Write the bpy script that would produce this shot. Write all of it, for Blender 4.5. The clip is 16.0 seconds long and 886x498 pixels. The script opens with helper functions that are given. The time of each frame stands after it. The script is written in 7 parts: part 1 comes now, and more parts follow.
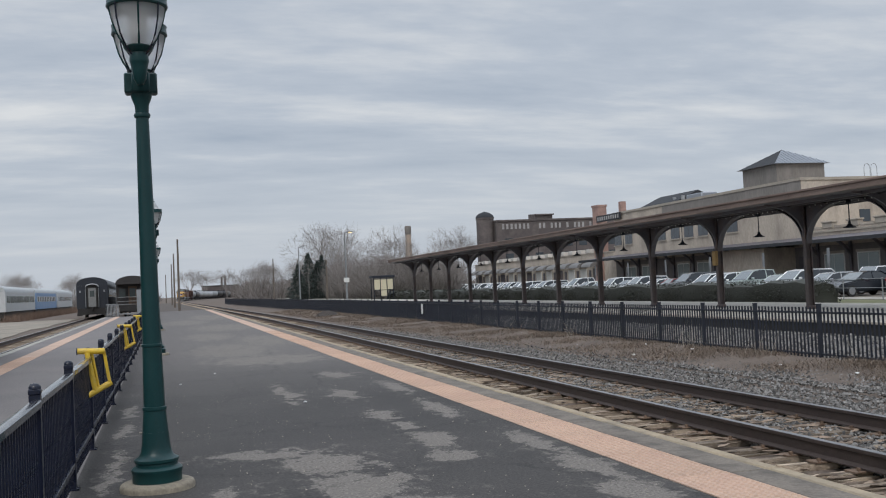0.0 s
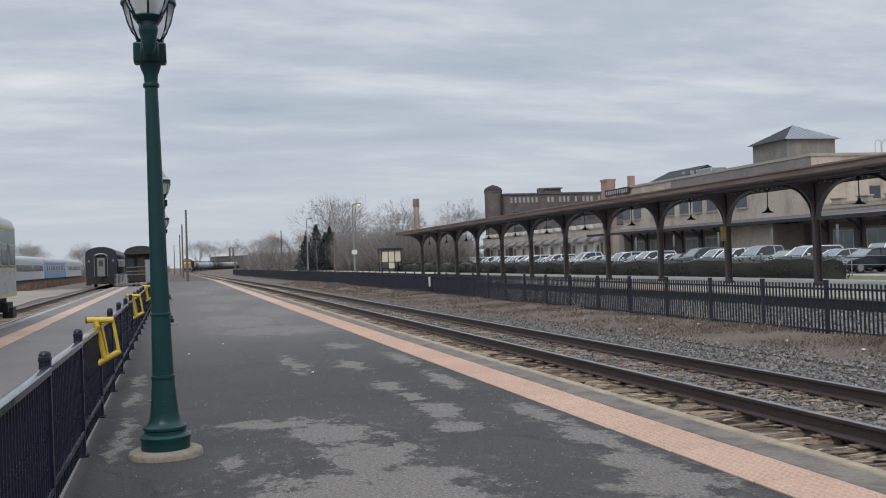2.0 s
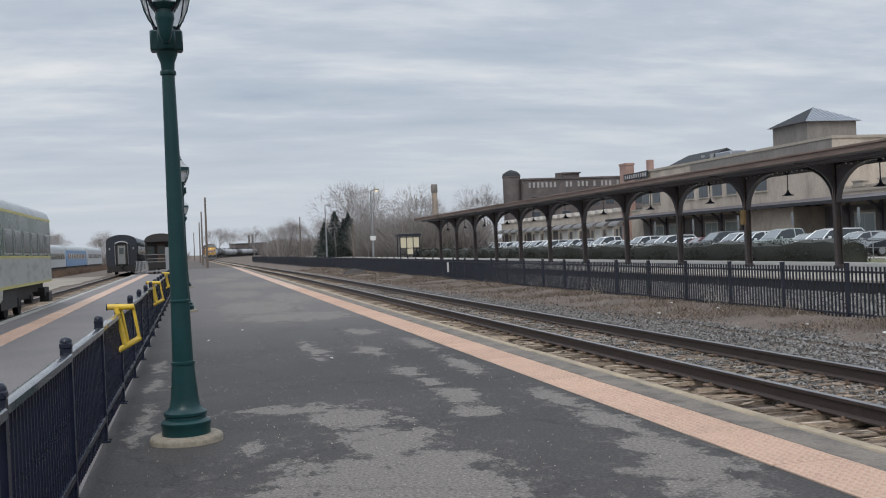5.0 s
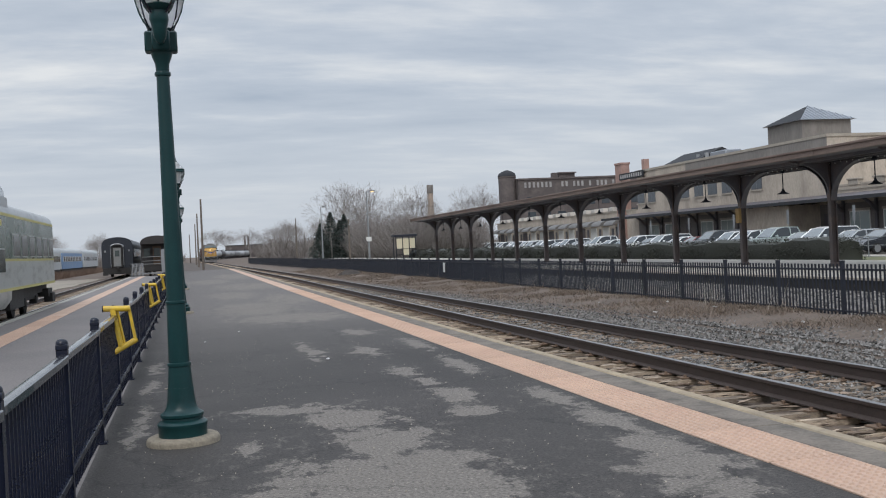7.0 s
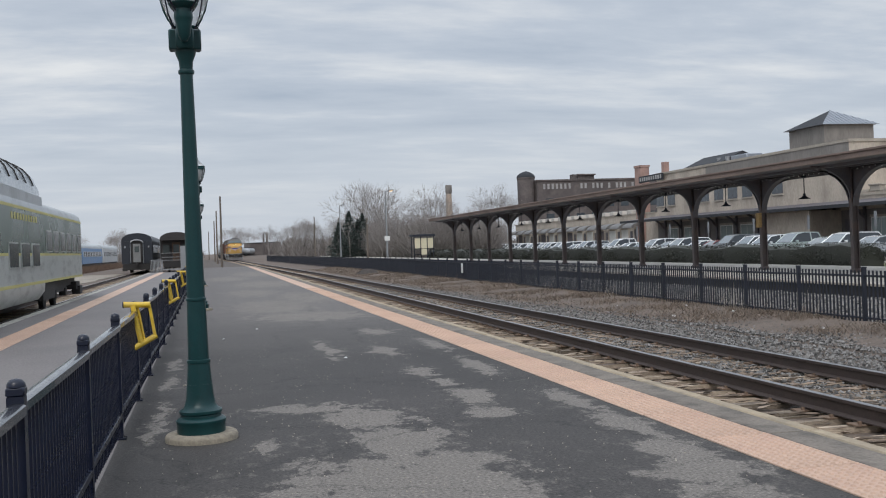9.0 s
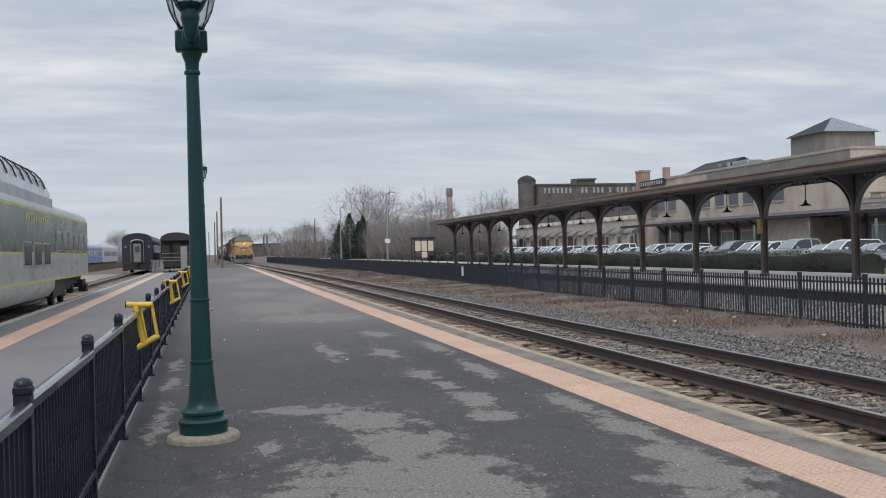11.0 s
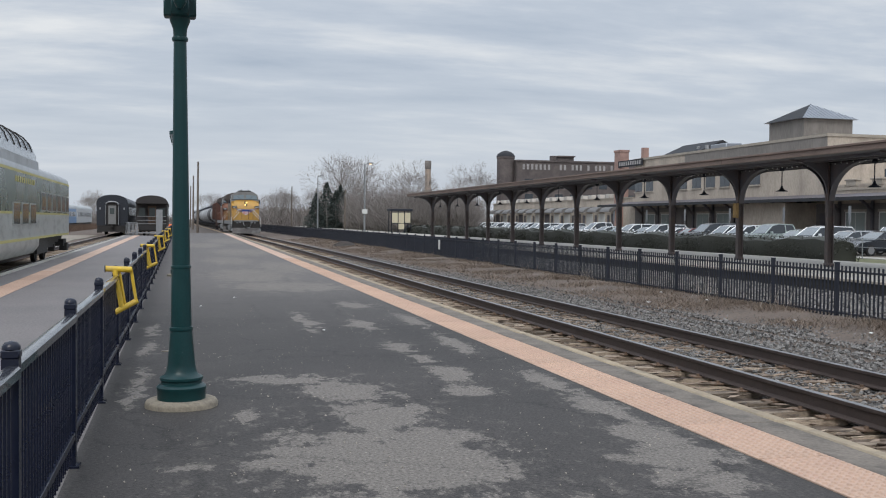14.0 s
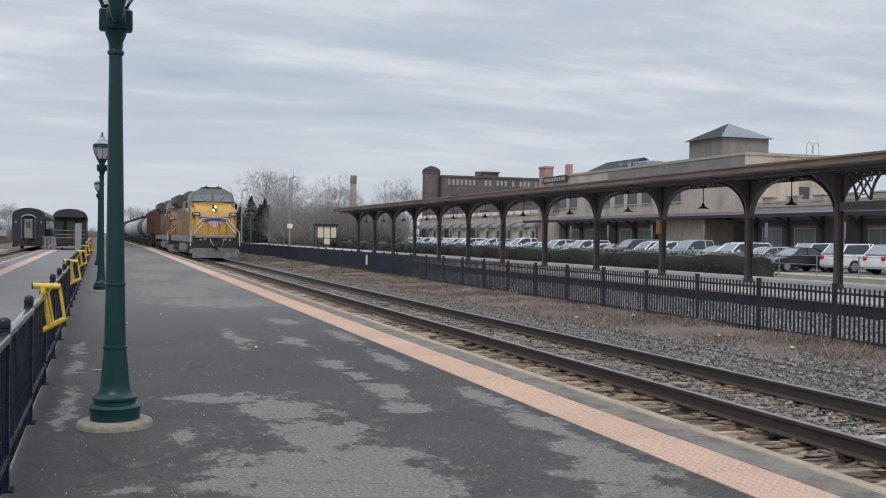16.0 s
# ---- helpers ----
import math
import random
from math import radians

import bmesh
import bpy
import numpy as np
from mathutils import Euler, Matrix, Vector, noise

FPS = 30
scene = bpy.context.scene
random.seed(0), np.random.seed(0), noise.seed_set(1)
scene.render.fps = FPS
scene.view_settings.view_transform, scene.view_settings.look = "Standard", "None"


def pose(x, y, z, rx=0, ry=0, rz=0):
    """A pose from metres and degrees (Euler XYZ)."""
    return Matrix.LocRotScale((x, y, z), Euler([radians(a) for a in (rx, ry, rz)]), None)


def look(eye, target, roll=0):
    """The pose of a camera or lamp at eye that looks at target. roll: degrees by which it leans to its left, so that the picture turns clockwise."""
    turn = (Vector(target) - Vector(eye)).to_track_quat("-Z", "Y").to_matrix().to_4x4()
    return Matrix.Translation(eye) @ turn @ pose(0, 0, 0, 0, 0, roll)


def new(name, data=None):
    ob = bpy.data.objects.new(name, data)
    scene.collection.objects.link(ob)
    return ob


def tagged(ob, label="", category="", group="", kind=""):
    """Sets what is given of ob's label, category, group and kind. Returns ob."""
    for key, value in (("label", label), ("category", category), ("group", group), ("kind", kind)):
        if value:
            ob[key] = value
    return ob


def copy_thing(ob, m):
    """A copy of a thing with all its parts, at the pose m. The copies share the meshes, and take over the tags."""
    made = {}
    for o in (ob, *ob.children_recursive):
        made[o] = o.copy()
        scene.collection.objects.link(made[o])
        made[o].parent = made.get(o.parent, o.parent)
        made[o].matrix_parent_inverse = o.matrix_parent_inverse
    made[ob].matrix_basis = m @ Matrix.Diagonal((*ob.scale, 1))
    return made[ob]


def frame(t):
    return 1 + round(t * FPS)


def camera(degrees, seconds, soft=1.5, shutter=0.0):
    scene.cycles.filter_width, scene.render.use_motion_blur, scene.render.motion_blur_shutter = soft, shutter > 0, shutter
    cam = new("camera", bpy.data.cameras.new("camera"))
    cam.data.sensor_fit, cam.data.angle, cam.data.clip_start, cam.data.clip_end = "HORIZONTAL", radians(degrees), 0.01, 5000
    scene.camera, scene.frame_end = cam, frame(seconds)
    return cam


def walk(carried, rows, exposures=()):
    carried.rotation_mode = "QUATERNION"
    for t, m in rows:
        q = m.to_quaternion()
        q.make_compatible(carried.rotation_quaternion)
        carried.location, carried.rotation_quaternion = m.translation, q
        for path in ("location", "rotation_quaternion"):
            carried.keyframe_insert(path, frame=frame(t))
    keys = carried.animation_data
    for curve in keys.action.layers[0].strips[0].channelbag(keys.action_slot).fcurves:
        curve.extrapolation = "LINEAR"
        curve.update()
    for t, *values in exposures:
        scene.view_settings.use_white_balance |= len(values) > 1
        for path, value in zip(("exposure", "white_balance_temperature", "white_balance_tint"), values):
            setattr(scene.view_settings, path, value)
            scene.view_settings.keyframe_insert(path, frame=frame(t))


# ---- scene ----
cam = camera(47.3, 16.0, soft=1.1)
PATH = [
    (0, (-0.0722, 0.6669, 1.4796), (0.4502, 2.5962, 1.5502), -2.65),
    (0.5, (-0.0689, 0.6296, 1.4719), (0.4539, 2.5595, 1.5169), -2.95),
    (1, (-0.0636, 0.6443, 1.4721), (0.4613, 2.574, 1.4987), -2.75),
    (1.5, (-0.0718, 0.6477, 1.4745), (0.4453, 2.5796, 1.4892), -2.49),
    (2, (-0.0738, 0.6464, 1.4738), (0.4317, 2.5814, 1.4917), -2.12),
    (2.5, (-0.0754, 0.648, 1.4814), (0.4188, 2.5858, 1.5037), -1.87),
    (3, (-0.0739, 0.6371, 1.4761), (0.4063, 2.5785, 1.5), -2.02),
    (3.5, (-0.0752, 0.6373, 1.477), (0.4036, 2.579, 1.4937), -1.89),
    (4, (-0.0632, 0.6348, 1.4706), (0.4173, 2.5763, 1.4748), -2.24),
    (6.5, (-0.0671, 0.6422, 1.4688), (0.3969, 2.5876, 1.4554), -2.57),
    (7, (-0.0641, 0.6351, 1.4621), (0.4124, 2.5775, 1.4537), -2.84),
    (7.5, (-0.056, 0.6463, 1.471), (0.4265, 2.5872, 1.4758), -2.65),
    (8, (-0.0629, 0.6423, 1.4694), (0.4035, 2.5872, 1.471), -2.17),
    (8.5, (-0.0741, 0.6308, 1.468), (0.3761, 2.5794, 1.4662), -2.08),
    (9, (-0.0794, 0.6452, 1.4685), (0.3629, 2.5957, 1.462), -2.05),
    (11.5, (-0.1127, 0.6434, 1.4711), (0.3389, 2.5917, 1.4734), -1.17),
    (12, (-0.0977, 0.6077, 1.4778), (0.3865, 2.5482, 1.4811), -0.7),
    (12.5, (-0.1115, 0.6096, 1.4734), (0.3801, 2.5482, 1.4618), -0.81),
    (13, (-0.1412, 0.6019, 1.4868), (0.3178, 2.5485, 1.4716), -1.51),
    (13.5, (-0.1524, 0.609, 1.4918), (0.2994, 2.5572, 1.4701), -0.38),
    (14, (-0.1696, 0.5936, 1.4973), (0.318, 2.5325, 1.4424), 0.53),
    (14.5, (-0.2006, 0.6108, 1.5013), (0.3179, 2.5413, 1.437), 0.34),
    (15, (-0.2577, 0.6239, 1.5084), (0.3006, 2.5434, 1.447), 0.33),
    (15.5, (-0.2946, 0.6445, 1.5196), (0.3121, 2.5496, 1.4716), 0.6),
    (16, (-0.2884, 0.6126, 1.5154), (0.3412, 2.5108, 1.4916), 0.72),
]
walk(cam, [(t, look(eye, aim, roll)) for t, eye, aim, roll in PATH],
     exposures=((0, -0.12), (2, -0.07), (4, -0.03), (7, 0.0), (12, 0.01), (16, 0.04)))

# ---- world and light: an even overcast sky with long streaks of cloud ----
def build_world():
    world = bpy.data.worlds.new("overcast_sky")
    scene.world = world
    world.use_nodes = True
    nt = world.node_tree
    nt.nodes.clear()
    N = nt.nodes.new
    L = nt.links.new
    sky = N("ShaderNodeTexSky")
    sky.sky_type = "NISHITA"
    sky.sun_disc = False
    sky.sun_elevation = radians(38)
    sky.sun_rotation = radians(200)
    sky.air_density, sky.dust_density, sky.ozone_density = 1.0, 3.0, 1.0
    dim = N("ShaderNodeVectorMath")
    dim.operation = "SCALE"
    dim.inputs["Scale"].default_value = 0.05
    L(sky.outputs[0], dim.inputs[0])
    tc = N("ShaderNodeTexCoord")
    sep = N("ShaderNodeSeparateXYZ")
    L(tc.outputs["Generated"], sep.inputs[0])
    up = N("ShaderNodeMath")
    up.operation = "MAXIMUM"
    L(sep.outputs["Z"], up.inputs[0])
    up.inputs[1].default_value = 0.0
    lift = N("ShaderNodeMath")
    lift.operation = "ADD"
    L(up.outputs[0], lift.inputs[0])
    lift.inputs[1].default_value = 0.12
    flat = []
    for axis in ("X", "Y"):
        d = N("ShaderNodeMath")
        d.operation = "DIVIDE"
        L(sep.outputs[axis], d.inputs[0])
        L(lift.outputs[0], d.inputs[1])
        flat.append(d)
    comb = N("ShaderNodeCombineXYZ")
    L(flat[0].outputs[0], comb.inputs[0])
    L(flat[1].outputs[0], comb.inputs[1])
    turn = N("ShaderNodeMapping")
    turn.inputs["Rotation"].default_value = (0, 0, radians(SKY_TURN))
    turn.inputs["Scale"].default_value = (0.62, 1.3, 1)
    L(comb.outputs[0], turn.inputs["Vector"])
    big = N("ShaderNodeTexNoise")
    big.inputs["Scale"].default_value = 0.9
    big.inputs["Detail"].default_value = 7
    big.inputs["Roughness"].default_value = 0.55
    big.inputs["Distortion"].default_value = 0.35
    L(turn.outputs[0], big.inputs["Vector"])
    small = N("ShaderNodeTexNoise")
    small.inputs["Scale"].default_value = 3.2
    small.inputs["Detail"].default_value = 6
    small.inputs["Roughness"].default_value = 0.6
    L(turn.outputs[0], small.inputs["Vector"])
    both = N("ShaderNodeMix")
    both.data_type = "FLOAT"
    both.inputs["Factor"].default_value = 0.32
    L(big.outputs["Fac"], both.inputs["A"])
    L(small.outputs["Fac"], both.inputs["B"])
    ramp = N("ShaderNodeValToRGB")
    e = ramp.color_ramp.elements
    e[0].position, e[0].color = 0.34, (0.40, 0.465, 0.56, 1)
    e[1].position, e[1].color = 0.66, (0.78, 0.80, 0.82, 1)
    m = ramp.color_ramp.elements.new(0.50)
    m.color = (0.53, 0.585, 0.665, 1)
    L(both.outputs["Result"], ramp.inputs[0])
    # towards the horizon the streaks melt into an even pale grey
    haze = N("ShaderNodeMapRange")
    L(sep.outputs["Z"], haze.inputs["Value"])
    haze.inputs["From Min"].default_value = 0.0
    haze.inputs["From Max"].default_value = 0.16
    mix = N("ShaderNodeMix")
    mix.data_type = "RGBA"
    L(haze.outputs[0], mix.inputs["Factor"])
    mix.inputs["A"].default_value = (0.60, 0.65, 0.72, 1)
    L(ramp.outputs[0], mix.inputs["B"])
    add = N("ShaderNodeMix")
    add.data_type = "RGBA"
    add.blend_type = "ADD"
    add.inputs["Factor"].default_value = 0.2
    L(mix.outputs["Result"], add.inputs["A"])
    L(dim.outputs[0], add.inputs["B"])
    # an overcast sky is brightest overhead
    zen = N("ShaderNodeMapRange")
    L(sep.outputs["Z"], zen.inputs["Value"])
    zen.inputs["From Min"].default_value, zen.inputs["From Max"].default_value = 0.30, 0.95
    zen.inputs["To Min"].default_value, zen.inputs["To Max"].default_value = SKY_STRENGTH, SKY_STRENGTH * ZENITH
    bg = N("ShaderNodeBackground")
    L(zen.outputs[0], bg.inputs["Strength"])
    L(add.outputs["Result"], bg.inputs["Color"])
    out = N("ShaderNodeOutputWorld")
    L(bg.outputs[0], out.inputs[0])
    lamp = bpy.data.lights.new("sun", "SUN")
    lamp.energy, lamp.angle, lamp.color = SUN_STRENGTH, radians(25), (1.0, 0.97, 0.93)
    sun = new("sun", lamp)
    sun.matrix_world = look((-30, -60, 70), (0, 0, 0))


SKY_TURN = 20
SKY_STRENGTH = 0.92
SUN_STRENGTH = 1.0
ZENITH = 2.55
build_world()



# ---- mesh helpers ----
def thing(name, m=None, label="", category="", group="", kind=""):
    ob = new(name)
    ob.empty_display_size = 0.2
    if m is not None:
        ob.matrix_basis = m
    return tagged(ob, label, category, group, kind)


def finish(bm, name, material, smooth=False):
    me = bpy.data.meshes.new(name)
    bm.to_mesh(me)
    bm.free()
    for mm in (material if isinstance(material, (list, tuple)) else [material]):
        me.materials.append(mm)
    if smooth:
        me.polygons.foreach_set("use_smooth", [True] * len(me.polygons))
    me.set_sharp_from_angle(angle=radians(38))
    return me


def part(name, bm, material, parent=None, label="", smooth=False):
    ob = new(name, finish(bm, name, material, smooth))
    if parent is not None:
        ob.parent = parent
    if label:
        ob["label"] = label
    return ob


def shared(name, me, parent, m):
    ob = new(name, me)
    ob.parent = parent
    ob.matrix_basis = m
    return ob


def quads(name, verts, faces, material, parent=None, label=""):
    me = bpy.data.meshes.new(name)
    me.from_pydata(verts, [], faces)
    me.update()
    me.materials.append(material)
    ob = new(name, me)
    if parent is not None:
        ob.parent = parent
    if label:
        ob["label"] = label
    return ob


def box(bm, x0, x1, y0, y1, z0, z1, bev=0.0, mi=0):
    vs = [bm.verts.new(p) for p in ((x0, y0, z0), (x1, y0, z0), (x1, y1, z0), (x0, y1, z0),
                                    (x0, y0, z1), (x1, y0, z1), (x1, y1, z1), (x0, y1, z1))]
    fs = [bm.faces.new([vs[i] for i in f]) for f in ((3, 2, 1, 0), (4, 5, 6, 7), (0, 1, 5, 4), (1, 2, 6, 5), (2, 3, 7, 6), (3, 0, 4, 7))]
    for f in fs:
        f.material_index = mi
    if bev:
        es = list({e for f in fs for e in f.edges})
        r = bmesh.ops.bevel(bm, geom=es, offset=bev, segments=1, affect="EDGES", profile=0.5)
        for f in r["faces"]:
            f.material_index = mi
    return bm


def tube(bm, pts, r, seg=8, r1=None, caps=True, mi=0):
    """A round bar through the points, tapering from r to r1."""
    pts = [Vector(p) for p in pts]
    r1 = r if r1 is None else r1
    rings = []
    for i, p in enumerate(pts):
        d = (pts[min(i + 1, len(pts) - 1)] - pts[max(i - 1, 0)]).normalized()
        a = d.cross(Vector((0, 0, 1)) if abs(d.z) < 0.9 else Vector((1, 0, 0))).normalized()
        b = d.cross(a)
        rr = r + (r1 - r) * i / max(1, len(pts) - 1)
        rings.append([bm.verts.new(p + (a * math.cos(t) + b * math.sin(t)) * rr) for t in [2 * math.pi * k / seg for k in range(seg)]])
    for a, b in zip(rings, rings[1:]):
        for k in range(seg):
            f = bm.faces.new((a[k], b[k], b[(k + 1) % seg], a[(k + 1) % seg]))
            f.material_index = mi
            f.smooth = seg > 5
    if caps:
        bm.faces.new(rings[0]).material_index = mi
        bm.faces.new(rings[-1][::-1]).material_index = mi
    return bm


def lathe(bm, profile, seg=24, mi=0, cx=0.0, cy=0.0):
    """Turned about the upright axis: profile of (radius, height) from the foot up."""
    rings = [[bm.verts.new((cx + r * math.cos(2 * math.pi * k / seg), cy + r * math.sin(2 * math.pi * k / seg), z)) for k in range(seg)] for r, z in profile]
    for a, b in zip(rings, rings[1:]):
        for k in range(seg):
            f = bm.faces.new((a[k], a[(k + 1) % seg], b[(k + 1) % seg], b[k]))
            f.material_index = mi
            f.smooth = True
    bm.faces.new(rings[0][::-1]).material_index = mi
    bm.faces.new(rings[-1]).material_index = mi
    return bm


def prism(bm, outline, axis, a, b, mi=0):
    """A solid with the outline (pairs) drawn out along an axis from a to b."""
    def put(p, t):
        return {"x": (t, p[0], p[1]), "y": (p[0], t, p[1]), "z": (p[0], p[1], t)}[axis]
    u = [bm.verts.new(put(p, a)) for p in outline]
    v = [bm.verts.new(put(p, b)) for p in outline]
    n = len(outline)
    fs = [bm.faces.new(u), bm.faces.new(v[::-1])] + [bm.faces.new((u[i], v[i], v[(i + 1) % n], u[(i + 1) % n])) for i in range(n)]
    for f in fs:
        f.material_index = mi
    bmesh.ops.recalc_face_normals(bm, faces=fs)
    return bm


def sweep(bm, outline, stations, closed_ends=True):
    """The outline (across, up) carried along stations of (x, y, z, heading)."""
    rings = []
    for x, y, z, hd in stations:
        c, s = math.cos(hd), math.sin(hd)
        rings.append([bm.verts.new((x + a * c, y + a * s, z + h)) for a, h in outline])
    n = len(outline)
    for u, v in zip(rings, rings[1:]):
        for i in range(n):
            bm.faces.new((u[i], u[(i + 1) % n], v[(i + 1) % n], v[i]))
    if closed_ends:
        bm.faces.new(rings[0])
        bm.faces.new(rings[-1][::-1])
    bmesh.ops.recalc_face_normals(bm, faces=bm.faces)
    return bm


# ---- materials ----
def material(name, base, rough=0.7, metal=0.0, var=0.25, scale=6.0, fine=60.0, bump=0.15, dirt=None, dirt_amount=0.35, dirt_scale=1.2,
             per_object=0.0, stretch=(1, 1, 1), per_island=0.0, coat=0.0):
    """Two scales of variation: broad stains and a fine grain with relief."""
    m = bpy.data.materials.new(name)
    m.use_nodes = True
    nt = m.node_tree
    N, L = nt.nodes.new, nt.links.new
    b = nt.nodes["Principled BSDF"]
    tc = N("ShaderNodeTexCoord")
    mp = N("ShaderNodeMapping")
    mp.inputs["Scale"].default_value = stretch
    L(tc.outputs["Object"], mp.inputs["Vector"])
    n1 = N("ShaderNodeTexNoise")
    n1.inputs["Scale"].default_value, n1.inputs["Detail"].default_value = scale, 5
    n2 = N("ShaderNodeTexNoise")
    n2.inputs["Scale"].default_value, n2.inputs["Detail"].default_value = fine, 4
    L(mp.outputs[0], n1.inputs["Vector"])
    L(mp.outputs[0], n2.inputs["Vector"])
    s = N("ShaderNodeMath")
    s.operation = "ADD"
    L(n1.outputs["Fac"], s.inputs[0])
    L(n2.outputs["Fac"], s.inputs[1])
    r = N("ShaderNodeMapRange")
    L(s.outputs[0], r.inputs["Value"])
    r.inputs["From Min"].default_value, r.inputs["From Max"].default_value = 0.65, 1.35
    r.inputs["To Min"].default_value, r.inputs["To Max"].default_value = 1 - var, 1 + var
    last = r.outputs[0]
    for amount, node, sock in ((per_object, "ShaderNodeObjectInfo", "Random"), (per_island, "ShaderNodeNewGeometry", "Random Per Island")):
        if amount:
            oi = N(node)
            pr = N("ShaderNodeMapRange")
            L(oi.outputs[sock], pr.inputs["Value"])
            pr.inputs["To Min"].default_value, pr.inputs["To Max"].default_value = 1 - amount, 1 + amount
            mu = N("ShaderNodeMath")
            mu.operation = "MULTIPLY"
            L(last, mu.inputs[0])
            L(pr.outputs[0], mu.inputs[1])
            last = mu.outputs[0]
    vm = N("ShaderNodeVectorMath")
    vm.operation = "SCALE"
    vm.inputs[0].default_value = base
    L(last, vm.inputs["Scale"])
    col = vm.outputs[0]
    if dirt is not None:
        n3 = N("ShaderNodeTexNoise")
        n3.inputs["Scale"].default_value, n3.inputs["Detail"].default_value = dirt_scale, 8
        n3.inputs["Roughness"].default_value = 0.65
        L(mp.outputs[0], n3.inputs["Vector"])
        dr = N("ShaderNodeMapRange")
        L(n3.outputs["Fac"], dr.inputs["Value"])
        dr.inputs["From Min"].default_value, dr.inputs["From Max"].default_value = 0.48, 0.66
        dr.inputs["To Max"].default_value = dirt_amount
        mx = N("ShaderNodeMix")
        mx.data_type = "RGBA"
        L(dr.outputs[0], mx.inputs["Factor"])
        L(col, mx.inputs["A"])
        mx.inputs["B"].default_value = (*dirt, 1)
        col = mx.outputs["Result"]
    L(col, b.inputs["Base Color"])
    rr = N("ShaderNodeMapRange")
    L(n1.outputs["Fac"], rr.inputs["Value"])
    rr.inputs["To Min"].default_value, rr.inputs["To Max"].default_value = max(0.03, rough - 0.12), min(1, rough + 0.12)
    L(rr.outputs[0], b.inputs["Roughness"])
    b.inputs["Metallic"].default_value = metal
    b.inputs["Coat Weight"].default_value = coat
    if bump:
        bp = N("ShaderNodeBump")
        bp.inputs["Strength"].default_value = bump
        bp.inputs["Distance"].default_value = 0.02
        L(n2.outputs["Fac"], bp.inputs["Height"])
        L(bp.outputs[0], b.inputs["Normal"])
    return m


def glass_dark(name, base=(0.03, 0.035, 0.04), rough=0.08):
    m = bpy.data.materials.new(name)
    m.use_nodes = True
    b = m.node_tree.nodes["Principled BSDF"]
    b.inputs["Base Color"].default_value = (*base, 1)
    b.inputs["Roughness"].default_value = rough
    b.inputs["Specular IOR Level"].default_value = 0.7
    return m


def glowing(name, colour, strength):
    m = bpy.data.materials.new(name)
    m.use_nodes = True
    b = m.node_tree.nodes["Principled BSDF"]
    b.inputs["Base Color"].default_value = (*colour, 1)
    b.inputs["Emission Color"].default_value = (*colour, 1)
    b.inputs["Emission Strength"].default_value = strength
    return m


# asphalt with worn, paler patches that have a shape of their own
WORN = [  # x, y, half width, half length
    (0.75, 10.1, 0.50, 0.20), (1.18, 9.4, 0.34, 0.50), (1.28, 8.3, 0.40, 0.50), (1.05, 6.9, 0.70, 0.95), (1.1, 5.3, 0.8, 0.6), (0.25, 8.4, 0.07, 0.35), (-0.15, 6.85, 0.16, 0.1),
    (2.32, 10.2, 0.15, 0.5), (2.3, 9.2, 0.2, 0.25), (3.1, 9.4, 0.14, 0.7), (3.1, 8.2, 0.15, 0.6), (3.0, 7.2, 0.24, 0.5), (2.95, 6.5, 0.34, 0.35), (2.75, 5.9, 0.25, 0.3), (2.9, 4.2, 0.5, 0.6),
    (1.5, 15.6, 0.12, 1.3), (2.25, 14.9, 0.15, 0.7), (2.25, 12.3, 0.14, 0.45), (2.3, 11.3, 0.1, 0.25), (2.7, 18.3, 0.25, 0.6), (3.0, 12.6, 0.12, 0.9), (3.1, 15.5, 0.13, 1.0),
    (2.0, 23.5, 1.2, 1.6), (1.4, 28.5, 1.0, 3.2), (2.7, 33.0, 0.7, 3.5), (1.2, 38.0, 0.8, 3.0), (2.2, 48.0, 1.4, 4.5), (0.6, 60.0, 1.2, 5.0), (2.4, 72.0, 1.3, 8.0),
    (-0.62, 9.4, 0.07, 0.5), (-0.6, 10.6, 0.07, 0.45), (-0.62, 12.6, 0.08, 0.5), (-0.64, 14.6, 0.08, 0.7)]


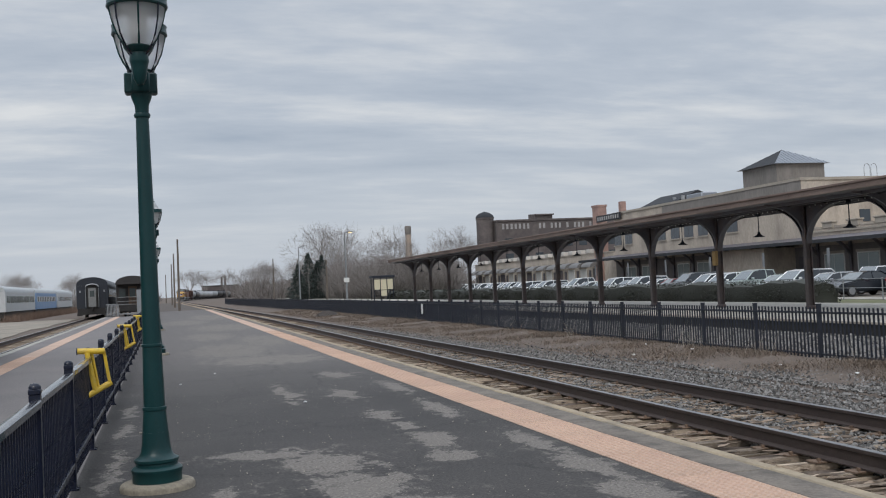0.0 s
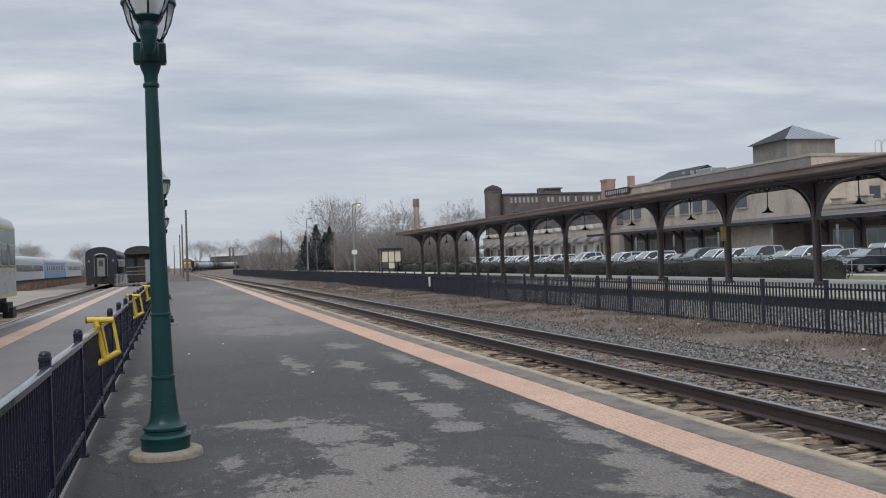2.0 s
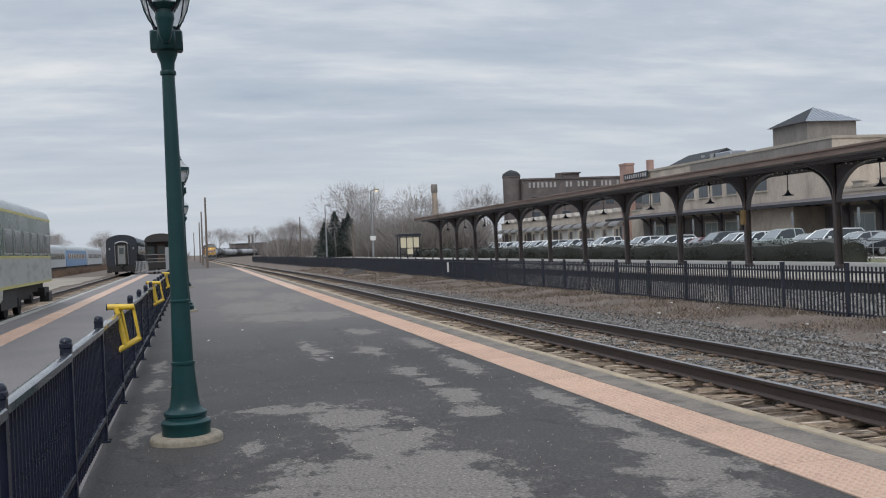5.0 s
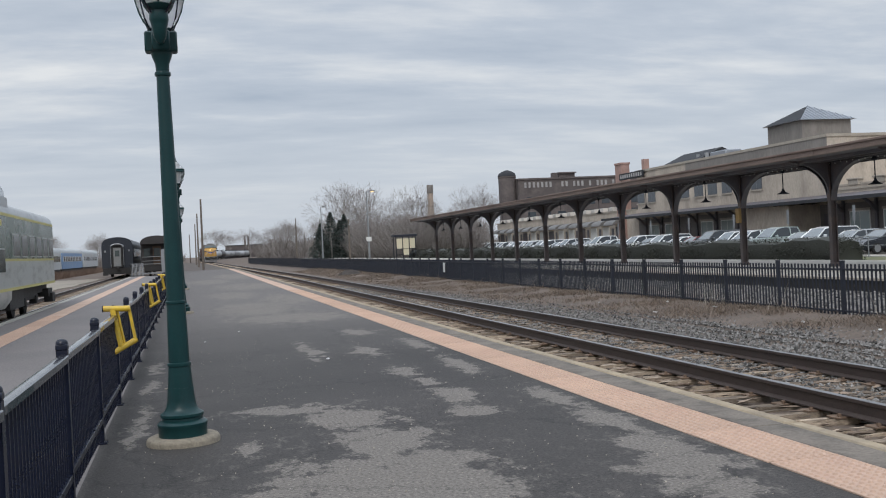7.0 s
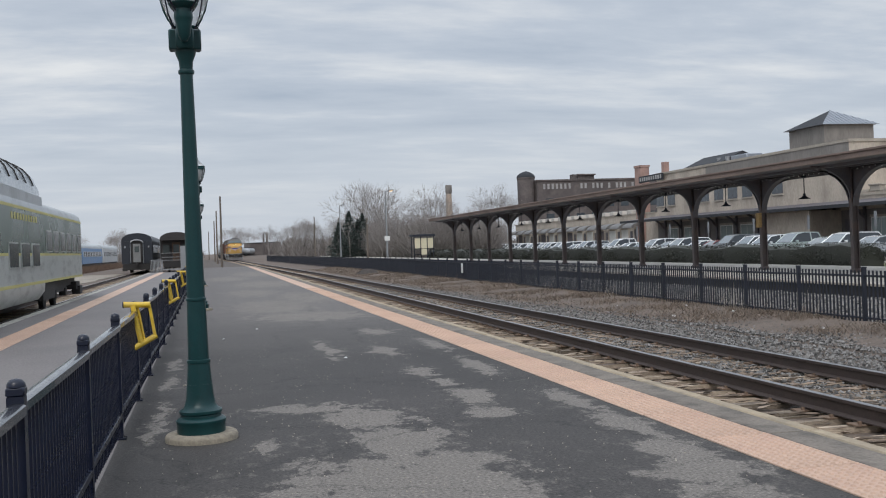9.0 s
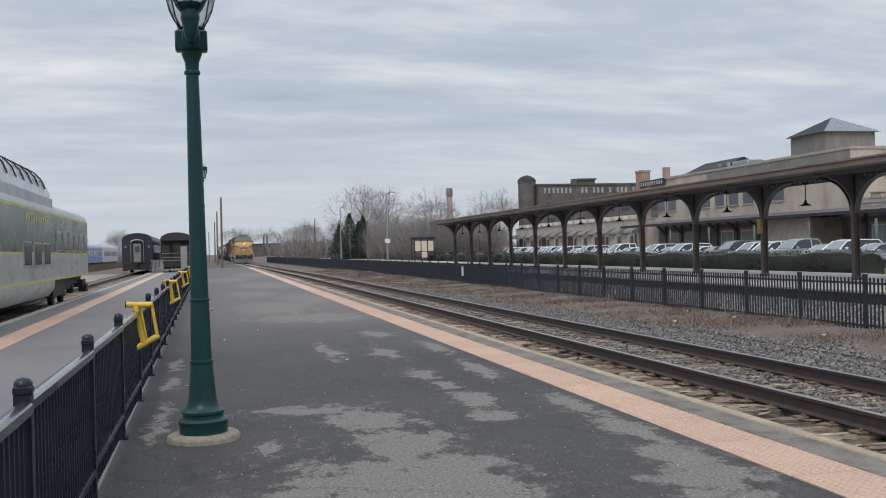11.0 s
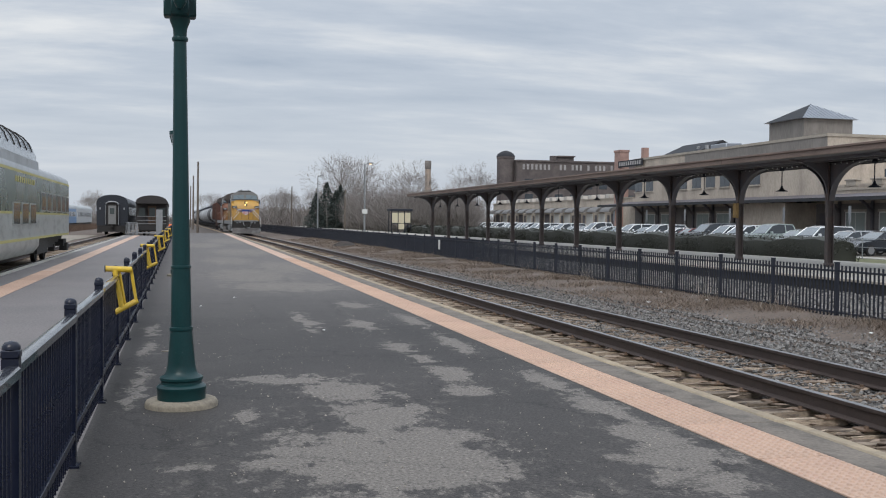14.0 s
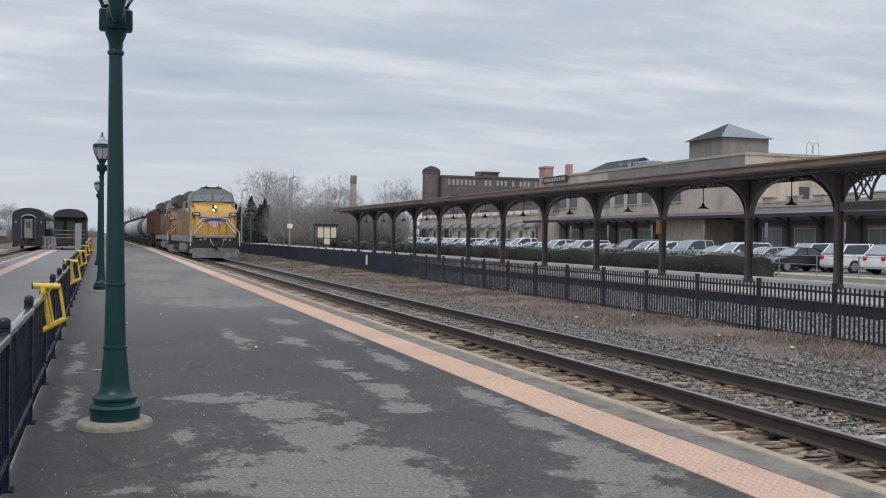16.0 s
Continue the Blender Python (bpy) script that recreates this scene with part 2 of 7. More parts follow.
def asphalt_material():
    m = bpy.data.materials.new("asphalt")
    m.use_nodes = True
    nt = m.node_tree
    N, L = nt.nodes.new, nt.links.new
    b = nt.nodes["Principled BSDF"]
    tc = N("ShaderNodeTexCoord")
    wob = N("ShaderNodeTexNoise")
    wob.inputs["Scale"].default_value, wob.inputs["Detail"].default_value, wob.inputs["Roughness"].default_value = 2.2, 10, 0.74
    L(tc.outputs["Object"], wob.inputs["Vector"])
    off = N("ShaderNodeVectorMath")
    off.operation = "MULTIPLY_ADD"
    L(wob.outputs["Color"], off.inputs[0])
    off.inputs[1].default_value = (0.75, 1.1, 0)
    L(tc.outputs["Object"], off.inputs[2])
    shift = N("ShaderNodeVectorMath")
    shift.operation = "SUBTRACT"
    L(off.outputs[0], shift.inputs[0])
    shift.inputs[1].default_value = (0.375, 0.55, 0)
    near = None
    for x, y, rx, ry in WORN:
        sub = N("ShaderNodeVectorMath")
        sub.operation = "SUBTRACT"
        L(shift.outputs[0], sub.inputs[0])
        sub.inputs[1].default_value = (x, y, 0)
        div = N("ShaderNodeVectorMath")
        div.operation = "MULTIPLY"
        L(sub.outputs[0], div.inputs[0])
        div.inputs[1].default_value = (1 / rx, 1 / ry, 0)
        ln = N("ShaderNodeVectorMath")
        ln.operation = "LENGTH"
        L(div.outputs[0], ln.inputs[0])
        if near is None:
            near = ln.outputs["Value"]
        else:
            mn = N("ShaderNodeMath")
            mn.operation = "MINIMUM"
            L(near, mn.inputs[0])
            L(ln.outputs["Value"], mn.inputs[1])
            near = mn.outputs[0]
    # the patches break up into ragged, flaking edges
    rag = N("ShaderNodeTexNoise")
    rag.inputs["Scale"].default_value, rag.inputs["Detail"].default_value, rag.inputs["Roughness"].default_value = 3.0, 12, 0.78
    stretch = N("ShaderNodeMapping")
    stretch.inputs["Scale"].default_value = (1.0, 0.6, 1)
    L(tc.outputs["Object"], stretch.inputs["Vector"])
    L(stretch.outputs[0], rag.inputs["Vector"])
    edge = N("ShaderNodeMath")
    edge.operation = "MULTIPLY_ADD"
    L(rag.outputs["Fac"], edge.inputs[0])
    edge.inputs[1].default_value = 4.6
    L(near, edge.inputs[2])
    mask = N("ShaderNodeMapRange")
    L(edge.outputs[0], mask.inputs["Value"])
    mask.inputs["From Min"].default_value, mask.inputs["From Max"].default_value = 3.42, 3.22
    grit = N("ShaderNodeTexNoise")
    grit.inputs["Scale"].default_value, grit.inputs["Detail"].default_value, grit.inputs["Roughness"].default_value = 42, 6, 0.7
    L(tc.outputs["Object"], grit.inputs["Vector"])
    broad = N("ShaderNodeTexNoise")
    broad.inputs["Scale"].default_value, broad.inputs["Detail"].default_value = 0.55, 6
    L(tc.outputs["Object"], broad.inputs["Vector"])
    dark = N("ShaderNodeMix")
    dark.data_type = "RGBA"
    L(broad.outputs["Fac"], dark.inputs["Factor"])
    dark.inputs["A"].default_value = (0.020, 0.0176, 0.0162, 1)
    dark.inputs["B"].default_value = (0.068, 0.0605, 0.0560, 1)
    # paler further along the platform: older paving, and the sky's grazing sheen painted in
    along_y = N("ShaderNodeSeparateXYZ")
    L(off.outputs[0], along_y.inputs[0])
    worn_sheen = N("ShaderNodeMapRange")
    L(along_y.outputs["Y"], worn_sheen.inputs["Value"])
    worn_sheen.inputs["From Min"].default_value, worn_sheen.inputs["From Max"].default_value = 15.0, 27.0
    worn_sheen.inputs["To Max"].default_value = 0.75
    far_mix = N("ShaderNodeMix")
    far_mix.data_type = "RGBA"
    L(worn_sheen.outputs[0], far_mix.inputs["Factor"])
    L(dark.outputs["Result"], far_mix.inputs["A"])
    far_mix.inputs["B"].default_value = (0.142, 0.127, 0.119, 1)
    dark = far_mix
    # thin flakes of worn surface round the patches
    flake = N("ShaderNodeTexNoise")
    flake.inputs["Scale"].default_value, flake.inputs["Detail"].default_value, flake.inputs["Roughness"].default_value = 7.0, 9, 0.75
    L(stretch.outputs[0], flake.inputs["Vector"])
    fm = N("ShaderNodeMapRange")
    L(flake.outputs["Fac"], fm.inputs["Value"])
    fm.inputs["From Min"].default_value, fm.inputs["From Max"].default_value = 0.53, 0.60
    fe = N("ShaderNodeMapRange")
    L(edge.outputs[0], fe.inputs["Value"])
    fe.inputs["From Min"].default_value, fe.inputs["From Max"].default_value = 4.7, 3.5
    fe.inputs["To Max"].default_value = 0.6
    fk = N("ShaderNodeMath")
    fk.operation = "MULTIPLY"
    L(fm.outputs[0], fk.inputs[0])
    L(fe.outputs[0], fk.inputs[1])
    worn = N("ShaderNodeMath")
    worn.operation = "MAXIMUM"
    L(mask.outputs[0], worn.inputs[0])
    L(fk.outputs[0], worn.inputs[1])
    mask = worn
    mx = N("ShaderNodeMix")
    mx.data_type = "RGBA"
    L(mask.outputs[0], mx.inputs["Factor"])
    L(dark.outputs["Result"], mx.inputs["A"])
    mx.inputs["B"].default_value = (0.155, 0.138, 0.121, 1)
    gr = N("ShaderNodeMapRange")
    L(grit.outputs["Fac"], gr.inputs["Value"])
    gr.inputs["From Min"].default_value, gr.inputs["From Max"].default_value = 0.3, 0.7
    gr.inputs["To Min"].default_value, gr.inputs["To Max"].default_value = 0.25, 1.75
    sc = N("ShaderNodeVectorMath")
    sc.operation = "SCALE"
    L(mx.outputs["Result"], sc.inputs[0])
    L(gr.outputs[0], sc.inputs["Scale"])
    # pale chips of stone showing in the surface
    chip = N("ShaderNodeTexVoronoi")
    chip.inputs["Scale"].default_value = 26
    L(tc.outputs["Object"], chip.inputs["Vector"])
    cr = N("ShaderNodeMapRange")
    L(chip.outputs["Distance"], cr.inputs["Value"])
    cr.inputs["From Min"].default_value, cr.inputs["From Max"].default_value = 0.10, 0.22
    cr.inputs["To Min"].default_value, cr.inputs["To Max"].default_value = 1.7, 1.0
    sc0 = N("ShaderNodeVectorMath")
    sc0.operation = "SCALE"
    L(sc.outputs[0], sc0.inputs[0])
    L(cr.outputs[0], sc0.inputs["Scale"])
    sc = sc0
    # hairline cracks
    vor = N("ShaderNodeTexVoronoi")
    vor.feature = "DISTANCE_TO_EDGE"
    vor.inputs["Scale"].default_value = 0.42
    L(shift.outputs[0], vor.inputs["Vector"])
    ck = N("ShaderNodeMapRange")
    L(vor.outputs["Distance"], ck.inputs["Value"])
    ck.inputs["From Min"].default_value, ck.inputs["From Max"].default_value = 0.0, 0.008
    ck.inputs["To Min"].default_value, ck.inputs["To Max"].default_value = 0.45, 1.0
    sc2 = N("ShaderNodeVectorMath")
    sc2.operation = "SCALE"
    L(sc.outputs[0], sc2.inputs[0])
    L(ck.outputs[0], sc2.inputs["Scale"])
    L(sc2.outputs[0], b.inputs["Base Color"])
    b.inputs["Roughness"].default_value = 0.74
    b.inputs["Specular IOR Level"].default_value = 0.4
    bp = N("ShaderNodeBump")
    bp.inputs["Strength"].default_value, bp.inputs["Distance"].default_value = 0.35, 0.01
    L(grit.outputs["Fac"], bp.inputs["Height"])
    L(bp.outputs[0], b.inputs["Normal"])
    return m


ASPHALT = asphalt_material()
FOOTING = material("stained_tan_footing", (0.27, 0.235, 0.18), 0.9, var=0.25, scale=5, fine=45, bump=0.4, dirt=(0.12, 0.105, 0.085), dirt_amount=0.8, dirt_scale=4)
HOOD_METAL = material("dull_dark_hood_metal", (0.17, 0.165, 0.16), 0.6, 0.2, var=0.25, scale=1, fine=14, bump=0.1)
CONCRETE = material("pale_concrete", (0.36, 0.34, 0.30), 0.9, var=0.22, scale=3, fine=45, bump=0.3, dirt=(0.16, 0.15, 0.13), dirt_amount=0.6)
COPING = material("grey_coping_concrete", (0.172, 0.148, 0.124), 0.95, var=0.35, scale=2, fine=40, bump=0.4, dirt=(0.075, 0.066, 0.058), dirt_amount=0.8, dirt_scale=3.0)
COPING_EDGE = material("yellowed_coping_edge", (0.34, 0.275, 0.19), 0.85, var=0.25, scale=3, fine=40, bump=0.3, dirt=(0.20, 0.17, 0.13), dirt_amount=0.7, dirt_scale=2.5)
TACTILE = material("salmon_tactile_plastic", (0.50, 0.345, 0.258), 0.75, var=0.14, scale=1.5, fine=30, bump=0.1, dirt=(0.40, 0.25, 0.20), dirt_amount=0.45, per_object=0.07)
GREEN_PAINT = material("dark_green_gloss_paint", (0.003, 0.034, 0.036), 0.36, var=0.2, scale=4, fine=80, bump=0.04, dirt=(0.010, 0.050, 0.052), dirt_amount=0.5)
GREEN_PAINT.node_tree.nodes["Principled BSDF"].inputs["Specular IOR Level"].default_value = 0.36
BLACK_PAINT = material("black_gloss_paint", (0.005, 0.008, 0.021), 0.28, var=0.2, scale=5, fine=90, bump=0.04)
BLACK_PAINT.node_tree.nodes["Principled BSDF"].inputs["Specular IOR Level"].default_value = 0.42
# top rail black lifted to grey to stand in for its sky sheen
RAIL_PAINT = material("sheen_lifted_black_gloss", (0.030, 0.032, 0.040), 0.24, var=0.25, scale=5, fine=60, bump=0.03, coat=0.6)
BLACK_MATT = material("weathered_black_paint", (0.012, 0.015, 0.025), 0.6, var=0.3, scale=5, fine=60, bump=0.08, per_object=0.15)
YELLOW_PAINT = material("scuffed_yellow_paint", (0.66, 0.44, 0.035), 0.42, var=0.15, scale=9, fine=60, bump=0.06, dirt=(0.40, 0.30, 0.12), dirt_amount=0.5, dirt_scale=8)
RAIL_STEEL = material("brown_rail_steel", (0.065, 0.048, 0.042), 0.6, 0.3, var=0.3, scale=6, fine=60, bump=0.15)
RAIL_TOP = material("polished_rail_head", (0.30, 0.29, 0.29), 0.35, 0.9, var=0.15, scale=6, fine=60, bump=0.02)
PLATE_RUST = material("rusty_tie_plate", (0.17, 0.115, 0.08), 0.8, 0.1, var=0.3, scale=8, fine=60, bump=0.2)
FADED_WHITE = material("faded_white_lettering", (0.36, 0.35, 0.345), 0.9, var=0.35, scale=1.2, fine=9, bump=0.1)
TIE_WOOD = material("weathered_tie_wood", (0.33, 0.265, 0.20), 0.9, var=0.4, scale=3, fine=28, bump=0.6, dirt=(0.075, 0.053, 0.038), dirt_amount=0.9, dirt_scale=2.2, per_object=0.55, stretch=(1, 5, 5))
CHIP_WOOD = material("split_tie_chips", (0.17, 0.128, 0.095), 0.9, var=0.3, scale=3, fine=30, bump=0.3, per_island=0.7)
STONE = material("grey_ballast_stone", (0.152, 0.145, 0.137), 0.85, var=0.3, scale=4, fine=40, bump=0.3, per_island=0.8)
BALLAST = material("ballast_bed", (0.050, 0.042, 0.037), 0.95, var=0.5, scale=3, fine=26, bump=1.0, dirt=(0.060, 0.045, 0.036), dirt_amount=0.7)
SOIL = material("dry_grass_soil", (0.128, 0.098, 0.078), 0.95, var=0.45, scale=0.8, fine=14, bump=0.8, dirt=(0.095, 0.070, 0.053), dirt_amount=0.75, dirt_scale=0.35)
DRY_GRASS = material("dry_grass_blades", (0.182, 0.142, 0.112), 0.95, var=0.25, scale=0.5, fine=20, bump=0, per_island=0.5)
CANOPY_PAINT = material("brown_black_canopy_paint", (0.098, 0.093, 0.105), 0.55, var=0.3, scale=2, fine=30, bump=0.1, dirt=(0.120, 0.082, 0.066), dirt_amount=0.7, dirt_scale=1.0)
POST_PAINT = material("rusty_brown_post_paint", (0.078, 0.063, 0.061), 0.6, var=0.3, scale=2, fine=30, bump=0.12, dirt=(0.16, 0.098, 0.072), dirt_amount=0.7, dirt_scale=1.4)
FASCIA = material("faded_brown_fascia", (0.20, 0.145, 0.120), 0.75, var=0.25, scale=2, fine=30, bump=0.12, dirt=(0.12, 0.085, 0.07), dirt_amount=0.6, stretch=(1, 0.3, 2))
BUFF_BRICK = material("buff_brick_wall", (0.45, 0.39, 0.325), 0.9, var=0.22, scale=0.6, fine=7, bump=0.3, dirt=(0.27, 0.228, 0.19), dirt_amount=0.75, dirt_scale=0.4, stretch=(1, 1, 0.45))
TOWER_RENDER = material("stained_grey_cement", (0.205, 0.188, 0.172), 0.9, var=0.2, scale=0.5, fine=6, bump=0.2, dirt=(0.29, 0.268, 0.245), dirt_amount=0.6, dirt_scale=0.7, stretch=(1, 1, 0.3))
PALE_STONE = material("pale_coping_stone", (0.36, 0.32, 0.27), 0.9, var=0.2, scale=1, fine=10, bump=0.2)
BROWN_BRICK = material("sooty_brown_brick", (0.108, 0.093, 0.090), 0.9, var=0.25, scale=0.4, fine=5, bump=0.3, dirt=(0.19, 0.16, 0.15), dirt_amount=0.6, dirt_scale=0.35)
RED_BRICK = material("red_brick", (0.36, 0.235, 0.20), 0.9, var=0.2, scale=0.8, fine=8, bump=0.3, dirt=(0.22, 0.15, 0.13), dirt_amount=0.5)
ROOF_SLATE = material("slate_roof", (0.030, 0.032, 0.037), 0.9, var=0.2, scale=1, fine=12, bump=0.2)
ROOF_METAL = material("standing_seam_metal", (0.26, 0.28, 0.31), 0.42, 0.5, var=0.1, scale=1, fine=12, bump=0.05)
WHITE_PAINT = material("dull_white_paint", (0.62, 0.62, 0.60), 0.7, var=0.12, scale=2, fine=30, bump=0.08)
WINDOW_GLASS = glass_dark("window_glass", (0.035, 0.045, 0.055), 0.1)
DARK_STEEL = material("grimy_steel_and_shaded_face", (0.028, 0.026, 0.025), 0.7, 0.2, var=0.35, scale=4, fine=40, bump=0.15)
HEDGE_LEAF = material("dark_hedge_leaf", (0.034, 0.036, 0.028), 0.75, var=0.3, scale=3, fine=30, bump=0, per_island=0.5)
TWIG = material("grey_brown_twigs", (0.190, 0.170, 0.157), 0.95, var=0.2, scale=2, fine=20, bump=0, per_island=0.35)
BARK = material("bare_bark", (0.27, 0.245, 0.23), 0.95, var=0.25, scale=3, fine=25, bump=0.2)
PINE = material("spruce_needles", (0.042, 0.056, 0.050), 0.85, var=0.25, scale=2, fine=20, bump=0, per_island=0.45)
WOOD_POLE = material("grey_pole_wood", (0.15, 0.125, 0.105), 0.9, var=0.2, scale=3, fine=30, bump=0.2, stretch=(6, 6, 1))
GREY_METAL = material("dull_grey_metal", (0.30, 0.31, 0.32), 0.5, 0.6, var=0.15, scale=4, fine=40, bump=0.05)
LAMP_GLASS = bpy.data.materials.new("clear_lantern_glass")
LAMP_GLASS.use_nodes = True
_b = LAMP_GLASS.node_tree.nodes["Principled BSDF"]
_b.inputs["Transmission Weight"].default_value = 0.75
_b.inputs["Base Color"].default_value = (0.82, 0.82, 0.82, 1)
_b.inputs["Roughness"].default_value = 0.5
_b.inputs["IOR"].default_value = 1.2



# ---- tracks: lines in plan ----
def main_track(y):
    """The centre line of the main track: straight, a slight bend to the left, then a long curve to the right."""
    x = 6.755
    if y > 68:
        x -= 0.0127 * (y - 68)
    if y > 380:
        x += (y - 380) ** 2 / (2 * 975)
    return x


def yard_track(y):
    return LEFT_EDGE(y) - 1.62


def heading(line, y):
    """How far the line is turned from straight ahead, to the right negative."""
    return -math.atan((line(y + 0.5) - line(y - 0.5)))


# ---- ground ----
def build_ground():
    bm = bmesh.new()
    xs = [-3000, -400, -120, -60, -30, -12, 4.0, 9.2, 10.5, 12.5, 17.6, 40, 80, 200, 600, 3000]
    ys = [-800, -60, -20, 0, 20, 60, 112, 160, 260, 400, 800, 4500]
    def height(x, y):
        if 4.0 <= x <= 10.5:
            return -0.46
        return -0.38
    grid = [[bm.verts.new((x, y, height(x, y))) for x in xs] for y in ys]
    for r, s in zip(grid, grid[1:]):
        for i in range(len(xs) - 1):
            bm.faces.new((r[i], r[i + 1], s[i + 1], s[i]))
    g = part("ground", bm, SOIL)
    tagged(g, "brown dry-grass soil of the railway land", "ground", kind="structure")


def build_yard_ground():
    dirt = material("pale_yard_dirt", (0.27, 0.235, 0.19), 0.95, var=0.3, scale=0.5, fine=9, bump=0.6, dirt=(0.14, 0.12, 0.10), dirt_amount=0.75, dirt_scale=0.25)
    bm = bmesh.new()
    rnd = random.Random(3)
    ys = list(range(24, 118, 6))
    left = [(-17.5 + rnd.uniform(-0.8, 0.8), y) for y in ys]
    right = [(-8.6 - 0.0105 * y + rnd.uniform(-0.35, 0.35), y) for y in ys]
    prism(bm, right + left[::-1], "z", -0.6, -0.345)
    tagged(part("yard_ground", bm, dirt), "pale trodden dirt and gravel of the yard", "ground", kind="structure")


def build_platform():
    # the asphalt deck narrows and widens with its two edges
    bm = bmesh.new()
    deck = [(3.84, -14), (3.84, 112), (-1.7, 112), (-1.7, 93), (-1.543, 93), (-0.687, -14)]
    prism(bm, deck, "z", -0.5, 0.0)
    p = part("platform", bm, ASPHALT)
    old = material("old_pale_asphalt", (0.150, 0.133, 0.128), 0.68, var=0.35, scale=0.9, fine=30, bump=0.3, dirt=(0.17, 0.155, 0.145), dirt_amount=0.6, dirt_scale=0.5, stretch=(1, 0.5, 1))
    bm = bmesh.new()
    prism(bm, [(-1.545, 93), (-5.48, 93)] + [(LEFT_EDGE(y) + 0.1, y) for y in (60, -14)] + [(-0.689, -14)], "z", -0.5, -0.002)
    tagged(part("platform_outer", bm, old), "old paler asphalt platform beside the yard track", "platform", kind="structure")
    # shadowed ground before the train: its shade is put into this dark colour
    shaded_ground = material("dark_shaded_ground", (0.085, 0.070, 0.060), 0.95, var=0.4, scale=0.6, fine=9, bump=0.6, dirt=(0.10, 0.08, 0.065), dirt_amount=0.6, dirt_scale=0.3)
    bm = bmesh.new()
    prism(bm, [(-2.6, 112.3), (4.4, 112.3), (2.5, 240), (0.5, 330), (-5.5, 330), (-4.5, 200)], "z", -0.6, -0.345)
    tagged(part("platform_end_ground", bm, shaded_ground), "dark ground beyond the platform end with shade in its colour", "ground", kind="structure")
    tagged(p, "dark asphalt station platform with paler worn patches", "platform", kind="structure")
    # coping along the main track: a grey band and a yellowed edge
    rnd = random.Random(4)
    y = -14.0
    cop = thing("platform_coping", label="grey concrete coping with a yellowed edge along the main track", category="coping", kind="structure")
    while y < 112:
        n = y + 3.05
        bm = bmesh.new()
        d = rnd.uniform(-0.006, 0.006)
        box(bm, 3.845, 4.135, y + 0.01, n - 0.01, -0.3, 0.004 + d, 0.008)
        part("coping_block", bm, COPING, cop)
        bm = bmesh.new()
        box(bm, 4.138, 4.27, y + 0.01, n - 0.01, -0.3, 0.008 + d, 0.022)
        part("coping_edge", bm, COPING_EDGE, cop)
        y = n
    bm = bmesh.new()
    box(bm, 3.85, 4.22, -14, 112, -0.7, -0.302)
    part("coping_wall", bm, COPING, cop)
    left = thing("platform_coping", label="pale concrete coping along the yard track", category="coping", kind="structure")
    bm = bmesh.new()
    sweep(bm, [(-0.12, -0.6), (0.12, -0.6), (0.12, 0.006), (-0.12, 0.006)], [(LEFT_EDGE(y), y, 0, heading(LEFT_EDGE, y)) for y in (-14, 30, 60, 93)])
    part("coping_edge", bm, CONCRETE, left)


def LEFT_EDGE(y):
    return -4.6 - 0.0105 * y


def tactile_mesh(length, domes):
    bm = bmesh.new()
    box(bm, 0, 0.49, 0.011, length - 0.011, -0.02, 0.008, 0.003)
    if domes:
        ny, nx = int(length / 0.06), 8
        for i in range(nx):
            for j in range(ny):
                x, y = 0.032 + i * 0.06, 0.035 + j * 0.06
                lo = [bm.verts.new((x + 0.019 * math.cos(a), y + 0.019 * math.sin(a), 0.008)) for a in [k * math.pi / 3 for k in range(6)]]
                hi = [bm.verts.new((x + 0.010 * math.cos(a), y + 0.010 * math.sin(a), 0.019)) for a in [k * math.pi / 3 for k in range(6)]]
                bm.faces.new(hi)
                for k in range(6):
                    bm.faces.new((lo[k], lo[(k + 1) % 6], hi[(k + 1) % 6], hi[k]))
    return finish(bm, "tactile_panel", TACTILE)


def build_tactile():
    length = 1.09
    fine, plain = tactile_mesh(length, True), tactile_mesh(length, False)
    strip = thing("tactile_strip", label="salmon tactile warning strip along the main track", category="tactile strip", kind="structure")
    rnd = random.Random(7)
    for i in range(-6, 101):
        y = i * length + 0.84
        m = pose(3.345, y, 0.0 + rnd.uniform(-0.001, 0.002), 0, 0, rnd.uniform(-0.15, 0.15))
        shared("tactile_panel", fine if 2 < y < 40 else plain, strip, m)
    strip = thing("tactile_strip", label="salmon tactile warning strip along the yard track", category="tactile strip", kind="structure")
    for i in range(7, 85):
        y = i * length
        shared("tactile_panel", fine if y < 30 else plain, strip, pose(LEFT_EDGE(y) + 0.76, y, 0.001, 0, 0, math.degrees(heading(LEFT_EDGE, y + 0.45))))


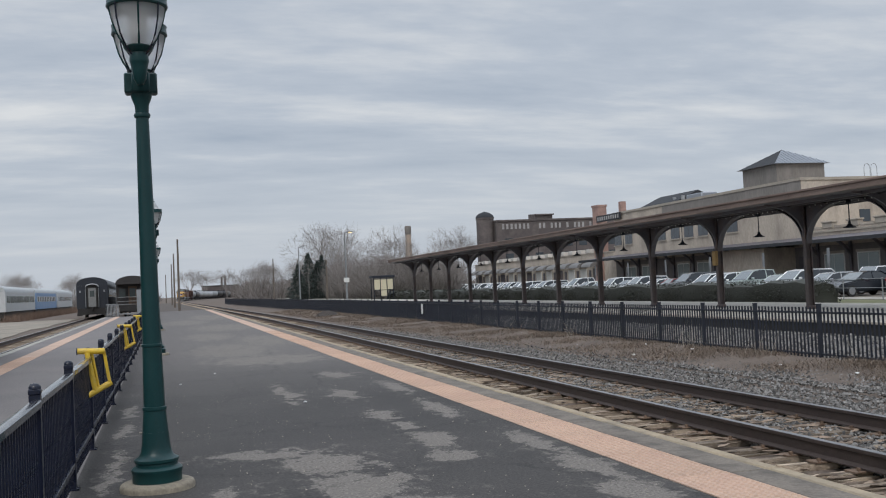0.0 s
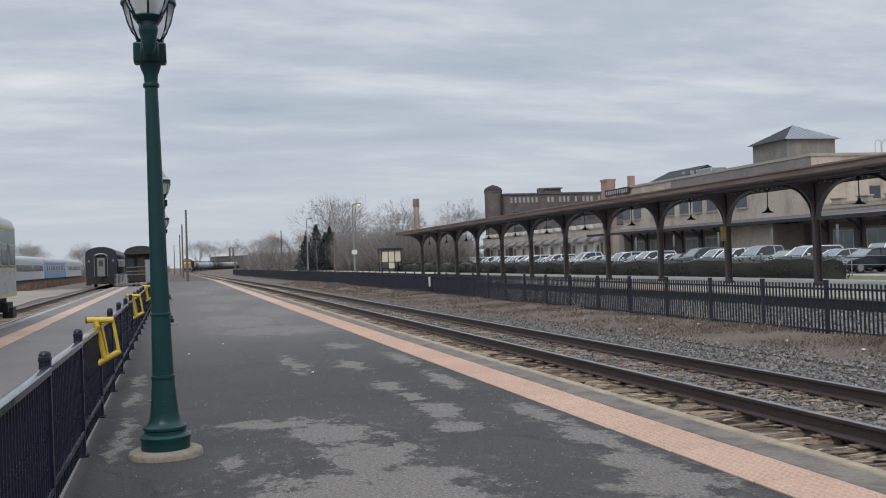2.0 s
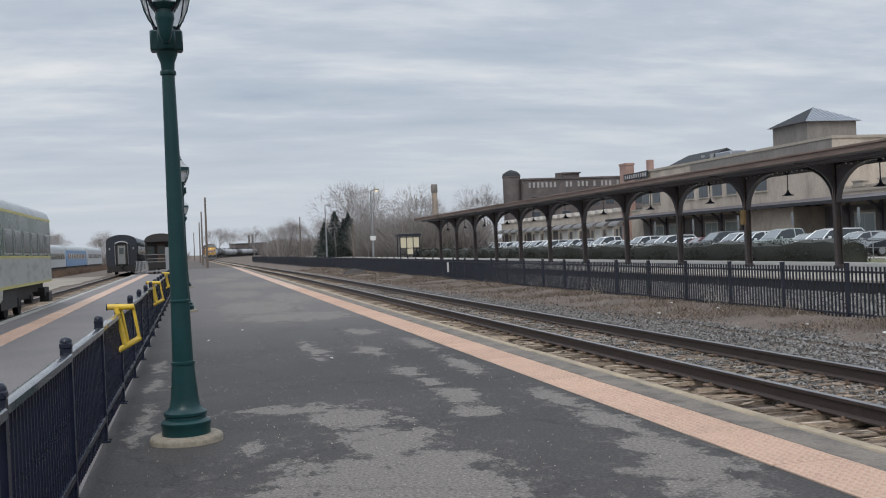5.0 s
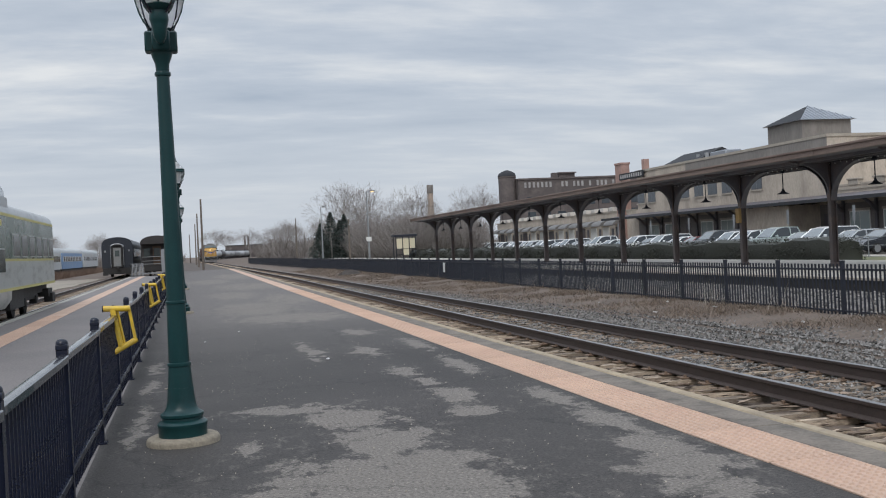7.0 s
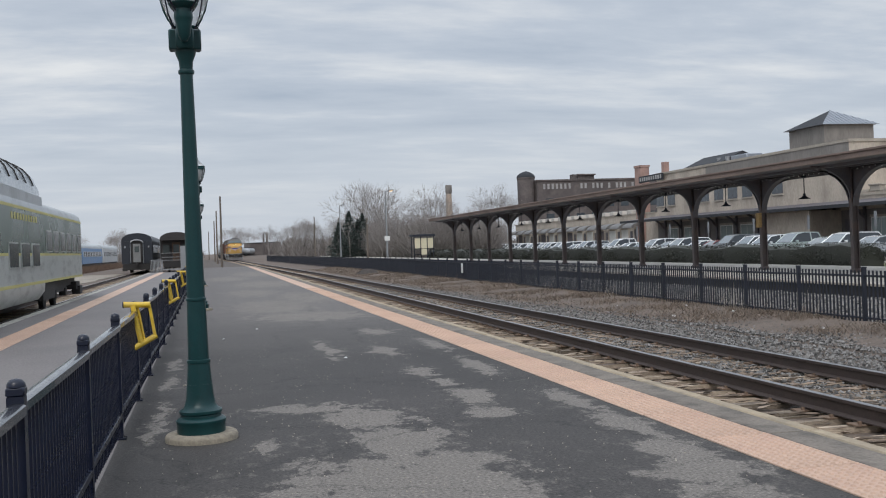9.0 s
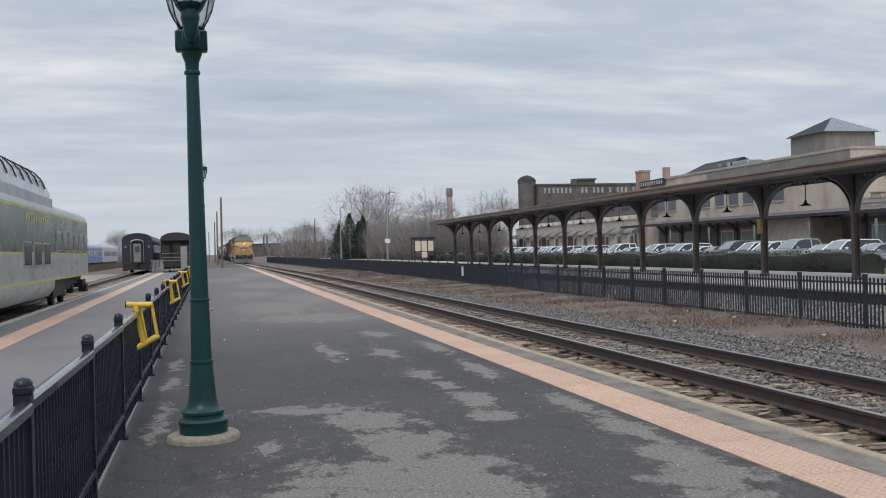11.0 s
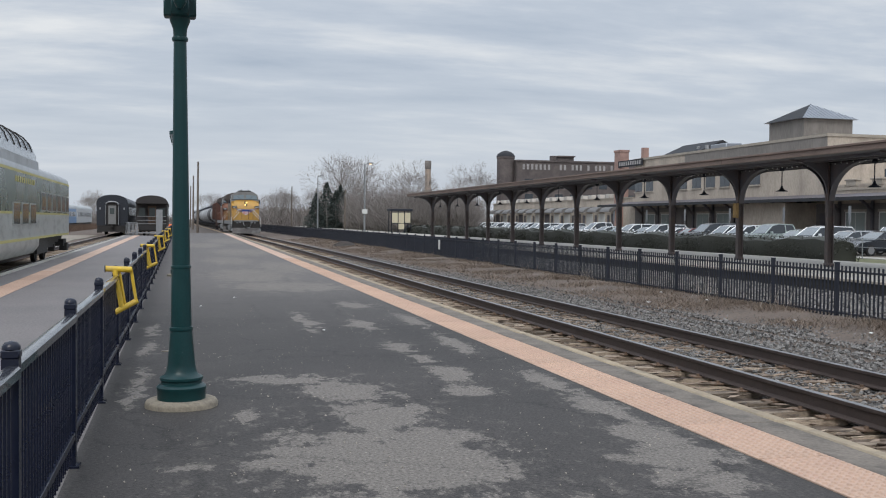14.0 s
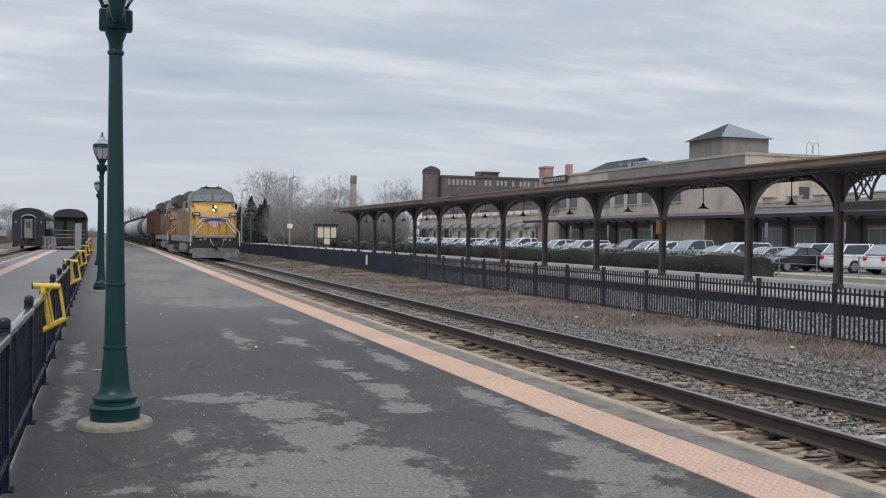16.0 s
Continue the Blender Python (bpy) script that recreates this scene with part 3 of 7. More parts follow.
def build_track(name, line, top, y0, y1, label, near):
    """Two rails on wooden ties; the nearest ties are pieces of their own."""
    tr = thing(name, label=label, category="railway track", kind="structure")
    ys = list(np.arange(y0, min(y1, 340), 12.0)) + list(np.arange(max(y0, 340), y1 + 1, 8.0))
    prof = [(-0.075, -0.172), (0.075, -0.172), (0.075, -0.16), (0.012, -0.14), (0.012, -0.045), (0.036, -0.035), (0.036, -0.004),
            (-0.036, -0.004), (-0.036, -0.035), (-0.012, -0.045), (-0.012, -0.14), (-0.075, -0.16)]
    head = [(-0.033, -0.004), (0.033, -0.004), (0.030, 0.0), (-0.030, 0.0)]
    for side in (-0.755, 0.755):
        st = [(line(y) + side, y, top, heading(line, y)) for y in ys]
        r = part("rail", sweep(bmesh.new(), prof, st), RAIL_STEEL, tr)
        part("rail_head", sweep(bmesh.new(), head, st), RAIL_TOP, r)
    rnd = random.Random(len(name))
    meshes = []
    for k in range(10):
        bm = bmesh.new()
        w = 0.095 + rnd.uniform(-0.022, 0.016)
        # split along the grain into three uneven slabs
        for q in range(3):
            a, e = -w + 2 * w * q / 3, -w + 2 * w * (q + 1) / 3 - 0.006
            box(bm, -1.3 + rnd.uniform(-0.14, 0.22), 1.3 + rnd.uniform(-0.10, 0.10), a, e, -0.20, -rnd.choice((0.0, 0.004, 0.012, 0.035)))
        for v in bm.verts:
            v.co += Vector((rnd.uniform(-0.04, 0.04), rnd.uniform(-0.014, 0.014), rnd.uniform(-0.016, 0.003)))
        for s in (-0.755, 0.755):
            box(bm, s - 0.17, s + 0.17, -0.085, 0.085, 0.0, 0.014, mi=1)
            for dx in (-0.11, 0.11):
                box(bm, s + dx - 0.014, s + dx + 0.014, -0.06, -0.03, 0.014, 0.045, mi=1)
        meshes.append(finish(bm, "tie", [TIE_WOOD, PLATE_RUST]))
    y, i, far = y0, 0, []
    while y < min(y1, 430):
        h = math.degrees(heading(line, y))
        if i < near:
            shared("tie", meshes[rnd.randrange(10)], tr, pose(line(y) + rnd.uniform(-0.03, 0.03), y, top - 0.188 + rnd.uniform(-0.012, 0.004), 0, rnd.uniform(-0.5, 0.5), h + rnd.uniform(-3.0, 3.0)))
        else:
            far.append(y)
        y += 0.53
        i += 1
    if far:
        bm = bmesh.new()
        for y in far:
            box(bm, line(y) - 1.3, line(y) + 1.3, y - 0.11, y + 0.11, top - 0.38, top - 0.19)
        o = part("ties", bm, TIE_WOOD, tr)
        o["kind"] = "stuff"


def build_ballast():
    # the bed: a flat crown under the ties and shallow shoulders
    for name, line, top, y0, y1, half in (("ballast_bed", main_track, -0.2, -14, 760, 1.75), ("ballast_bed_yard", yard_track, -0.19, -10, 330, 1.4)):
        bm = bmesh.new()
        ys = list(np.arange(y0, 340, 10.0)) + list(np.arange(340, y1 + 1, 10.0)) if y1 > 340 else list(np.arange(y0, y1, 10.0))
        near = [(-0.62, -0.20), (-0.85, -0.29), (-half - 0.6, -0.33)] if half > 1.5 else [(-half, -0.20), (-half - 0.4, -0.30)]
        prof = [(-half - 0.6, -0.40), (half + (0.9 if half > 1.5 else 0.1), -0.40), (half + (0.9 if half > 1.5 else 0.1), -0.29), (half, -0.20)] + near
        sweep(bm, prof, [(line(y), y, top - 0.03, heading(line, y)) for y in ys])
        b = part(name, bm, BALLAST)
        tagged(b, "grey crushed-stone ballast bed under the track", "ballast", kind="structure")
    # loose stones near by
    rng = np.random.default_rng(3)
    n = 84000
    y = 4 + 50 * rng.random(n) ** 1.6
    pick = rng.random(n)
    x = np.where(pick < 0.06, rng.uniform(4.4, 6.0, n), np.where(pick < 0.34, rng.uniform(6.05, 7.48, n), rng.uniform(7.5, 11.8, n)))
    edge = 9.0 + 2.5 * np.exp(-np.maximum(y - 11, 0) / 11)
    keep = x < edge + rng.normal(0, 0.3, n)
    x, y = x[keep], y[keep]
    n = len(x)
    z = np.where(x < 6.0, -0.515, np.where(x < 7.49, -0.418 + rng.uniform(-0.02, 0.022, n), np.where(x < 8.5, -0.415, np.where(x < 9.7, -0.43, bank(x) - 0.005))))
    z = z - np.where(np.abs(x - 8.9) < 0.45, 0.02, 0)
    size = rng.uniform(0.014, 0.036, n)[:, None] * np.array([1, 1, 0.85])
    o = scatter("ballast_stones", rng, x, y, z, size, STONE)
    tagged(o, "loose grey ballast stones beside and between the rails", "ballast", kind="stuff")
    n = 3200
    y = 5 + 34 * rng.random(n) ** 1.5
    x = np.where(rng.random(n) < 0.5, rng.uniform(4.5, 5.9, n), rng.uniform(6.1, 7.4, n))
    z = np.where(x < 6.0, -0.425 + rng.uniform(-0.06, 0.045, n), -0.398 + rng.uniform(-0.012, 0.012, n))
    size = np.stack([rng.uniform(0.05, 0.20, n), rng.uniform(0.02, 0.05, n), rng.uniform(0.008, 0.018, n)], -1)
    o = scatter("wood_chips", rng, x, y, z, size, CHIP_WOOD, 0.5)
    tagged(o, "split chips of weathered tie wood among the ballast", "wood chips", kind="stuff")
    n = 15000
    y = 9 + 52 * rng.random(n) ** 1.4
    o = scatter("gravel_stones", rng, rng.uniform(12.4, 17.3, n), y, np.full(n, -0.355), rng.uniform(0.025, 0.06, n)[:, None] * np.array([1, 1, 0.8]), STONE)
    tagged(o, "coarse grey stones between the fence and the far platform", "gravel", kind="stuff")
    n = 800
    o = scatter("platform_grit", rng, rng.uniform(-0.7, 3.2, n), 4.5 + 14 * rng.random(n) ** 1.5, np.full(n, 0.002), rng.uniform(0.003, 0.007, n)[:, None] * np.ones(3), PALE_STONE)
    tagged(o, "scattered grit and crumbs on the asphalt", "grit", kind="stuff")


def scatter(name, rng, x, y, z, size, material_, turn=6.28):
    """Small uneven stones or chips, joined into one mesh."""
    n = len(x)
    base = np.array([(1, 0, 0), (-1, 0, 0), (0, 1, 0), (0, -1, 0), (0, 0, 1), (0, 0, -1)], float)
    faces = np.array([(0, 2, 4), (2, 1, 4), (1, 3, 4), (3, 0, 4), (2, 0, 5), (1, 2, 5), (3, 1, 5), (0, 3, 5)])
    v = (base[None] * rng.uniform(0.6, 1.3, (n, 6, 3)) + rng.normal(0, 0.22, (n, 6, 3))) * size[:, None, :]
    a = rng.uniform(-turn, turn, n)
    c, s = np.cos(a)[:, None], np.sin(a)[:, None]
    vx, vy = v[..., 0] * c - v[..., 1] * s, v[..., 0] * s + v[..., 1] * c
    v = np.stack([vx + x[:, None], vy + y[:, None], v[..., 2] + z[:, None]], -1).reshape(-1, 3)
    f = (faces[None] + 6 * np.arange(n)[:, None, None]).reshape(-1, 3)
    return quads(name, v.tolist(), f.tolist(), material_)


def blades(name, rng, x, y, z, h, w, material_, lean=0.4):
    n = len(x)
    a = rng.uniform(0, 6.28, n)
    dx, dy = np.cos(a) * w, np.sin(a) * w
    lx, ly = rng.normal(0, lean, n) * h, rng.normal(0, lean, n) * h
    v = np.stack([np.stack([x - dx, y - dy, z], -1), np.stack([x + dx, y + dy, z], -1), np.stack([x + lx, y + ly, z + h], -1)], 1).reshape(-1, 3)
    return quads(name, v.tolist(), np.arange(3 * n).reshape(-1, 3).tolist(), material_)


def bank(x):
    """Height of the low bank of matted grass at the foot of the track fence."""
    return -0.385 + 0.13 * np.clip((x - 10.2) / 1.5, 0, 1)


def build_grass():
    rnd = random.Random(9)
    bm = bmesh.new()
    rings = []
    for k in range(96):
        y = 6 + k * 1.0
        row = [(9.5 + rnd.uniform(-0.2, 0.2), -0.47)] + [(x, float(bank(x)) + rnd.uniform(-0.03, 0.03)) for x in (10.3, 10.8, 11.3, 11.75, 12.1)] + [(12.32, -0.42)]
        rings.append([bm.verts.new((x, y, z)) for x, z in row])
    for a, b in zip(rings, rings[1:]):
        for i in range(len(a) - 1):
            bm.faces.new((a[i], a[i + 1], b[i + 1], b[i])).smooth = True
    tagged(part("grass_bank", bm, SOIL), "low bank of brown soil and thatch under the fence", "ground", kind="structure")
    bm = lathe(bmesh.new(), [(1.15, -0.46), (0.95, -0.34), (0.6, -0.14), (0.3, -0.02), (0.08, 0.02)], 18)
    for v in bm.verts:
        v.co += Vector((rnd.uniform(-0.08, 0.08), rnd.uniform(-0.12, 0.12), rnd.uniform(-0.03, 0.03)))
    heap = part("dirt_heap", bm, BALLAST, None, "", True)
    heap.matrix_basis = pose(10.6, 72.0, 0)
    tagged(heap, "small heap of dark dirt beside the track", "dirt heap")
    rng = np.random.default_rng(5)
    n = 150000
    y = 8 + 92 * rng.random(n) ** 1.7
    x = 12.25 - np.abs(rng.normal(0, 1.1, n)) * (0.7 + np.minimum(y, 50) / 50)
    keep = (x > 8.9 + 2.3 * np.exp(-np.maximum(y - 11, 0) / 11) + rng.normal(0, 0.15, n)) & (np.sin(y * 1.7 + x * 2.1) + np.sin(y * 0.63) + rng.normal(0, 0.6, n) > -0.5)
    x, y = x[keep], y[keep]
    n = len(x)
    h = rng.uniform(0.02, 0.10, n) * (1 + (rng.random(n) < 0.015) * 2.0) * (1 + 0.5 * np.sin(y * 0.9) * np.sin(x * 1.3 + y * 0.37))
    o = blades("dry_grass", rng, x, y, bank(x) - 0.01, h, rng.uniform(0.003, 0.007, n) * (1 + y / 30), DRY_GRASS, 0.95)
    tagged(o, "matted dry tan grass along the foot of the fence", "dry grass", kind="stuff")
    # tall dead stalks standing against the fence
    n = 55
    c = np.array([16.6, 19.2, 22.1, 22.4, 29.5, 36.0])[rng.integers(0, 6, n)]
    o = blades("dead_stalks", rng, 11.7 + rng.normal(0, 0.12, n), c + rng.normal(0, 0.22, n), np.full(n, -0.28), rng.uniform(0.25, 0.75, n), np.full(n, 0.005), PALE_STONE, 0.4)
    tagged(o, "pale dead weed stalks leaning on the fence", "weeds", kind="stuff")


build_ground()
build_yard_ground()
build_platform()



# ---- platform furniture ----
def lamp_post(m):
    t = thing("lamp_post", m, "dark green cast-iron station lamp post on a round concrete footing", "lamp post", "platform lamp posts")
    bm = lathe(bmesh.new(), [(0.285, -0.05), (0.285, 0.03), (0.275, 0.05), (0.255, 0.06), (0.0, 0.062)][:4], 40)
    part("footing", bm, FOOTING, t, "round stained concrete footing", True)
    bm = lathe(bmesh.new(), [(0.188, 0.058), (0.188, 0.13), (0.194, 0.14), (0.194, 0.16), (0.178, 0.175), (0.160, 0.185), (0.158, 0.205), (0.168, 0.215), (0.168, 0.235),
                             (0.135, 0.255), (0.118, 0.285), (0.108, 0.34), (0.100, 0.44)], 40)
    part("base", bm, GREEN_PAINT, t, "", True)
    bm = lathe(bmesh.new(), [(0.099, 0.44), (0.086, 0.605), (0.091, 0.608), (0.093, 0.622), (0.091, 0.634), (0.082, 0.638), (0.073, 1.10), (0.078, 1.103), (0.080, 1.113), (0.078, 1.123),
                             (0.071, 1.127), (0.050, 2.90), (0.060, 2.905), (0.064, 2.92), (0.060, 2.935), (0.051, 2.94)], 32)
    part("shaft", bm, GREEN_PAINT, t, "", True)
    bm = lathe(bmesh.new(), [(0.051, 2.94), (0.055, 3.0), (0.078, 3.06), (0.082, 3.085), (0.088, 3.09), (0.088, 3.10)], 24)
    box(bm, -0.125, 0.125, -0.07, 0.07, 3.09, 3.25, 0.012)
    box(bm, -0.07, 0.07, -0.125, 0.125, 3.091, 3.249, 0.012)
    lathe(bm, [(0.06, 3.24), (0.05, 3.29), (0.02, 3.34)], 16)
    part("capital", bm, GREEN_PAINT, t, "stepped green capital with four lugs", True)
    # two lanterns on short arms: tapered glass bowls held by rods, ring and roof
    for s in (-1, 1):
        y = 0.42 * s
        arm = part("arm", tube(bmesh.new(), [(0, 0.1 * s, 3.17), (0, 0.28 * s, 3.13), (0, y, 3.16)], 0.032, 10), GREEN_PAINT, t, "", True)
        bm = lathe(bmesh.new(), [(0.02, 3.08), (0.045, 3.12), (0.058, 3.20), (0.068, 3.245), (0.072, 3.255), (0.066, 3.32), (0.095, 3.335), (0.112, 3.36), (0.092, 3.372)], 20, 0, 0, y)
        part("lantern_cup", bm, GREEN_PAINT, arm, "", True)
        bm = lathe(bmesh.new(), [(0.090, 3.373), (0.132, 3.43), (0.166, 3.51), (0.190, 3.59), (0.203, 3.665)], 28, 0, 0, y)
        part("lantern_glass", bm, LAMP_GLASS, arm, "frosted ribbed lantern glass", True)
        bm = lathe(bmesh.new(), [(0.03, 3.375), (0.05, 3.43), (0.055, 3.62), (0.03, 3.67)], 14, 0, 0, y)
        part("lamp_bulb", bm, WHITE_PAINT, arm, "pale lamp inside the lantern", True)
        for k in range(4):
            a = math.pi / 4 + k * math.pi / 2
            c, q = math.cos(a), math.sin(a)
            pts = [(0.075 * c, y + 0.075 * q, 3.30), (0.13 * c, y + 0.13 * q, 3.36), (0.176 * c, y + 0.176 * q, 3.44), (0.206 * c, y + 0.206 * q, 3.55), (0.218 * c, y + 0.218 * q, 3.67)]
            part("lantern_rod", tube(bmesh.new(), pts, 0.007, 6), BLACK_PAINT, arm, "", True)
            a = k * math.pi / 2 + 0.05
            c, q = math.cos(a), math.sin(a)
            pts = [(0.088 * c, y + 0.088 * q, 3.373), (0.136 * c, y + 0.136 * q, 3.43), (0.170 * c, y + 0.170 * q, 3.51), (0.207 * c, y + 0.207 * q, 3.665)]
            part("glass_rib", tube(bmesh.new(), pts, 0.008, 6), GREEN_PAINT, arm, "", True)
        bm = lathe(bmesh.new(), [(0.205, 3.655), (0.222, 3.66), (0.226, 3.67), (0.222, 3.68), (0.218, 3.72), (0.224, 3.735), (0.205, 3.74)], 28, 0, 0, y)
        part("lantern_ring", bm, GREEN_PAINT, arm, "", True)
        bm = lathe(bmesh.new(), [(0.204, 3.741), (0.165, 3.785), (0.115, 3.835), (0.07, 3.885), (0.045, 3.93)], 28, 0, 0, y)
        part("lantern_dome", bm, LAMP_GLASS, arm, "frosted upper glass", True)
        bm = lathe(bmesh.new(), [(0.048, 3.925), (0.050, 3.94), (0.026, 3.96), (0.018, 3.98), (0.028, 4.0), (0.008, 4.04)], 16, 0, 0, y)
        part("finial", bm, GREEN_PAINT, arm, "", True)
    return t


def build_lamps():
    a = lamp_post(pose(-0.222, 8.93, 0, 0, -0.35, 0.5))
    copy_thing(a, pose(-0.44, 27.9, 0, 0, 0, 0.5))
    copy_thing(a, pose(-0.66, 48.4, 0, 0, 0, 0.5))


def build_left_fence():
    f = thing("platform_fence", label="glossy black steel picket fence with domed post caps along the platform", category="fence")
    def fx(y):
        return -0.855 - 0.008 * (y - 7)
    bm = bmesh.new()
    box(bm, -0.032, 0.032, -0.032, 0.032, 0, 0.95)
    box(bm, -0.055, 0.055, -0.055, 0.055, 0, 0.012)
    post_me = finish(bm, "post", BLACK_PAINT)
    bm = bmesh.new()
    box(bm, -0.035, 0.035, -0.035, 0.035, 0.95, 0.985, 0.006)
    lathe(bm, [(0.036, 0.985), (0.035, 0.998), (0.024, 1.012), (0.006, 1.017)], 12)
    cap_me = finish(bm, "post_cap", BLACK_PAINT, False)
    bm = bmesh.new()
    box(bm, -0.0085, 0.0085, -0.0085, 0.0085, 0.05, 0.88)
    pick_me = finish(bm, "picket", BLACK_PAINT)
    ys = [0.4 + 2.2 * k for k in range(40)]
    count = 0
    far = bmesh.new()
    for k, y in enumerate(ys):
        p = shared("post", post_me, f, pose(fx(y), y, 0))
        shared("post_cap", cap_me, p, Matrix())
        if k + 1 < len(ys):
            n = ys[k + 1]
            mid = 0.5 * (fx(y) + fx(n))
            a, b = y + 0.034, n - 0.034
            bm = bmesh.new()
            prism(bm, [(mid - 0.032, 0.88), (mid + 0.032, 0.88), (mid + 0.032, 0.915), (mid + 0.018, 0.925), (mid - 0.018, 0.925), (mid - 0.032, 0.915)], "y", a, b)
            part("top_rail", bm, RAIL_PAINT, f)
            bm = box(bmesh.new(), mid - 0.022, mid + 0.022, a, b, 0.17, 0.215, 0.004)
            part("bottom_rail", bm, BLACK_PAINT, f)
            for q in range(1, 24):
                yy = a + (b - a) * q / 24
                if count < 300:
                    shared("picket", pick_me, f, pose(mid, yy, 0))
                    count += 1
                else:
                    box(far, mid - 0.0085, mid + 0.0085, yy - 0.0085, yy + 0.0085, 0.05, 0.88)
    o = part("pickets", far, BLACK_PAINT, f)
    o["kind"] = "stuff"
    # frames of yellow pipe hung on the fence
    g = None
    for k, y in enumerate((11.25, 20.5, 31.0, 43.0, 54.0)):
        if g is None:
            g = thing("yellow_frame", pose(0, 0, 0), "yellow painted pipe frame hung over the black fence", "barrier frame", "yellow frames on the fence")
            part("top_bar", tube(bmesh.new(), [(-0.09, 0, 0.99), (0.165, 0, 0.98)], 0.030, 14), YELLOW_PAINT, g)
            part("bar_end", tube(bmesh.new(), [(-0.098, 0, 0.99), (-0.088, 0, 0.99)], 0.036, 14), BLACK_PAINT, g)
            part("lower_bar", tube(bmesh.new(), [(0.00, -0.06, 0.555), (0.215, 0.03, 0.665)], 0.029, 14), YELLOW_PAINT, g)
            part("strut", tube(bmesh.new(), [(0.0, -0.02, 0.975), (0.07, -0.035, 0.595)], 0.026, 10), YELLOW_PAINT, g)
            part("strut", tube(bmesh.new(), [(0.04, 0.03, 0.975), (0.10, 0.0, 0.615)], 0.014, 10), YELLOW_PAINT, g)
            bm = bmesh.new()
            prism(bm, [(0.142, 0.985), (0.170, 0.985), (0.218, 0.665), (0.190, 0.655)], "y", 0.0, 0.035)
            part("outer_strut", bm, YELLOW_PAINT, g)
            g.matrix_basis = pose(fx(y), y, 0)
        else:
            copy_thing(g, pose(fx(y), y, 0))
    bm = lathe(bmesh.new(), [(0.28, 0.0), (0.28, 0.06), (0.25, 0.07), (0.24, 0.32), (0.26, 0.34), (0.22, 0.36), (0.20, 0.66), (0.22, 0.68), (0.18, 0.70), (0.16, 0.98), (0.10, 1.04)], 20)
    t = thing("traffic_barrel", pose(-1.64, 88.0, 0), "orange plastic traffic barrel beside the fence", "traffic barrel")
    part("barrel", bm, material("orange_plastic", (0.75, 0.16, 0.03), 0.5, var=0.1), t, "", True)


def build_right_fence():
    f = thing("track_fence", label="black steel picket fence along the far side of the main track", category="fence")
    def fx(y):
        return 11.95 if y < 85 else 11.95 - 0.0127 * (y - 85)
    def g(y):
        return -0.34
    bm = bmesh.new()
    box(bm, -0.035, 0.035, -0.035, 0.035, -0.08, 1.10)
    box(bm, -0.042, 0.042, -0.042, 0.042, 1.10, 1.125, 0.005)
    post_me = finish(bm, "post", BLACK_MATT)
    bm = bmesh.new()
    box(bm, -0.013, 0.013, -0.013, 0.013, 0.04, 1.055)
    pick_me = finish(bm, "picket", BLACK_MATT)
    rail_me = finish(box(bmesh.new(), -0.018, 0.018, 0.036, 2.164, 0, 0.04), "fence_rail", BLACK_MATT)
    first = 15.43 - 2.2 * 6
    ys = [first + 2.2 * k for k in range(95)]
    far = bmesh.new()
    count = 0
    for k, y in enumerate(ys[:-1]):
        n = ys[k + 1]
        shared("post", post_me, f, pose(fx(y), y, g(y)))
        mid = 0.5 * (fx(y) + fx(n))
        for z in (0.13, 0.93):
            shared("fence_rail", rail_me, f, pose(mid, y, g(y) + z))
        q = 18
        for j in range(1, q):
            yy = y + 0.035 + (2.13) * j / q
            if y > 11 and count < 300:
                shared("picket", pick_me, f, pose(mid, yy, g(y)))
                count += 1
            else:
                w = 0.013 if y < 60 else 0.018
                box(far, mid - w, mid + w, yy - w, yy + w, g(y) + 0.04, g(y) + 1.055)
    o = part("pickets", far, BLACK_MATT, f)
    o["kind"] = "stuff"
    bm = box(bmesh.new(), -0.012, 0.012, -0.16, 0.16, 0.25, 0.72, 0.004)
    s = part("marker_board", bm, WHITE_PAINT)
    s.matrix_basis = pose(11.86, 49.2, -0.15, 0, 0, 0)
    tagged(s, "plain white upright marker board on the black fence", "marker board")


# ---- the far platform and its canopy ----
def build_far_platform():
    bm = box(bmesh.new(), 17.6, 26.2, 6, 235, -0.45, 0.0)
    tagged(part("far_platform", bm, CONCRETE), "pale concrete far platform under the canopy", "platform", kind="structure")
    bm = box(bmesh.new(), 17.35, 17.59, 6, 235, -0.06, 0.012, 0.01)
    tagged(part("far_platform_coping", bm, PALE_STONE), "pale stone edge of the far platform", "coping", kind="structure")
    # shade under the edge is put into the dark colour, along with dirt
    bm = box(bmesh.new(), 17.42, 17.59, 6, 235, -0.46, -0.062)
    tagged(part("far_platform_wall", bm, DARK_STEEL), "sooty face under the far platform edge, darkened for its shade", "wall", kind="structure")
    gravel = material("pale_loose_gravel", (0.135, 0.128, 0.12), 0.95, var=0.6, scale=9, fine=18, bump=1.0, dirt=(0.11, 0.10, 0.09), dirt_amount=0.6)
    bm = box(bmesh.new(), 12.3, 17.41, 6, 235, -0.6, -0.365)
    tagged(part("gravel_bed", bm, gravel), "grey gravel between the fence and the far platform", "gravel", kind="structure")


POST_X, POST_0, BAY, BAYS = 22.0, 32.25, 6.07, 11


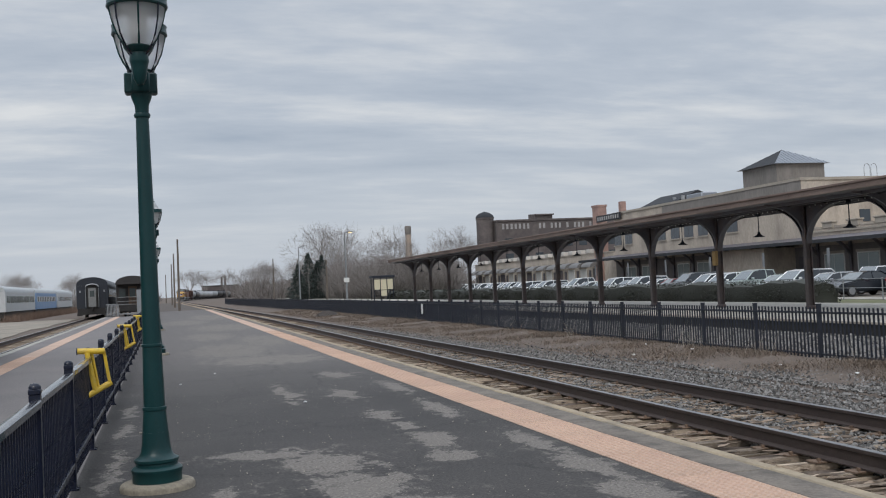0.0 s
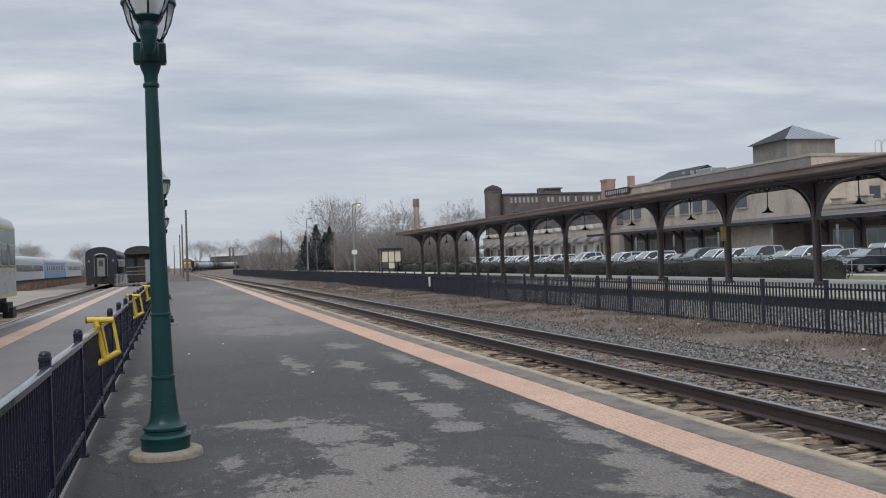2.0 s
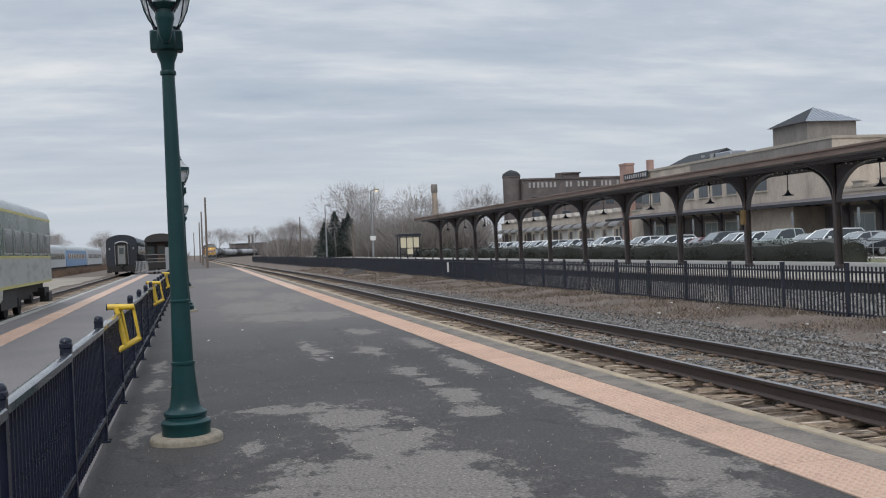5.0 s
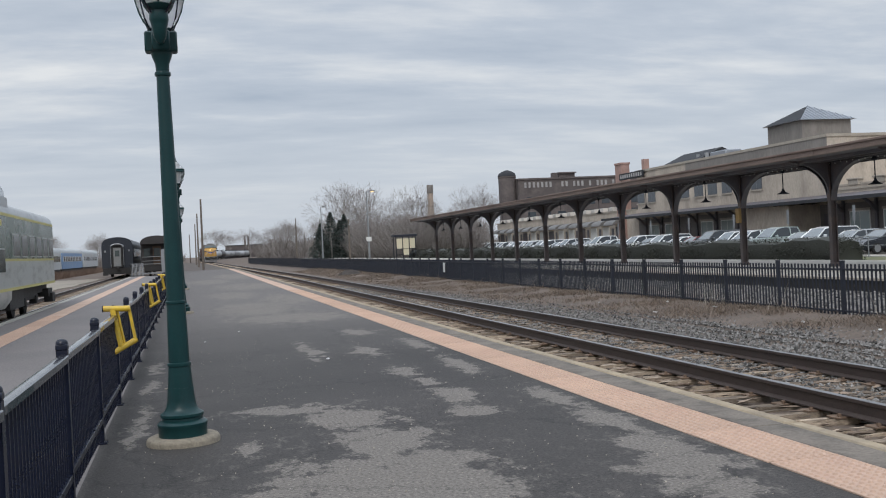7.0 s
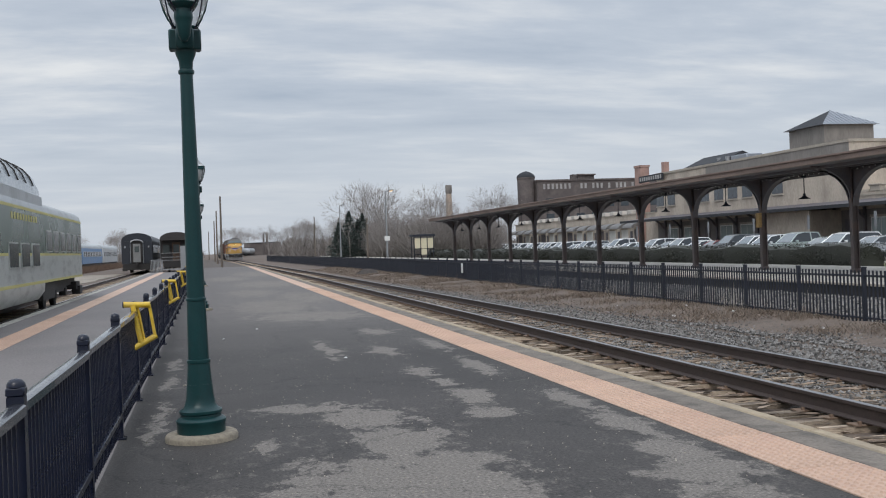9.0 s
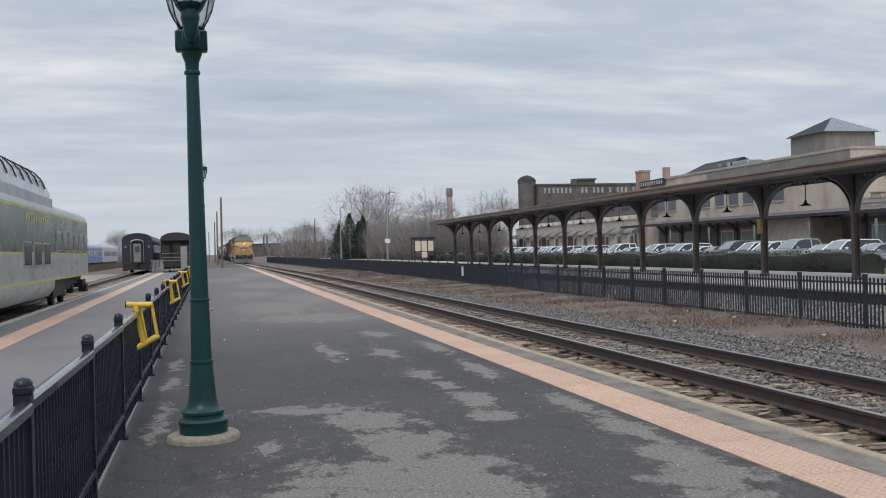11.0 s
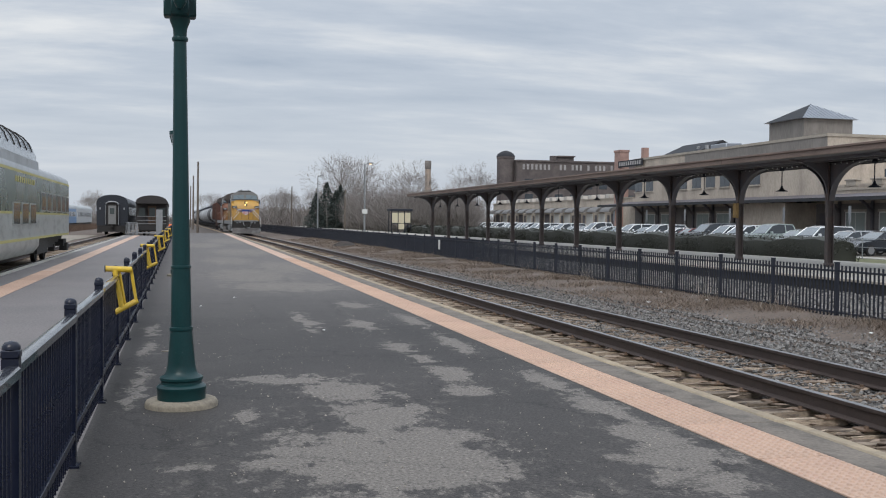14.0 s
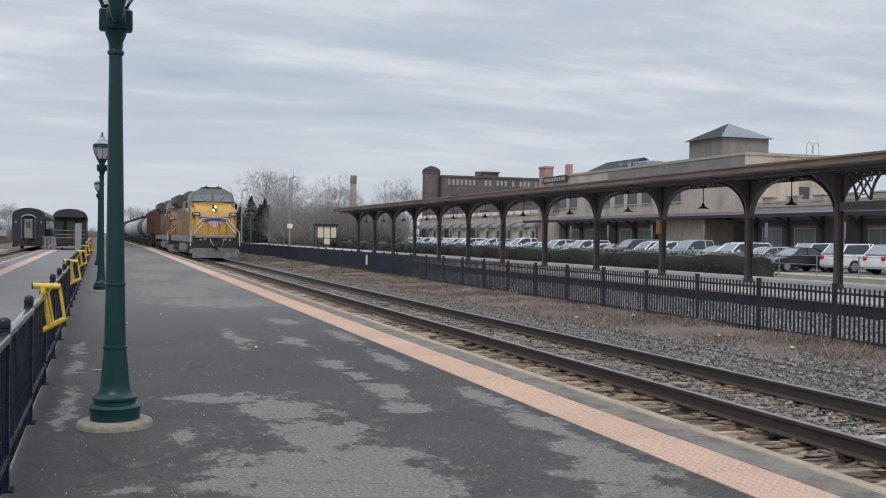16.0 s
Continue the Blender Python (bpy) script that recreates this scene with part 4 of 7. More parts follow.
def build_canopy():
    c = thing("platform_canopy", label="long dark brown iron canopy on arched posts over the far platform", category="canopy")
    y_end = POST_0 + 10 * BAY + 2.0
    y_start = 12.0
    # gently dished roof with a timber fascia
    bm = bmesh.new()
    prism(bm, [(20.05, 3.80), (22.0, 3.74), (23.95, 3.80), (23.95, 4.00), (22.0, 3.96), (20.05, 4.00)], "y", y_start, y_end)
    part("roof", bm, CANOPY_PAINT, c)
    y = y_start
    while y < y_end - 0.1:
        n = min(y + BAY, y_end)
        bm = box(bmesh.new(), 19.97, 20.045, y + 0.006, n - 0.006, 3.80, 3.98, 0.006)
        part("fascia", bm, FASCIA, c, "faded brown fascia board")
        bm = box(bmesh.new(), 19.92, 20.06, y + 0.004, n - 0.004, 3.981, 4.05, 0.008)
        part("gutter", bm, FASCIA, c)
        bm = box(bmesh.new(), 23.955, 24.03, y + 0.006, n - 0.006, 3.80, 4.04, 0.006)
        part("fascia", bm, FASCIA, c, "faded brown fascia board")
        y = n
    bm = box(bmesh.new(), 20.06, 23.94, y_end + 0.002, y_end + 0.06, 3.80, 4.04)
    part("end_fascia", bm, FASCIA, c)
    # purlins under the roof
    for x in (20.7, 21.3, 22.7, 23.3):
        part("purlin", box(bmesh.new(), x - 0.05, x + 0.05, y_start + 0.1, y_end - 0.1, 3.68, 3.80), CANOPY_PAINT, c)
    def post_mesh():
        bm = bmesh.new()
        box(bm, -0.105, 0.105, -0.02, 0.02, 0, 3.7)
        box(bm, -0.125, -0.09, -0.085, 0.085, 0, 3.7)
        box(bm, 0.09, 0.125, -0.085, 0.085, 0, 3.7)
        box(bm, -0.15, 0.15, -0.12, 0.12, 0, 0.14, 0.02)
        return finish(bm, "post", POST_PAINT)
    def bracket_mesh(reach, sign):
        """Solid spandrel with a curved lower flange, along the line of posts."""
        bm = bmesh.new()
        arc = [(reach - reach * math.cos(a) + 0.1, 2.35 + 1.37 * math.sin(a)) for a in [math.pi / 2 * k / 12 for k in range(13)]]
        out = [(sign * u, w) for u, w in arc] + [(sign * (reach + 0.1), 3.78), (sign * 0.05, 3.78), (sign * 0.05, 2.35)]
        prism(bm, out, "x", -0.03, 0.03)
        for (u0, w0), (u1, w1) in zip(arc, arc[1:]):
            d = Vector((u1 - u0, w1 - w0)).normalized()
            nx, nz = -d.y * 0.035, d.x * 0.035
            quad = [(sign * u0, w0), (sign * u1, w1), (sign * (u1 + -nx * 1), w1 - nz), (sign * (u0 - nx), w0 - nz)]
            prism(bm, quad, "x", -0.11, 0.11)
        return finish(bm, "bracket", CANOPY_PAINT)
    def cross_mesh(sign):
        bm = bmesh.new()
        arc = [(0.14 + 1.5 - 1.5 * math.cos(a), 2.6 + 1.12 * math.sin(a)) for a in [math.pi / 2 * k / 10 for k in range(11)]]
        out = [(sign * u, w) for u, w in arc] + [(sign * 1.64, 3.80), (sign * 0.1, 3.78), (sign * 0.1, 2.6)]
        prism(bm, out, "y", -0.03, 0.03)
        return finish(bm, "cross_bracket", CANOPY_PAINT)
    pm, bp, bn, xp, xn = post_mesh(), bracket_mesh(2.05, 1), bracket_mesh(2.05, -1), cross_mesh(1), cross_mesh(-1)
    ys = [POST_0 + k * BAY for k in range(BAYS)]
    ys = [27.45, 20.4, 14.3] + ys
    for y in ys:
        p = shared("post", pm, c, pose(POST_X, y, 0))
        if y > 28:
            shared("bracket", bn, p, Matrix())
        if 21 < y < ys[-1] - 0.1:
            shared("bracket", bp, p, Matrix())
        shared("cross_bracket", xp, p, Matrix())
        shared("cross_bracket", xn, p, Matrix())
    part("beam", box(bmesh.new(), 21.97, 22.03, y_start + 0.1, y_end - 0.1, 3.70, 3.82), CANOPY_PAINT, c)
    bm = box(bmesh.new(), 21.75, 21.872, POST_0 + BAY - 0.14, POST_0 + BAY + 0.14, 1.75, 2.35, 0.01)
    s = part("post_notice", bm, material("tan_notice", (0.30, 0.19, 0.07), 0.7))
    tagged(s, "small tan notice board on a canopy post", "notice")
    # a string of small white bulbs along the arches
    bm = bmesh.new()
    y = y_start + 8
    while y < y_end - 1:
        bmesh.ops.create_icosphere(bm, subdivisions=1, radius=0.028, matrix=Matrix.Translation((21.93, y, 3.66 + 0.02 * math.sin(y * 9))))
        y += 0.33
    tagged(part("string_lights", bm, WHITE_PAINT), "string of small white bulbs under the canopy beam", "string lights", kind="stuff")
    # pendant lamps between the posts
    l = None
    for a, b in zip(sorted(ys)[1:], sorted(ys)[2:]):
        m = pose(POST_X, 0.5 * (a + b), 0)
        if l is None:
            l = thing("pendant_lamp", m, "dark enamel pendant lamp on a rod under the canopy", "pendant lamp", "canopy pendant lamps")
            part("rod", tube(bmesh.new(), [(0, 0, 3.70), (0, 0, 2.95)], 0.02, 8), BLACK_MATT, l)
            part("ceiling_rose", lathe(bmesh.new(), [(0.05, 3.55), (0.10, 3.58), (0.10, 3.64), (0.05, 3.70)], 12), BLACK_MATT, l, "", True)
            part("shade", lathe(bmesh.new(), [(0.23, 2.76), (0.22, 2.775), (0.10, 2.835), (0.05, 2.90), (0.04, 2.97)], 20), BLACK_MATT, l, "", True)
        else:
            copy_thing(l, m)
    # the lattice bracket of the overbridge stair at the near end
    t = thing("lattice_bracket", pose(22.0, 26.36, 0), "black cast-iron lattice bracket with ring ornaments under the canopy", "bracket")
    part("lower_beam", box(bmesh.new(), -0.12, 0.12, -5.8, 0.95, 2.51, 2.79), CANOPY_PAINT, t)
    for s in (-1, 1):
        part("bracket_arm", tube(bmesh.new(), [(0, s * 0.30, 2.82), (0, s * 0.34, 3.05), (0, s * 0.48, 3.35), (0, s * 0.78, 3.70)], 0.05, 8), CANOPY_PAINT, t)
        for a, b in (((0, s * 0.28, 2.84), (0, -s * 0.45, 3.68)), ((0, s * 0.35, 3.1), (0, -s * 0.08, 3.68))):
            part("lattice_bar", tube(bmesh.new(), [a, b], 0.028, 6), CANOPY_PAINT, t)
    for y, z in ((0, 3.08), (0, 3.38), (0.3, 3.5), (-0.3, 3.5)):
        pts = [(0, y + 0.09 * math.cos(a), z + 0.09 * math.sin(a)) for a in [2 * math.pi * k / 14 for k in range(15)]]
        part("ring", tube(bmesh.new(), pts, 0.02, 5, caps=False), CANOPY_PAINT, t)


def build_litter():
    """Scraps of paper caught in the grass, and small bits on the platform."""
    rnd = random.Random(31)
    spots = [(11.2, 19.8, -0.37), (11.4, 21.6, -0.37), (10.9, 17.4, -0.37), (10.6, 26.5, -0.38), (11.3, 33.0, -0.38), (10.9, 15.2, -0.37), (11.5, 24.2, -0.37), (10.3, 22.4, -0.40), (11.2, 40.0, -0.38),
             (0.04, 18.3, 0.004), (0.68, 20.2, 0.004), (1.6, 14.2, 0.004)]
    for x, y, z in spots:
        bm = bmesh.new()
        n = 7
        r = rnd.uniform(0.03, 0.065) if z < 0 else 0.025
        ring = [bm.verts.new((r * rnd.uniform(0.6, 1.2) * math.cos(2 * math.pi * k / n), r * rnd.uniform(0.6, 1.3) * math.sin(2 * math.pi * k / n), rnd.uniform(0.0, 0.7) * r)) for k in range(n)]
        top = bm.verts.new((0, 0, r * 0.9))
        low = bm.verts.new((0, 0, 0))
        for k in range(n):
            bm.faces.new((ring[k], ring[(k + 1) % n], top))
            bm.faces.new((ring[(k + 1) % n], ring[k], low))
        o = part("litter", bm, WHITE_PAINT)
        o.matrix_basis = pose(x, y, z if z > 0 else float(bank(x)), 0, 0, rnd.uniform(0, 360))
        tagged(o, "crumpled scrap of white litter on the ground", "litter", "scattered litter")
    bm = tube(bmesh.new(), [(-0.46, 12.35, 0.008), (-0.40, 12.33, 0.01), (-0.30, 12.30, 0.008), (-0.22, 12.29, 0.012)], 0.008, 6)
    tagged(part("stick", bm, PALE_STONE), "pale dry stick lying on the platform", "stick")


build_lamps()
build_canopy()
build_far_platform()
build_litter()



# ---- buildings ----
def window(parent, x, y, z, w, h, frame_m, bars=2):
    """A window in a wall that faces the tracks: frame, sill and panes, set into a reveal."""
    o = part("window", box(bmesh.new(), x - 0.02, x + 0.05, y - w / 2, y + w / 2, z, z + h), frame_m, parent)
    n = bars
    for k in range(n):
        a = y - w / 2 + 0.06 + (w - 0.06) * k / n
        part("pane", box(bmesh.new(), x - 0.03, x - 0.021, a, a + (w - 0.06) / n - 0.06, z + 0.06, z + h - 0.06), WINDOW_GLASS, o)
    part("sill", box(bmesh.new(), x - 0.12, x + 0.04, y - w / 2 - 0.1, y + w / 2 + 0.1, z - 0.14, z - 0.002), PALE_STONE, o)


def build_freight_house():
    X = 53.7
    h = thing("freight_house", label="long buff brick freight house with square tower and awning", category="building")
    part("wall", box(bmesh.new(), X, 64, 78, 117, -0.4, 9.2), BUFF_BRICK, h)
    part("parapet", box(bmesh.new(), X - 0.12, X + 0.4, 77.9, 117.1, 9.2, 9.45), PALE_STONE, h)
    part("parapet", box(bmesh.new(), X + 0.41, 64.1, 77.9, 78.4, 9.2, 9.45), PALE_STONE, h)
    # low wing to the south
    part("wall", box(bmesh.new(), X + 0.01, 64, 30, 77.99, -0.4, 4.75), BUFF_BRICK, h)
    y = 30.65
    while y < 77:
        part("parapet_block", box(bmesh.new(), X - 0.08, X + 0.45, y + 0.1, y + 1.4, 4.75, 5.2, 0.03), PALE_STONE, h)
        part("block_cap", box(bmesh.new(), X - 0.16, X + 0.5, y, y + 1.5, 5.2, 5.34, 0.03), PALE_STONE, h)
        part("parapet_panel", box(bmesh.new(), X - 0.03, X + 0.3, y + 1.6, y + 3.2, 4.75, 4.92), BUFF_BRICK, h)
        y += 3.325
    part("parapet", box(bmesh.new(), X - 0.08, X + 0.4, 30, 77.9, 4.42, 4.56), PALE_STONE, h)
    # tower
    t = part("tower", box(bmesh.new(), X - 0.05, X + 5.0, 81.5, 87.1, 9.2, 11.1), TOWER_RENDER, h, "stained grey cement tower")
    part("upper_band", box(bmesh.new(), X - 0.06, X - 0.001, 78, 104, 7.9, 9.199), TOWER_RENDER, h, "patched grey cement band under the parapet")
    bm = bmesh.new()
    a = [bm.verts.new(p) for p in ((X - 0.45, 81.1, 11.1), (X + 5.4, 81.1, 11.1), (X + 5.4, 87.5, 11.1), (X - 0.45, 87.5, 11.1))]
    top = bm.verts.new((X + 2.5, 84.3, 12.75))
    bm.faces.new(a[::-1])
    for i in range(4):
        f = bm.faces.new((a[i], a[(i + 1) % 4], top))
        f.material_index = 0 if i == 0 else 1
    r = part("tower_roof", bm, [ROOF_METAL, ROOF_SLATE], h, "hipped metal and slate tower roof")
    for k in range(1, 14):
        u = k / 14
        p0 = Vector((X - 0.45 + 5.85 * u, 81.1, 11.12))
        lim = min(u, 1 - u) * 2
        p1 = p0 + (Vector((p0.x, 84.3, 12.77)) - p0) * lim
        part("roof_seam", tube(bmesh.new(), [p0, p1], 0.03, 4), ROOF_METAL, h)
    # dark hipped roof further along
    bm = bmesh.new()
    prism(bm, [(56, 9.45), (63.9, 9.45), (60, 11.25)], "y", 107, 116.5)
    part("roof", bm, ROOF_SLATE, h)
    part("skylight", box(bmesh.new(), 57, 59, 101.0, 104.5, 9.3, 10.4, 0.1), ROOF_METAL, h)
    # upper windows
    for y in (116.0, 113.0, 107.5, 104.5, 101.3, 98.3, 95.3, 92.2, 89.6):
        window(h, X, y, 5.35, 2.0, 1.25, CANOPY_PAINT, 2)
    part("end_window", box(bmesh.new(), 59.5, 60.6, 77.95, 78.05, 5.4, 6.5), WINDOW_GLASS, h)
    # awning with brackets
    part("awning", prism(bmesh.new(), [(49.2, 3.44), (X - 0.01, 3.95), (X - 0.01, 4.15), (49.2, 3.62)], "y", 31, 118), CANOPY_PAINT, h, "dark awning over the loading dock")
    part("awning_edge", box(bmesh.new(), 49.1, 49.19, 31, 118, 3.40, 3.68), ROOF_SLATE, h)
    for k in range(20):
        y = 33 + k * 4.3
        pts = [(X - 0.1, y, 2.5), (X - 0.35, y, 2.75), (X - 0.75, y, 3.2), (X - 1.4, y, 3.66)]
        part("awning_bracket", tube(bmesh.new(), pts, 0.13, 6), CANOPY_PAINT, h)
        part("awning_post", box(bmesh.new(), X - 0.2, X - 0.035, y - 0.13, y + 0.13, -0.015, 3.5), CANOPY_PAINT, h)
    dark = material("dark_dock_panel", (0.17, 0.155, 0.15), 0.85, var=0.25, scale=1, fine=12, bump=0.2)
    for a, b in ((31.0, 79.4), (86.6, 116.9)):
        part("dock_wall", box(bmesh.new(), X - 0.03, X - 0.002, a, b, 0.0, 3.3), dark, h, "dark wall panel under the awning")
    GREENISH = glass_dark("greenish_shop_glass", (0.30, 0.35, 0.34), 0.1)
    # doors and dock openings in turn
    for k in range(19):
        y = 35.2 + k * 4.3
        if 79 < y < 86.5:
            continue
        if k % 3 == 1:
            part("door", box(bmesh.new(), X - 0.07, X + 0.02, y - 0.6, y + 0.6, 0.0, 2.5), CANOPY_PAINT, h)
        else:
            d = part("dock_door", box(bmesh.new(), X - 0.08, X + 0.02, y - 1.35, y + 1.35, 0.0, 2.7), WHITE_PAINT, h, "pale panelled dock door")
            part("door_frame", box(bmesh.new(), X - 0.12, X - 0.081, y - 1.45, y + 1.45, 2.6, 2.8), PALE_STONE, d)
            for q in range(2):
                part("door_window", box(bmesh.new(), X - 0.092, X - 0.082, y - 1.22 + q * 1.25, y - 0.04 + q * 1.25, 0.75 if k % 2 else 0.1, 2.5), GREENISH, d)
    part("bay", box(bmesh.new(), 50.6, X - 0.02, 79.5, 86.5, -0.4, 3.4), BUFF_BRICK, h, "plain buff brick bay under the awning")
    # roof gear
    for y in (107.0, 109.0):
        part("roof_vent", tube(bmesh.new(), [(58, y, 9.4), (58, y, 10.6)], 0.25, 8), GREY_METAL, h)
    ladder = thing("roof_ladder", pose(62.6, 81.0, 9.2, 0, 0, -90), "grey steel roof ladder with hooped rails", "ladder")
    for s in (0, 0.75):
        pts = [(0, s, 0), (0, s, 1.4), (0, s + 0.1, 1.65), (0, s + 0.32, 1.75), (0, s + 0.54, 1.65), (0, s + 0.64, 1.4), (0, s + 0.64, 0)]
        part("ladder_rail", tube(bmesh.new(), pts, 0.028, 5), GREY_METAL, ladder)
    # red brick stack and name board beyond
    s = thing("brick_stack", pose(53.4, 121.0, -0.4), "square red brick stack at the end of the freight house", "chimney")
    part("chimney_shaft", box(bmesh.new(), 0, 1.2, 0, 1.8, 0, 11.0), RED_BRICK, s)
    part("cap", box(bmesh.new(), -0.08, 1.28, -0.08, 1.88, 11.0, 11.25), RED_BRICK, s)
    s = thing("brick_stack", pose(58.3, 124.5, -0.4), "slim red brick stack behind the freight house", "chimney")
    part("chimney_shaft", box(bmesh.new(), 0, 0.75, 0, 0.75, 0, 11.9), RED_BRICK, s)
    b = thing("name_board", pose(X - 0.4, 114.4, 8.25), "dark board with faded white lettering as bars", "sign")
    part("board", box(bmesh.new(), 0, 0.12, -0.1, 7.0, 0.3, 1.12), ROOF_SLATE, b)
    for k in range(10):
        part("letter_bar", box(bmesh.new(), -0.03, -0.002, 0.3 + k * 0.66, 0.68 + k * 0.66, 0.48, 0.95), FADED_WHITE, b)


def build_dock_house():
    WEATHERED_WHITE = material("weathered_white_coping", (0.50, 0.47, 0.43), 0.9, var=0.2, scale=1, fine=10, bump=0.2)
    X = 53.9
    h = thing("dock_house", label="low buff brick dock building with hoods over its doors", category="building")
    part("wall", box(bmesh.new(), X, 66, 117.2, 178, -0.4, 4.6), BUFF_BRICK, h)
    part("parapet", box(bmesh.new(), X - 0.1, X + 0.5, 118.2, 178.2, 4.6, 4.78), PALE_STONE, h)
    y = 122.0
    while y < 177:
        part("parapet_block", box(bmesh.new(), X - 0.15, X + 0.6, y, y + 1.3, 4.78, 5.3, 0.03), WEATHERED_WHITE, h)
        y += 3.1
    for k in range(13):
        y = 123.5 + k * 4.3
        arc = [(X - 1.6 * math.cos(a), 2.9 + 0.75 * math.sin(a)) for a in [math.pi / 2 * q / 6 for q in range(7)]]
        part("door_hood", prism(bmesh.new(), arc + [(X, 3.45), (X - 1.45, 2.85)], "y", y - 1.5, y + 1.5), HOOD_METAL, h, "grey curved hood")
        part("door", box(bmesh.new(), X - 0.04, X + 0.02, y - 1.1, y + 1.1, 0.1, 2.7), WHITE_PAINT if k % 3 else CANOPY_PAINT, h)
        part("window", box(bmesh.new(), X - 0.05, X - 0.001, y + 1.75, y + 2.45, 0.6, 2.5), CANOPY_PAINT, h)


def build_works():
    """The tall brown brick works with painted lettering, and its silo."""
    Y = 230
    w = thing("brick_works", label="tall sooty brown brick works with faded white painted lettering", category="building")
    part("wall", box(bmesh.new(), 75.4, 112, Y, Y + 8, -0.4, 15.9), BROWN_BRICK, w)
    part("parapet", box(bmesh.new(), 75.3, 112.2, Y - 0.2, Y + 8.2, 15.9, 16.3), BROWN_BRICK, w)
    part("roof_house", box(bmesh.new(), 86.9, 91.0, Y + 3, Y + 7, 16.3, 17.4), BROWN_BRICK, w)
    part("roof_house_cap", box(bmesh.new(), 86.6, 91.3, Y + 2.6, Y + 7.4, 17.4, 17.7), BROWN_BRICK, w)
    part("chimney_shaft", box(bmesh.new(), 84.6, 85.7, Y + 1, Y + 2.6, 16.3, 17.5), BROWN_BRICK, w)
    rnd = random.Random(2)
    x = 76.8
    for k, n in enumerate((7, 3, 3, 1, 3, 2)):
        for j in range(n):
            if not (k == 1 and j == 0):
                a = part("letter_bar", box(bmesh.new(), x + 0.1, x + 0.62, Y - 0.05, Y - 0.004, 14.05, 15.3), FADED_WHITE, w)
            x += 1.06
        x += 0.9
    for k in range(9):
        for z in (2.0, 6.0, 9.6):
            part("window", box(bmesh.new(), 77.5 + k * 3.8, 79.5 + k * 3.8, Y - 0.06, Y - 0.003, z, z + 2.2), WINDOW_GLASS, w)
    s = thing("silo", pose(73.6, Y + 3, -0.4), "round brown brick silo with a low domed cap", "silo")
    part("drum", lathe(bmesh.new(), [(2.1, 0), (2.1, 17.0), (2.2, 17.1), (2.2, 17.5)], 28), BROWN_BRICK, s, "", True)
    part("dome", lathe(bmesh.new(), [(2.25, 17.5), (2.0, 18.1), (1.3, 18.6), (0.5, 18.9), (0.1, 19.0)], 28), ROOF_SLATE, s, "", True)
    c = thing("factory_chimney", pose(70.2, 300, -0.4), "tall tapering pale brick factory chimney", "chimney")
    part("shaft", lathe(bmesh.new(), [(1.3, 0), (0.85, 17.6)], 16), material("tan_brick", (0.42, 0.335, 0.265), 0.9), c, "", True)
    part("crown", lathe(bmesh.new(), [(0.86, 17.6), (1.0, 17.9), (1.0, 20.0), (0.9, 20.2)], 16), TOWER_RENDER, c, "grey-stained brick crown", True)
    # flat grey sheds at the far end of the line
    for x, y, wd, ht in ((19, 640, 22, 7.5), (46, 665, 26, 5.0)):
        b = thing("far_shed", pose(x, y, -0.4), "low grey shed in the distance", "building")
        part("wall", box(bmesh.new(), 0, wd, 0, 20, 0, ht), BROWN_BRICK, b)
        part("roof", box(bmesh.new(), -0.4, wd + 0.4, -0.4, 20.4, ht, ht + 0.5), ROOF_SLATE, b)
    for x in (30.0, 32.0):
        b = thing("far_stack", pose(x, 628, -0.4), "thin dark stack over the far shed", "chimney")
        part("shaft", lathe(bmesh.new(), [(0.7, 0), (0.55, 13.0)], 10), BROWN_BRICK, b, "", True)


